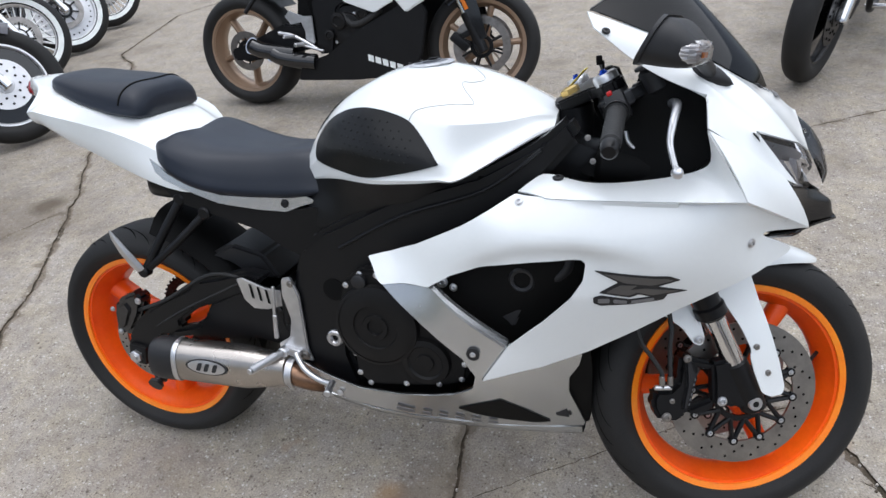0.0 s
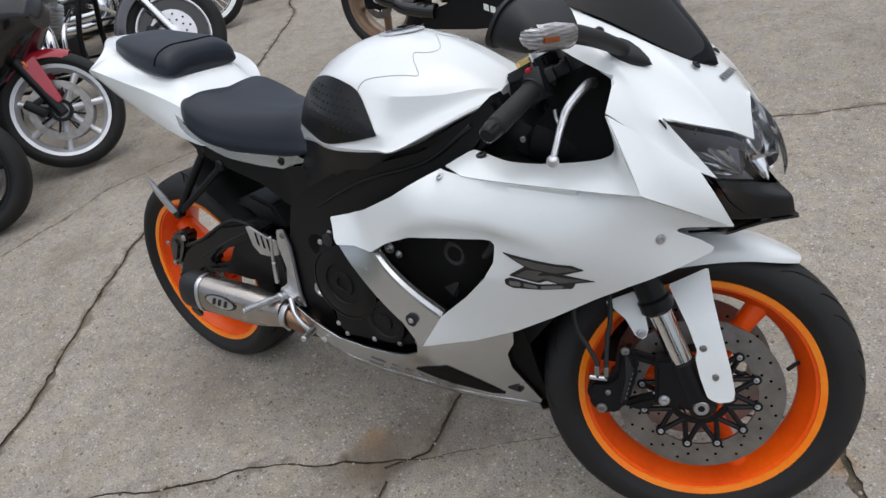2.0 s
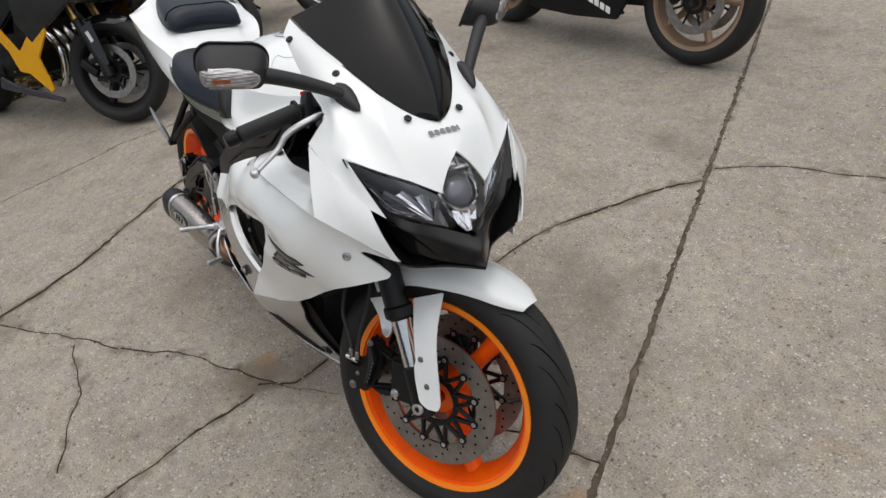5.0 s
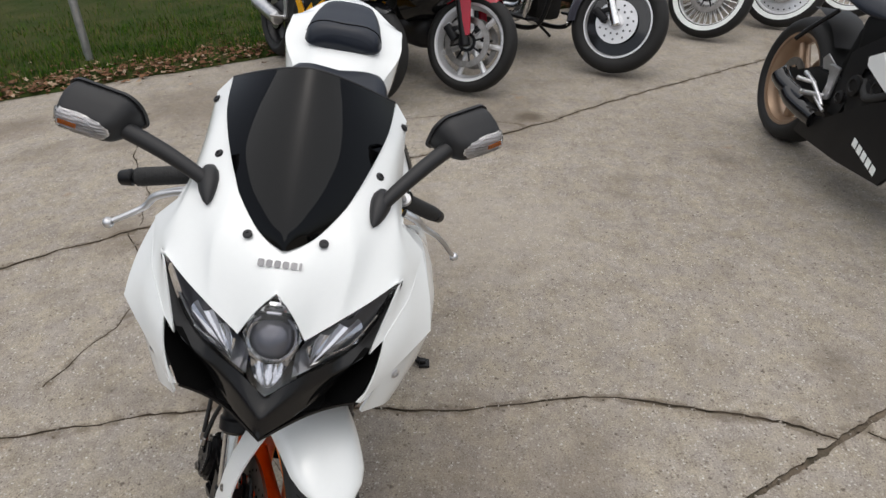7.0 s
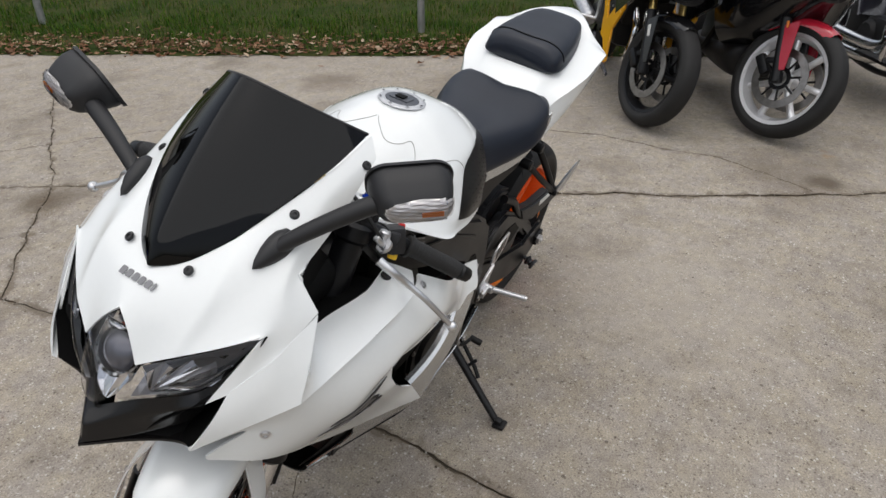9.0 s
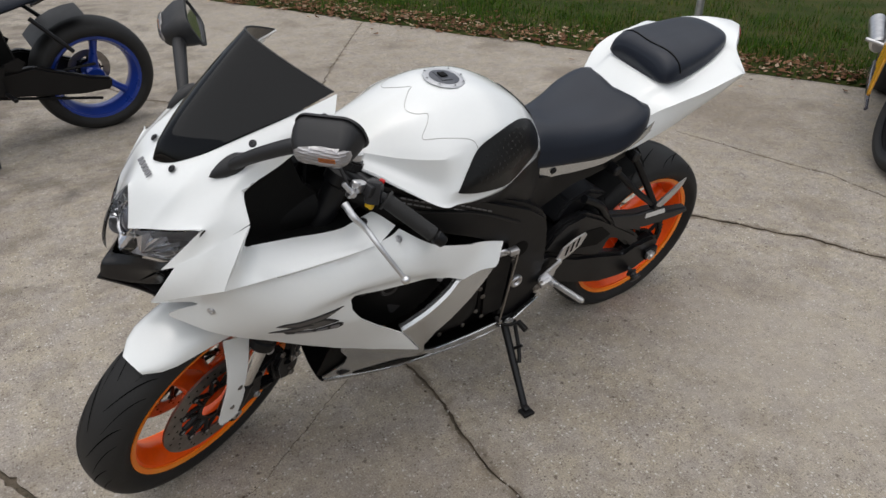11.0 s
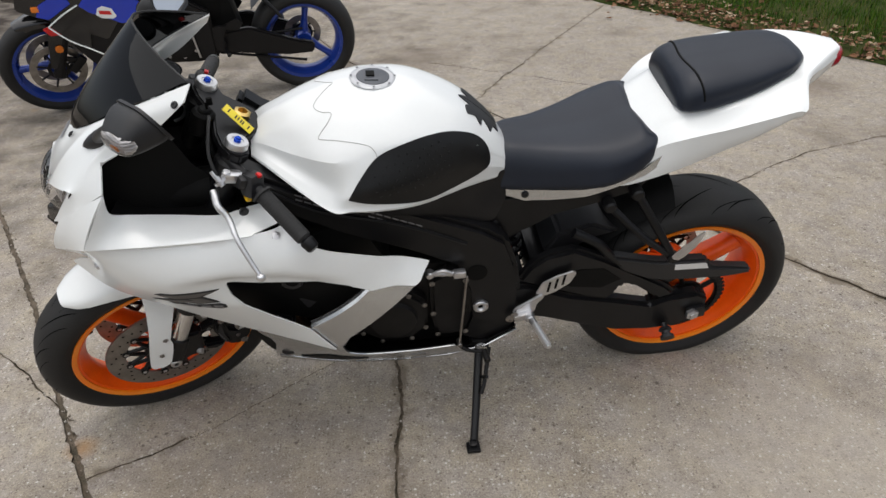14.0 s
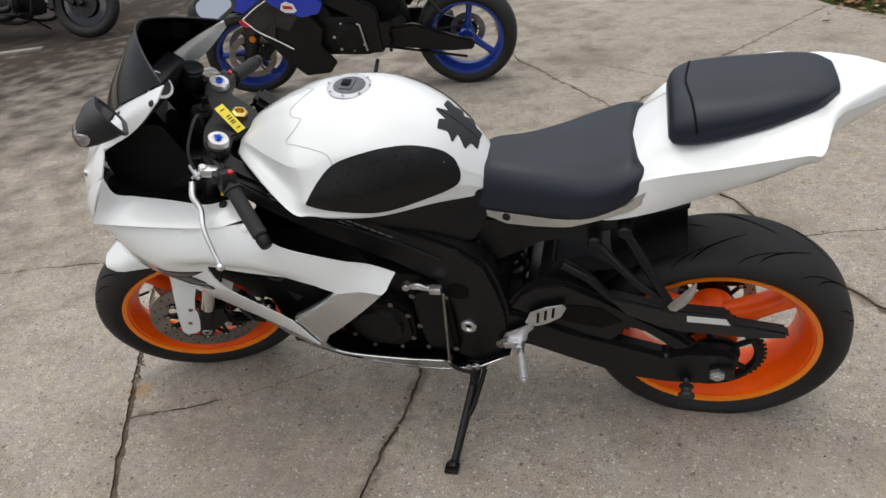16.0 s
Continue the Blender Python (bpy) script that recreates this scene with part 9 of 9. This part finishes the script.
def cruiser(name, label, front, heading, steer, kind, mat, body, white, wall_disc=0.14, fr=0.325, frim=0.235, lean=8, chrome_fender=False, metal=CHROME):
    wb = 1.65
    root = parked(name, label, front, heading, lean, wb)
    F = two_wheels(root, wb, steer, lean, fr, 0.325, frim, 0.225, kind, mat, 30, white, wall_disc, (0.125, 0.17))
    forks(root, F, 0.85, 0.024, metal, metal, None, tube_at=0.34)
    rows = []
    for k in range(19):
        ang = radians(160 - 122 * k / 18)
        rows.append([Vector(((fr + 0.03 - 0.075 * abs(u) ** 3) * math.cos(ang), 0.085 * math.sin(u * 1.5708), (fr + 0.03 - 0.075 * abs(u) ** 3) * math.sin(ang))) for u in np.linspace(-1, 1, 11)])
    thicken(part("front_mudguard", moved(bridge(rows), F), body, root), 0.004, 0)
    if chrome_fender:
        part("mudguard_trim", moved(hose([((fr + 0.035) * math.cos(radians(a)), 0, (fr + 0.035) * math.sin(radians(a))) for a in range(38, 100, 12)], 0.012), F), metal, root)
    for s in (-1, 1):
        part("turn_signal", moved(joined(rod((0.03, 0.1 * s, 0.5), (0.05, 0.2 * s, 0.5), 0.008), box((0.05, 0.06, 0.05), (0.055, 0.2 * s, 0.5), bevel=0.018)), F), AMBER, root, "amber turn signal")
        part("frame_tube", joined(hose([(1.22, s * 0.06, 0.8), (1.12, s * 0.13, 0.5), (1.0, s * 0.16, 0.2), (0.5, s * 0.16, 0.2), (0.2, s * 0.14, 0.35)], 0.018)), BLACK, root)
        part("crash_bar", hose([(1.1, s * 0.1, 0.6), (1.14, s * 0.34, 0.5), (1.1, s * 0.36, 0.3), (1.02, s * 0.14, 0.22)], 0.014), metal, root)
        part("footboard", box((0.3, 0.1, 0.02), (0.98, s * 0.3, 0.27), bevel=0.008), BLACK, root)
        for k in range(2):
            base = Vector((0.72 + 0.08 * k, 0, 0.42))
            if s > 0:
                way = Vector((-0.42 + 0.84 * k, 0, 1)).normalized()
                barrel = part("cylinder", joined(rod(base, base + way * 0.3, 0.06), rod(base + way * 0.29, base + way * 0.36, 0.085)), ALU if metal is CHROME else BLACK, root, "finned engine cylinder")
                for j in range(10):
                    part("fin", moved(lathe([(0.05, -0.003), (0.095, -0.003), (0.095, 0.003), (0.05, 0.003)], 24), wheel_turn(base + way * (0.06 + 0.022 * j), way)), ALU if metal is CHROME else BLACK, barrel)
    part("crankcase", joined(box((0.5, 0.26, 0.22), (0.72, 0, 0.34), bevel=0.06), rod((0.8, -0.16, 0.34), (0.8, 0.16, 0.34), 0.11), rod((0.55, -0.15, 0.33), (0.55, 0.15, 0.33), 0.09)), metal if chrome_fender else ENGINE, root)
    part("headlight", moved(joined(lathe([(0.0002, -0.1), (0.05, -0.09), (0.085, -0.03), (0.09, 0.02), (0.085, 0.03), (0.0002, 0.04)], 32)), F @ wheel_turn((0.1, 0, 0.66), (0.9, 0, -0.4))), metal, root)
    part("handlebar", moved(hose([(-0.28, 0.42, 0.88), (-0.14, 0.36, 0.95), (0.0, 0.14, 0.92), (0.0, -0.14, 0.92), (-0.14, -0.36, 0.95), (-0.28, -0.42, 0.88)], 0.013), F), metal, root)
    part("fuel_tank", loft([(0.68, [(0, 0.76), (0.08, 0.75), (0.12, 0.68), (0, 0.64)]), (0.9, [(0, 0.86), (0.13, 0.82), (0.17, 0.72), (0, 0.66)]), (1.15, [(0, 0.9), (0.11, 0.87), (0.14, 0.78), (0, 0.74)]), (1.26, [(0, 0.86), (0.05, 0.85), (0.07, 0.8), (0, 0.78)])], 5, 5), body, root)
    part("rider_seat", loft([(0.7, [(0, 0.72), (0.09, 0.71), (0.13, 0.66), (0, 0.62)]), (0.4, [(0, 0.69), (0.16, 0.68), (0.19, 0.62), (0, 0.58)]), (0.05, [(0, 0.80), (0.12, 0.79), (0.15, 0.72), (0, 0.66)])], 5, 5), LEATHER, root)
    part("rear_mudguard", bridge([[Vector((0.36 * math.cos(a), 0.1 * math.sin(u * 1.57), 0.325 + (0.36 - 0.06 * abs(u) ** 3) * math.sin(a))) for u in np.linspace(-1, 1, 9)] for a in [radians(15 + 12 * k) for k in range(14)]]), body, root)
    part("exhaust_pipe", joined(*[hose([(0.86 - 0.1 * k, -0.1, 0.6), (0.95 - 0.1 * k, -0.2, 0.45), (0.8, -0.22, 0.24 + 0.07 * k), (-0.2, -0.22, 0.26 + 0.07 * k)], 0.028, taper=0.042) for k in (0, 1)]), metal, root)
    part("side_stand", hose([(0.6, 0.14, 0.22), (0.66, 0.34, 0.06)], 0.012), BLACK, root)
    return root


def parked_row():
    black_white_sport()
    blue_black_sport()
    yellow_black_sport()
    red_tourer()
    cruiser("cruiser_motorcycle", "dark grey cruiser with a cast front wheel and chrome fork", (-2.37, 1.72), 32, 28, "disc", SILVERW, GREYB, False)
    cruiser("cruiser_motorcycle", "black cruiser with wire wheels and whitewall tyres", (-3.2, 2.66), 28, 24, "wire", CHROME, GREYB, True)
    cruiser("cruiser_motorcycle", "black cruiser with a solid wheel and whitewall tyres", (-3.46, 3.38), 28, 24, "disc", SILVERW, GLOSS, True)
    cruiser("cruiser_motorcycle", "dark cruiser with wire wheels and whitewall tyres", (-3.7, 4.1), 28, 24, "wire", CHROME, GREYB, True)
    cruiser("cruiser_motorcycle", "black cruiser with chrome mudguard trim and amber lights", (1.85, 2.64), -108, -8, "disc", BLACK, GLOSS, False, chrome_fender=True)
    cruiser("cruiser_motorcycle", "black touring cruiser standing in shade", (3.2, 3.1), -100, -5, "disc", BLACK, GLOSS, False)
    cruiser("cruiser_motorcycle", "black motorcycle parked beyond the blue one", (5.42, -4.45), 172, 25, "disc", BLACK, BLACK, False, metal=BLACK)
    cruiser("cruiser_motorcycle", "black motorcycle at the dark end of the row", (6.1, -5.35), 172, 10, "disc", BLACK, BLACK, False, metal=BLACK)


parked_row()


def loose_board():
    board = thing("wooden_board", pose(5.98, -3.98, 0.002, 0, 0, 18), "weathered pale wooden board on the concrete", "board")
    part("plank", box((0.55, 0.09, 0.03), (0, 0, 0.015), bevel=0.005), material("weathered_board", (0.25, 0.235, 0.2), 0.8, vary=0.3, coarse=9, fine=90, bump=0.4), board)


loose_board()
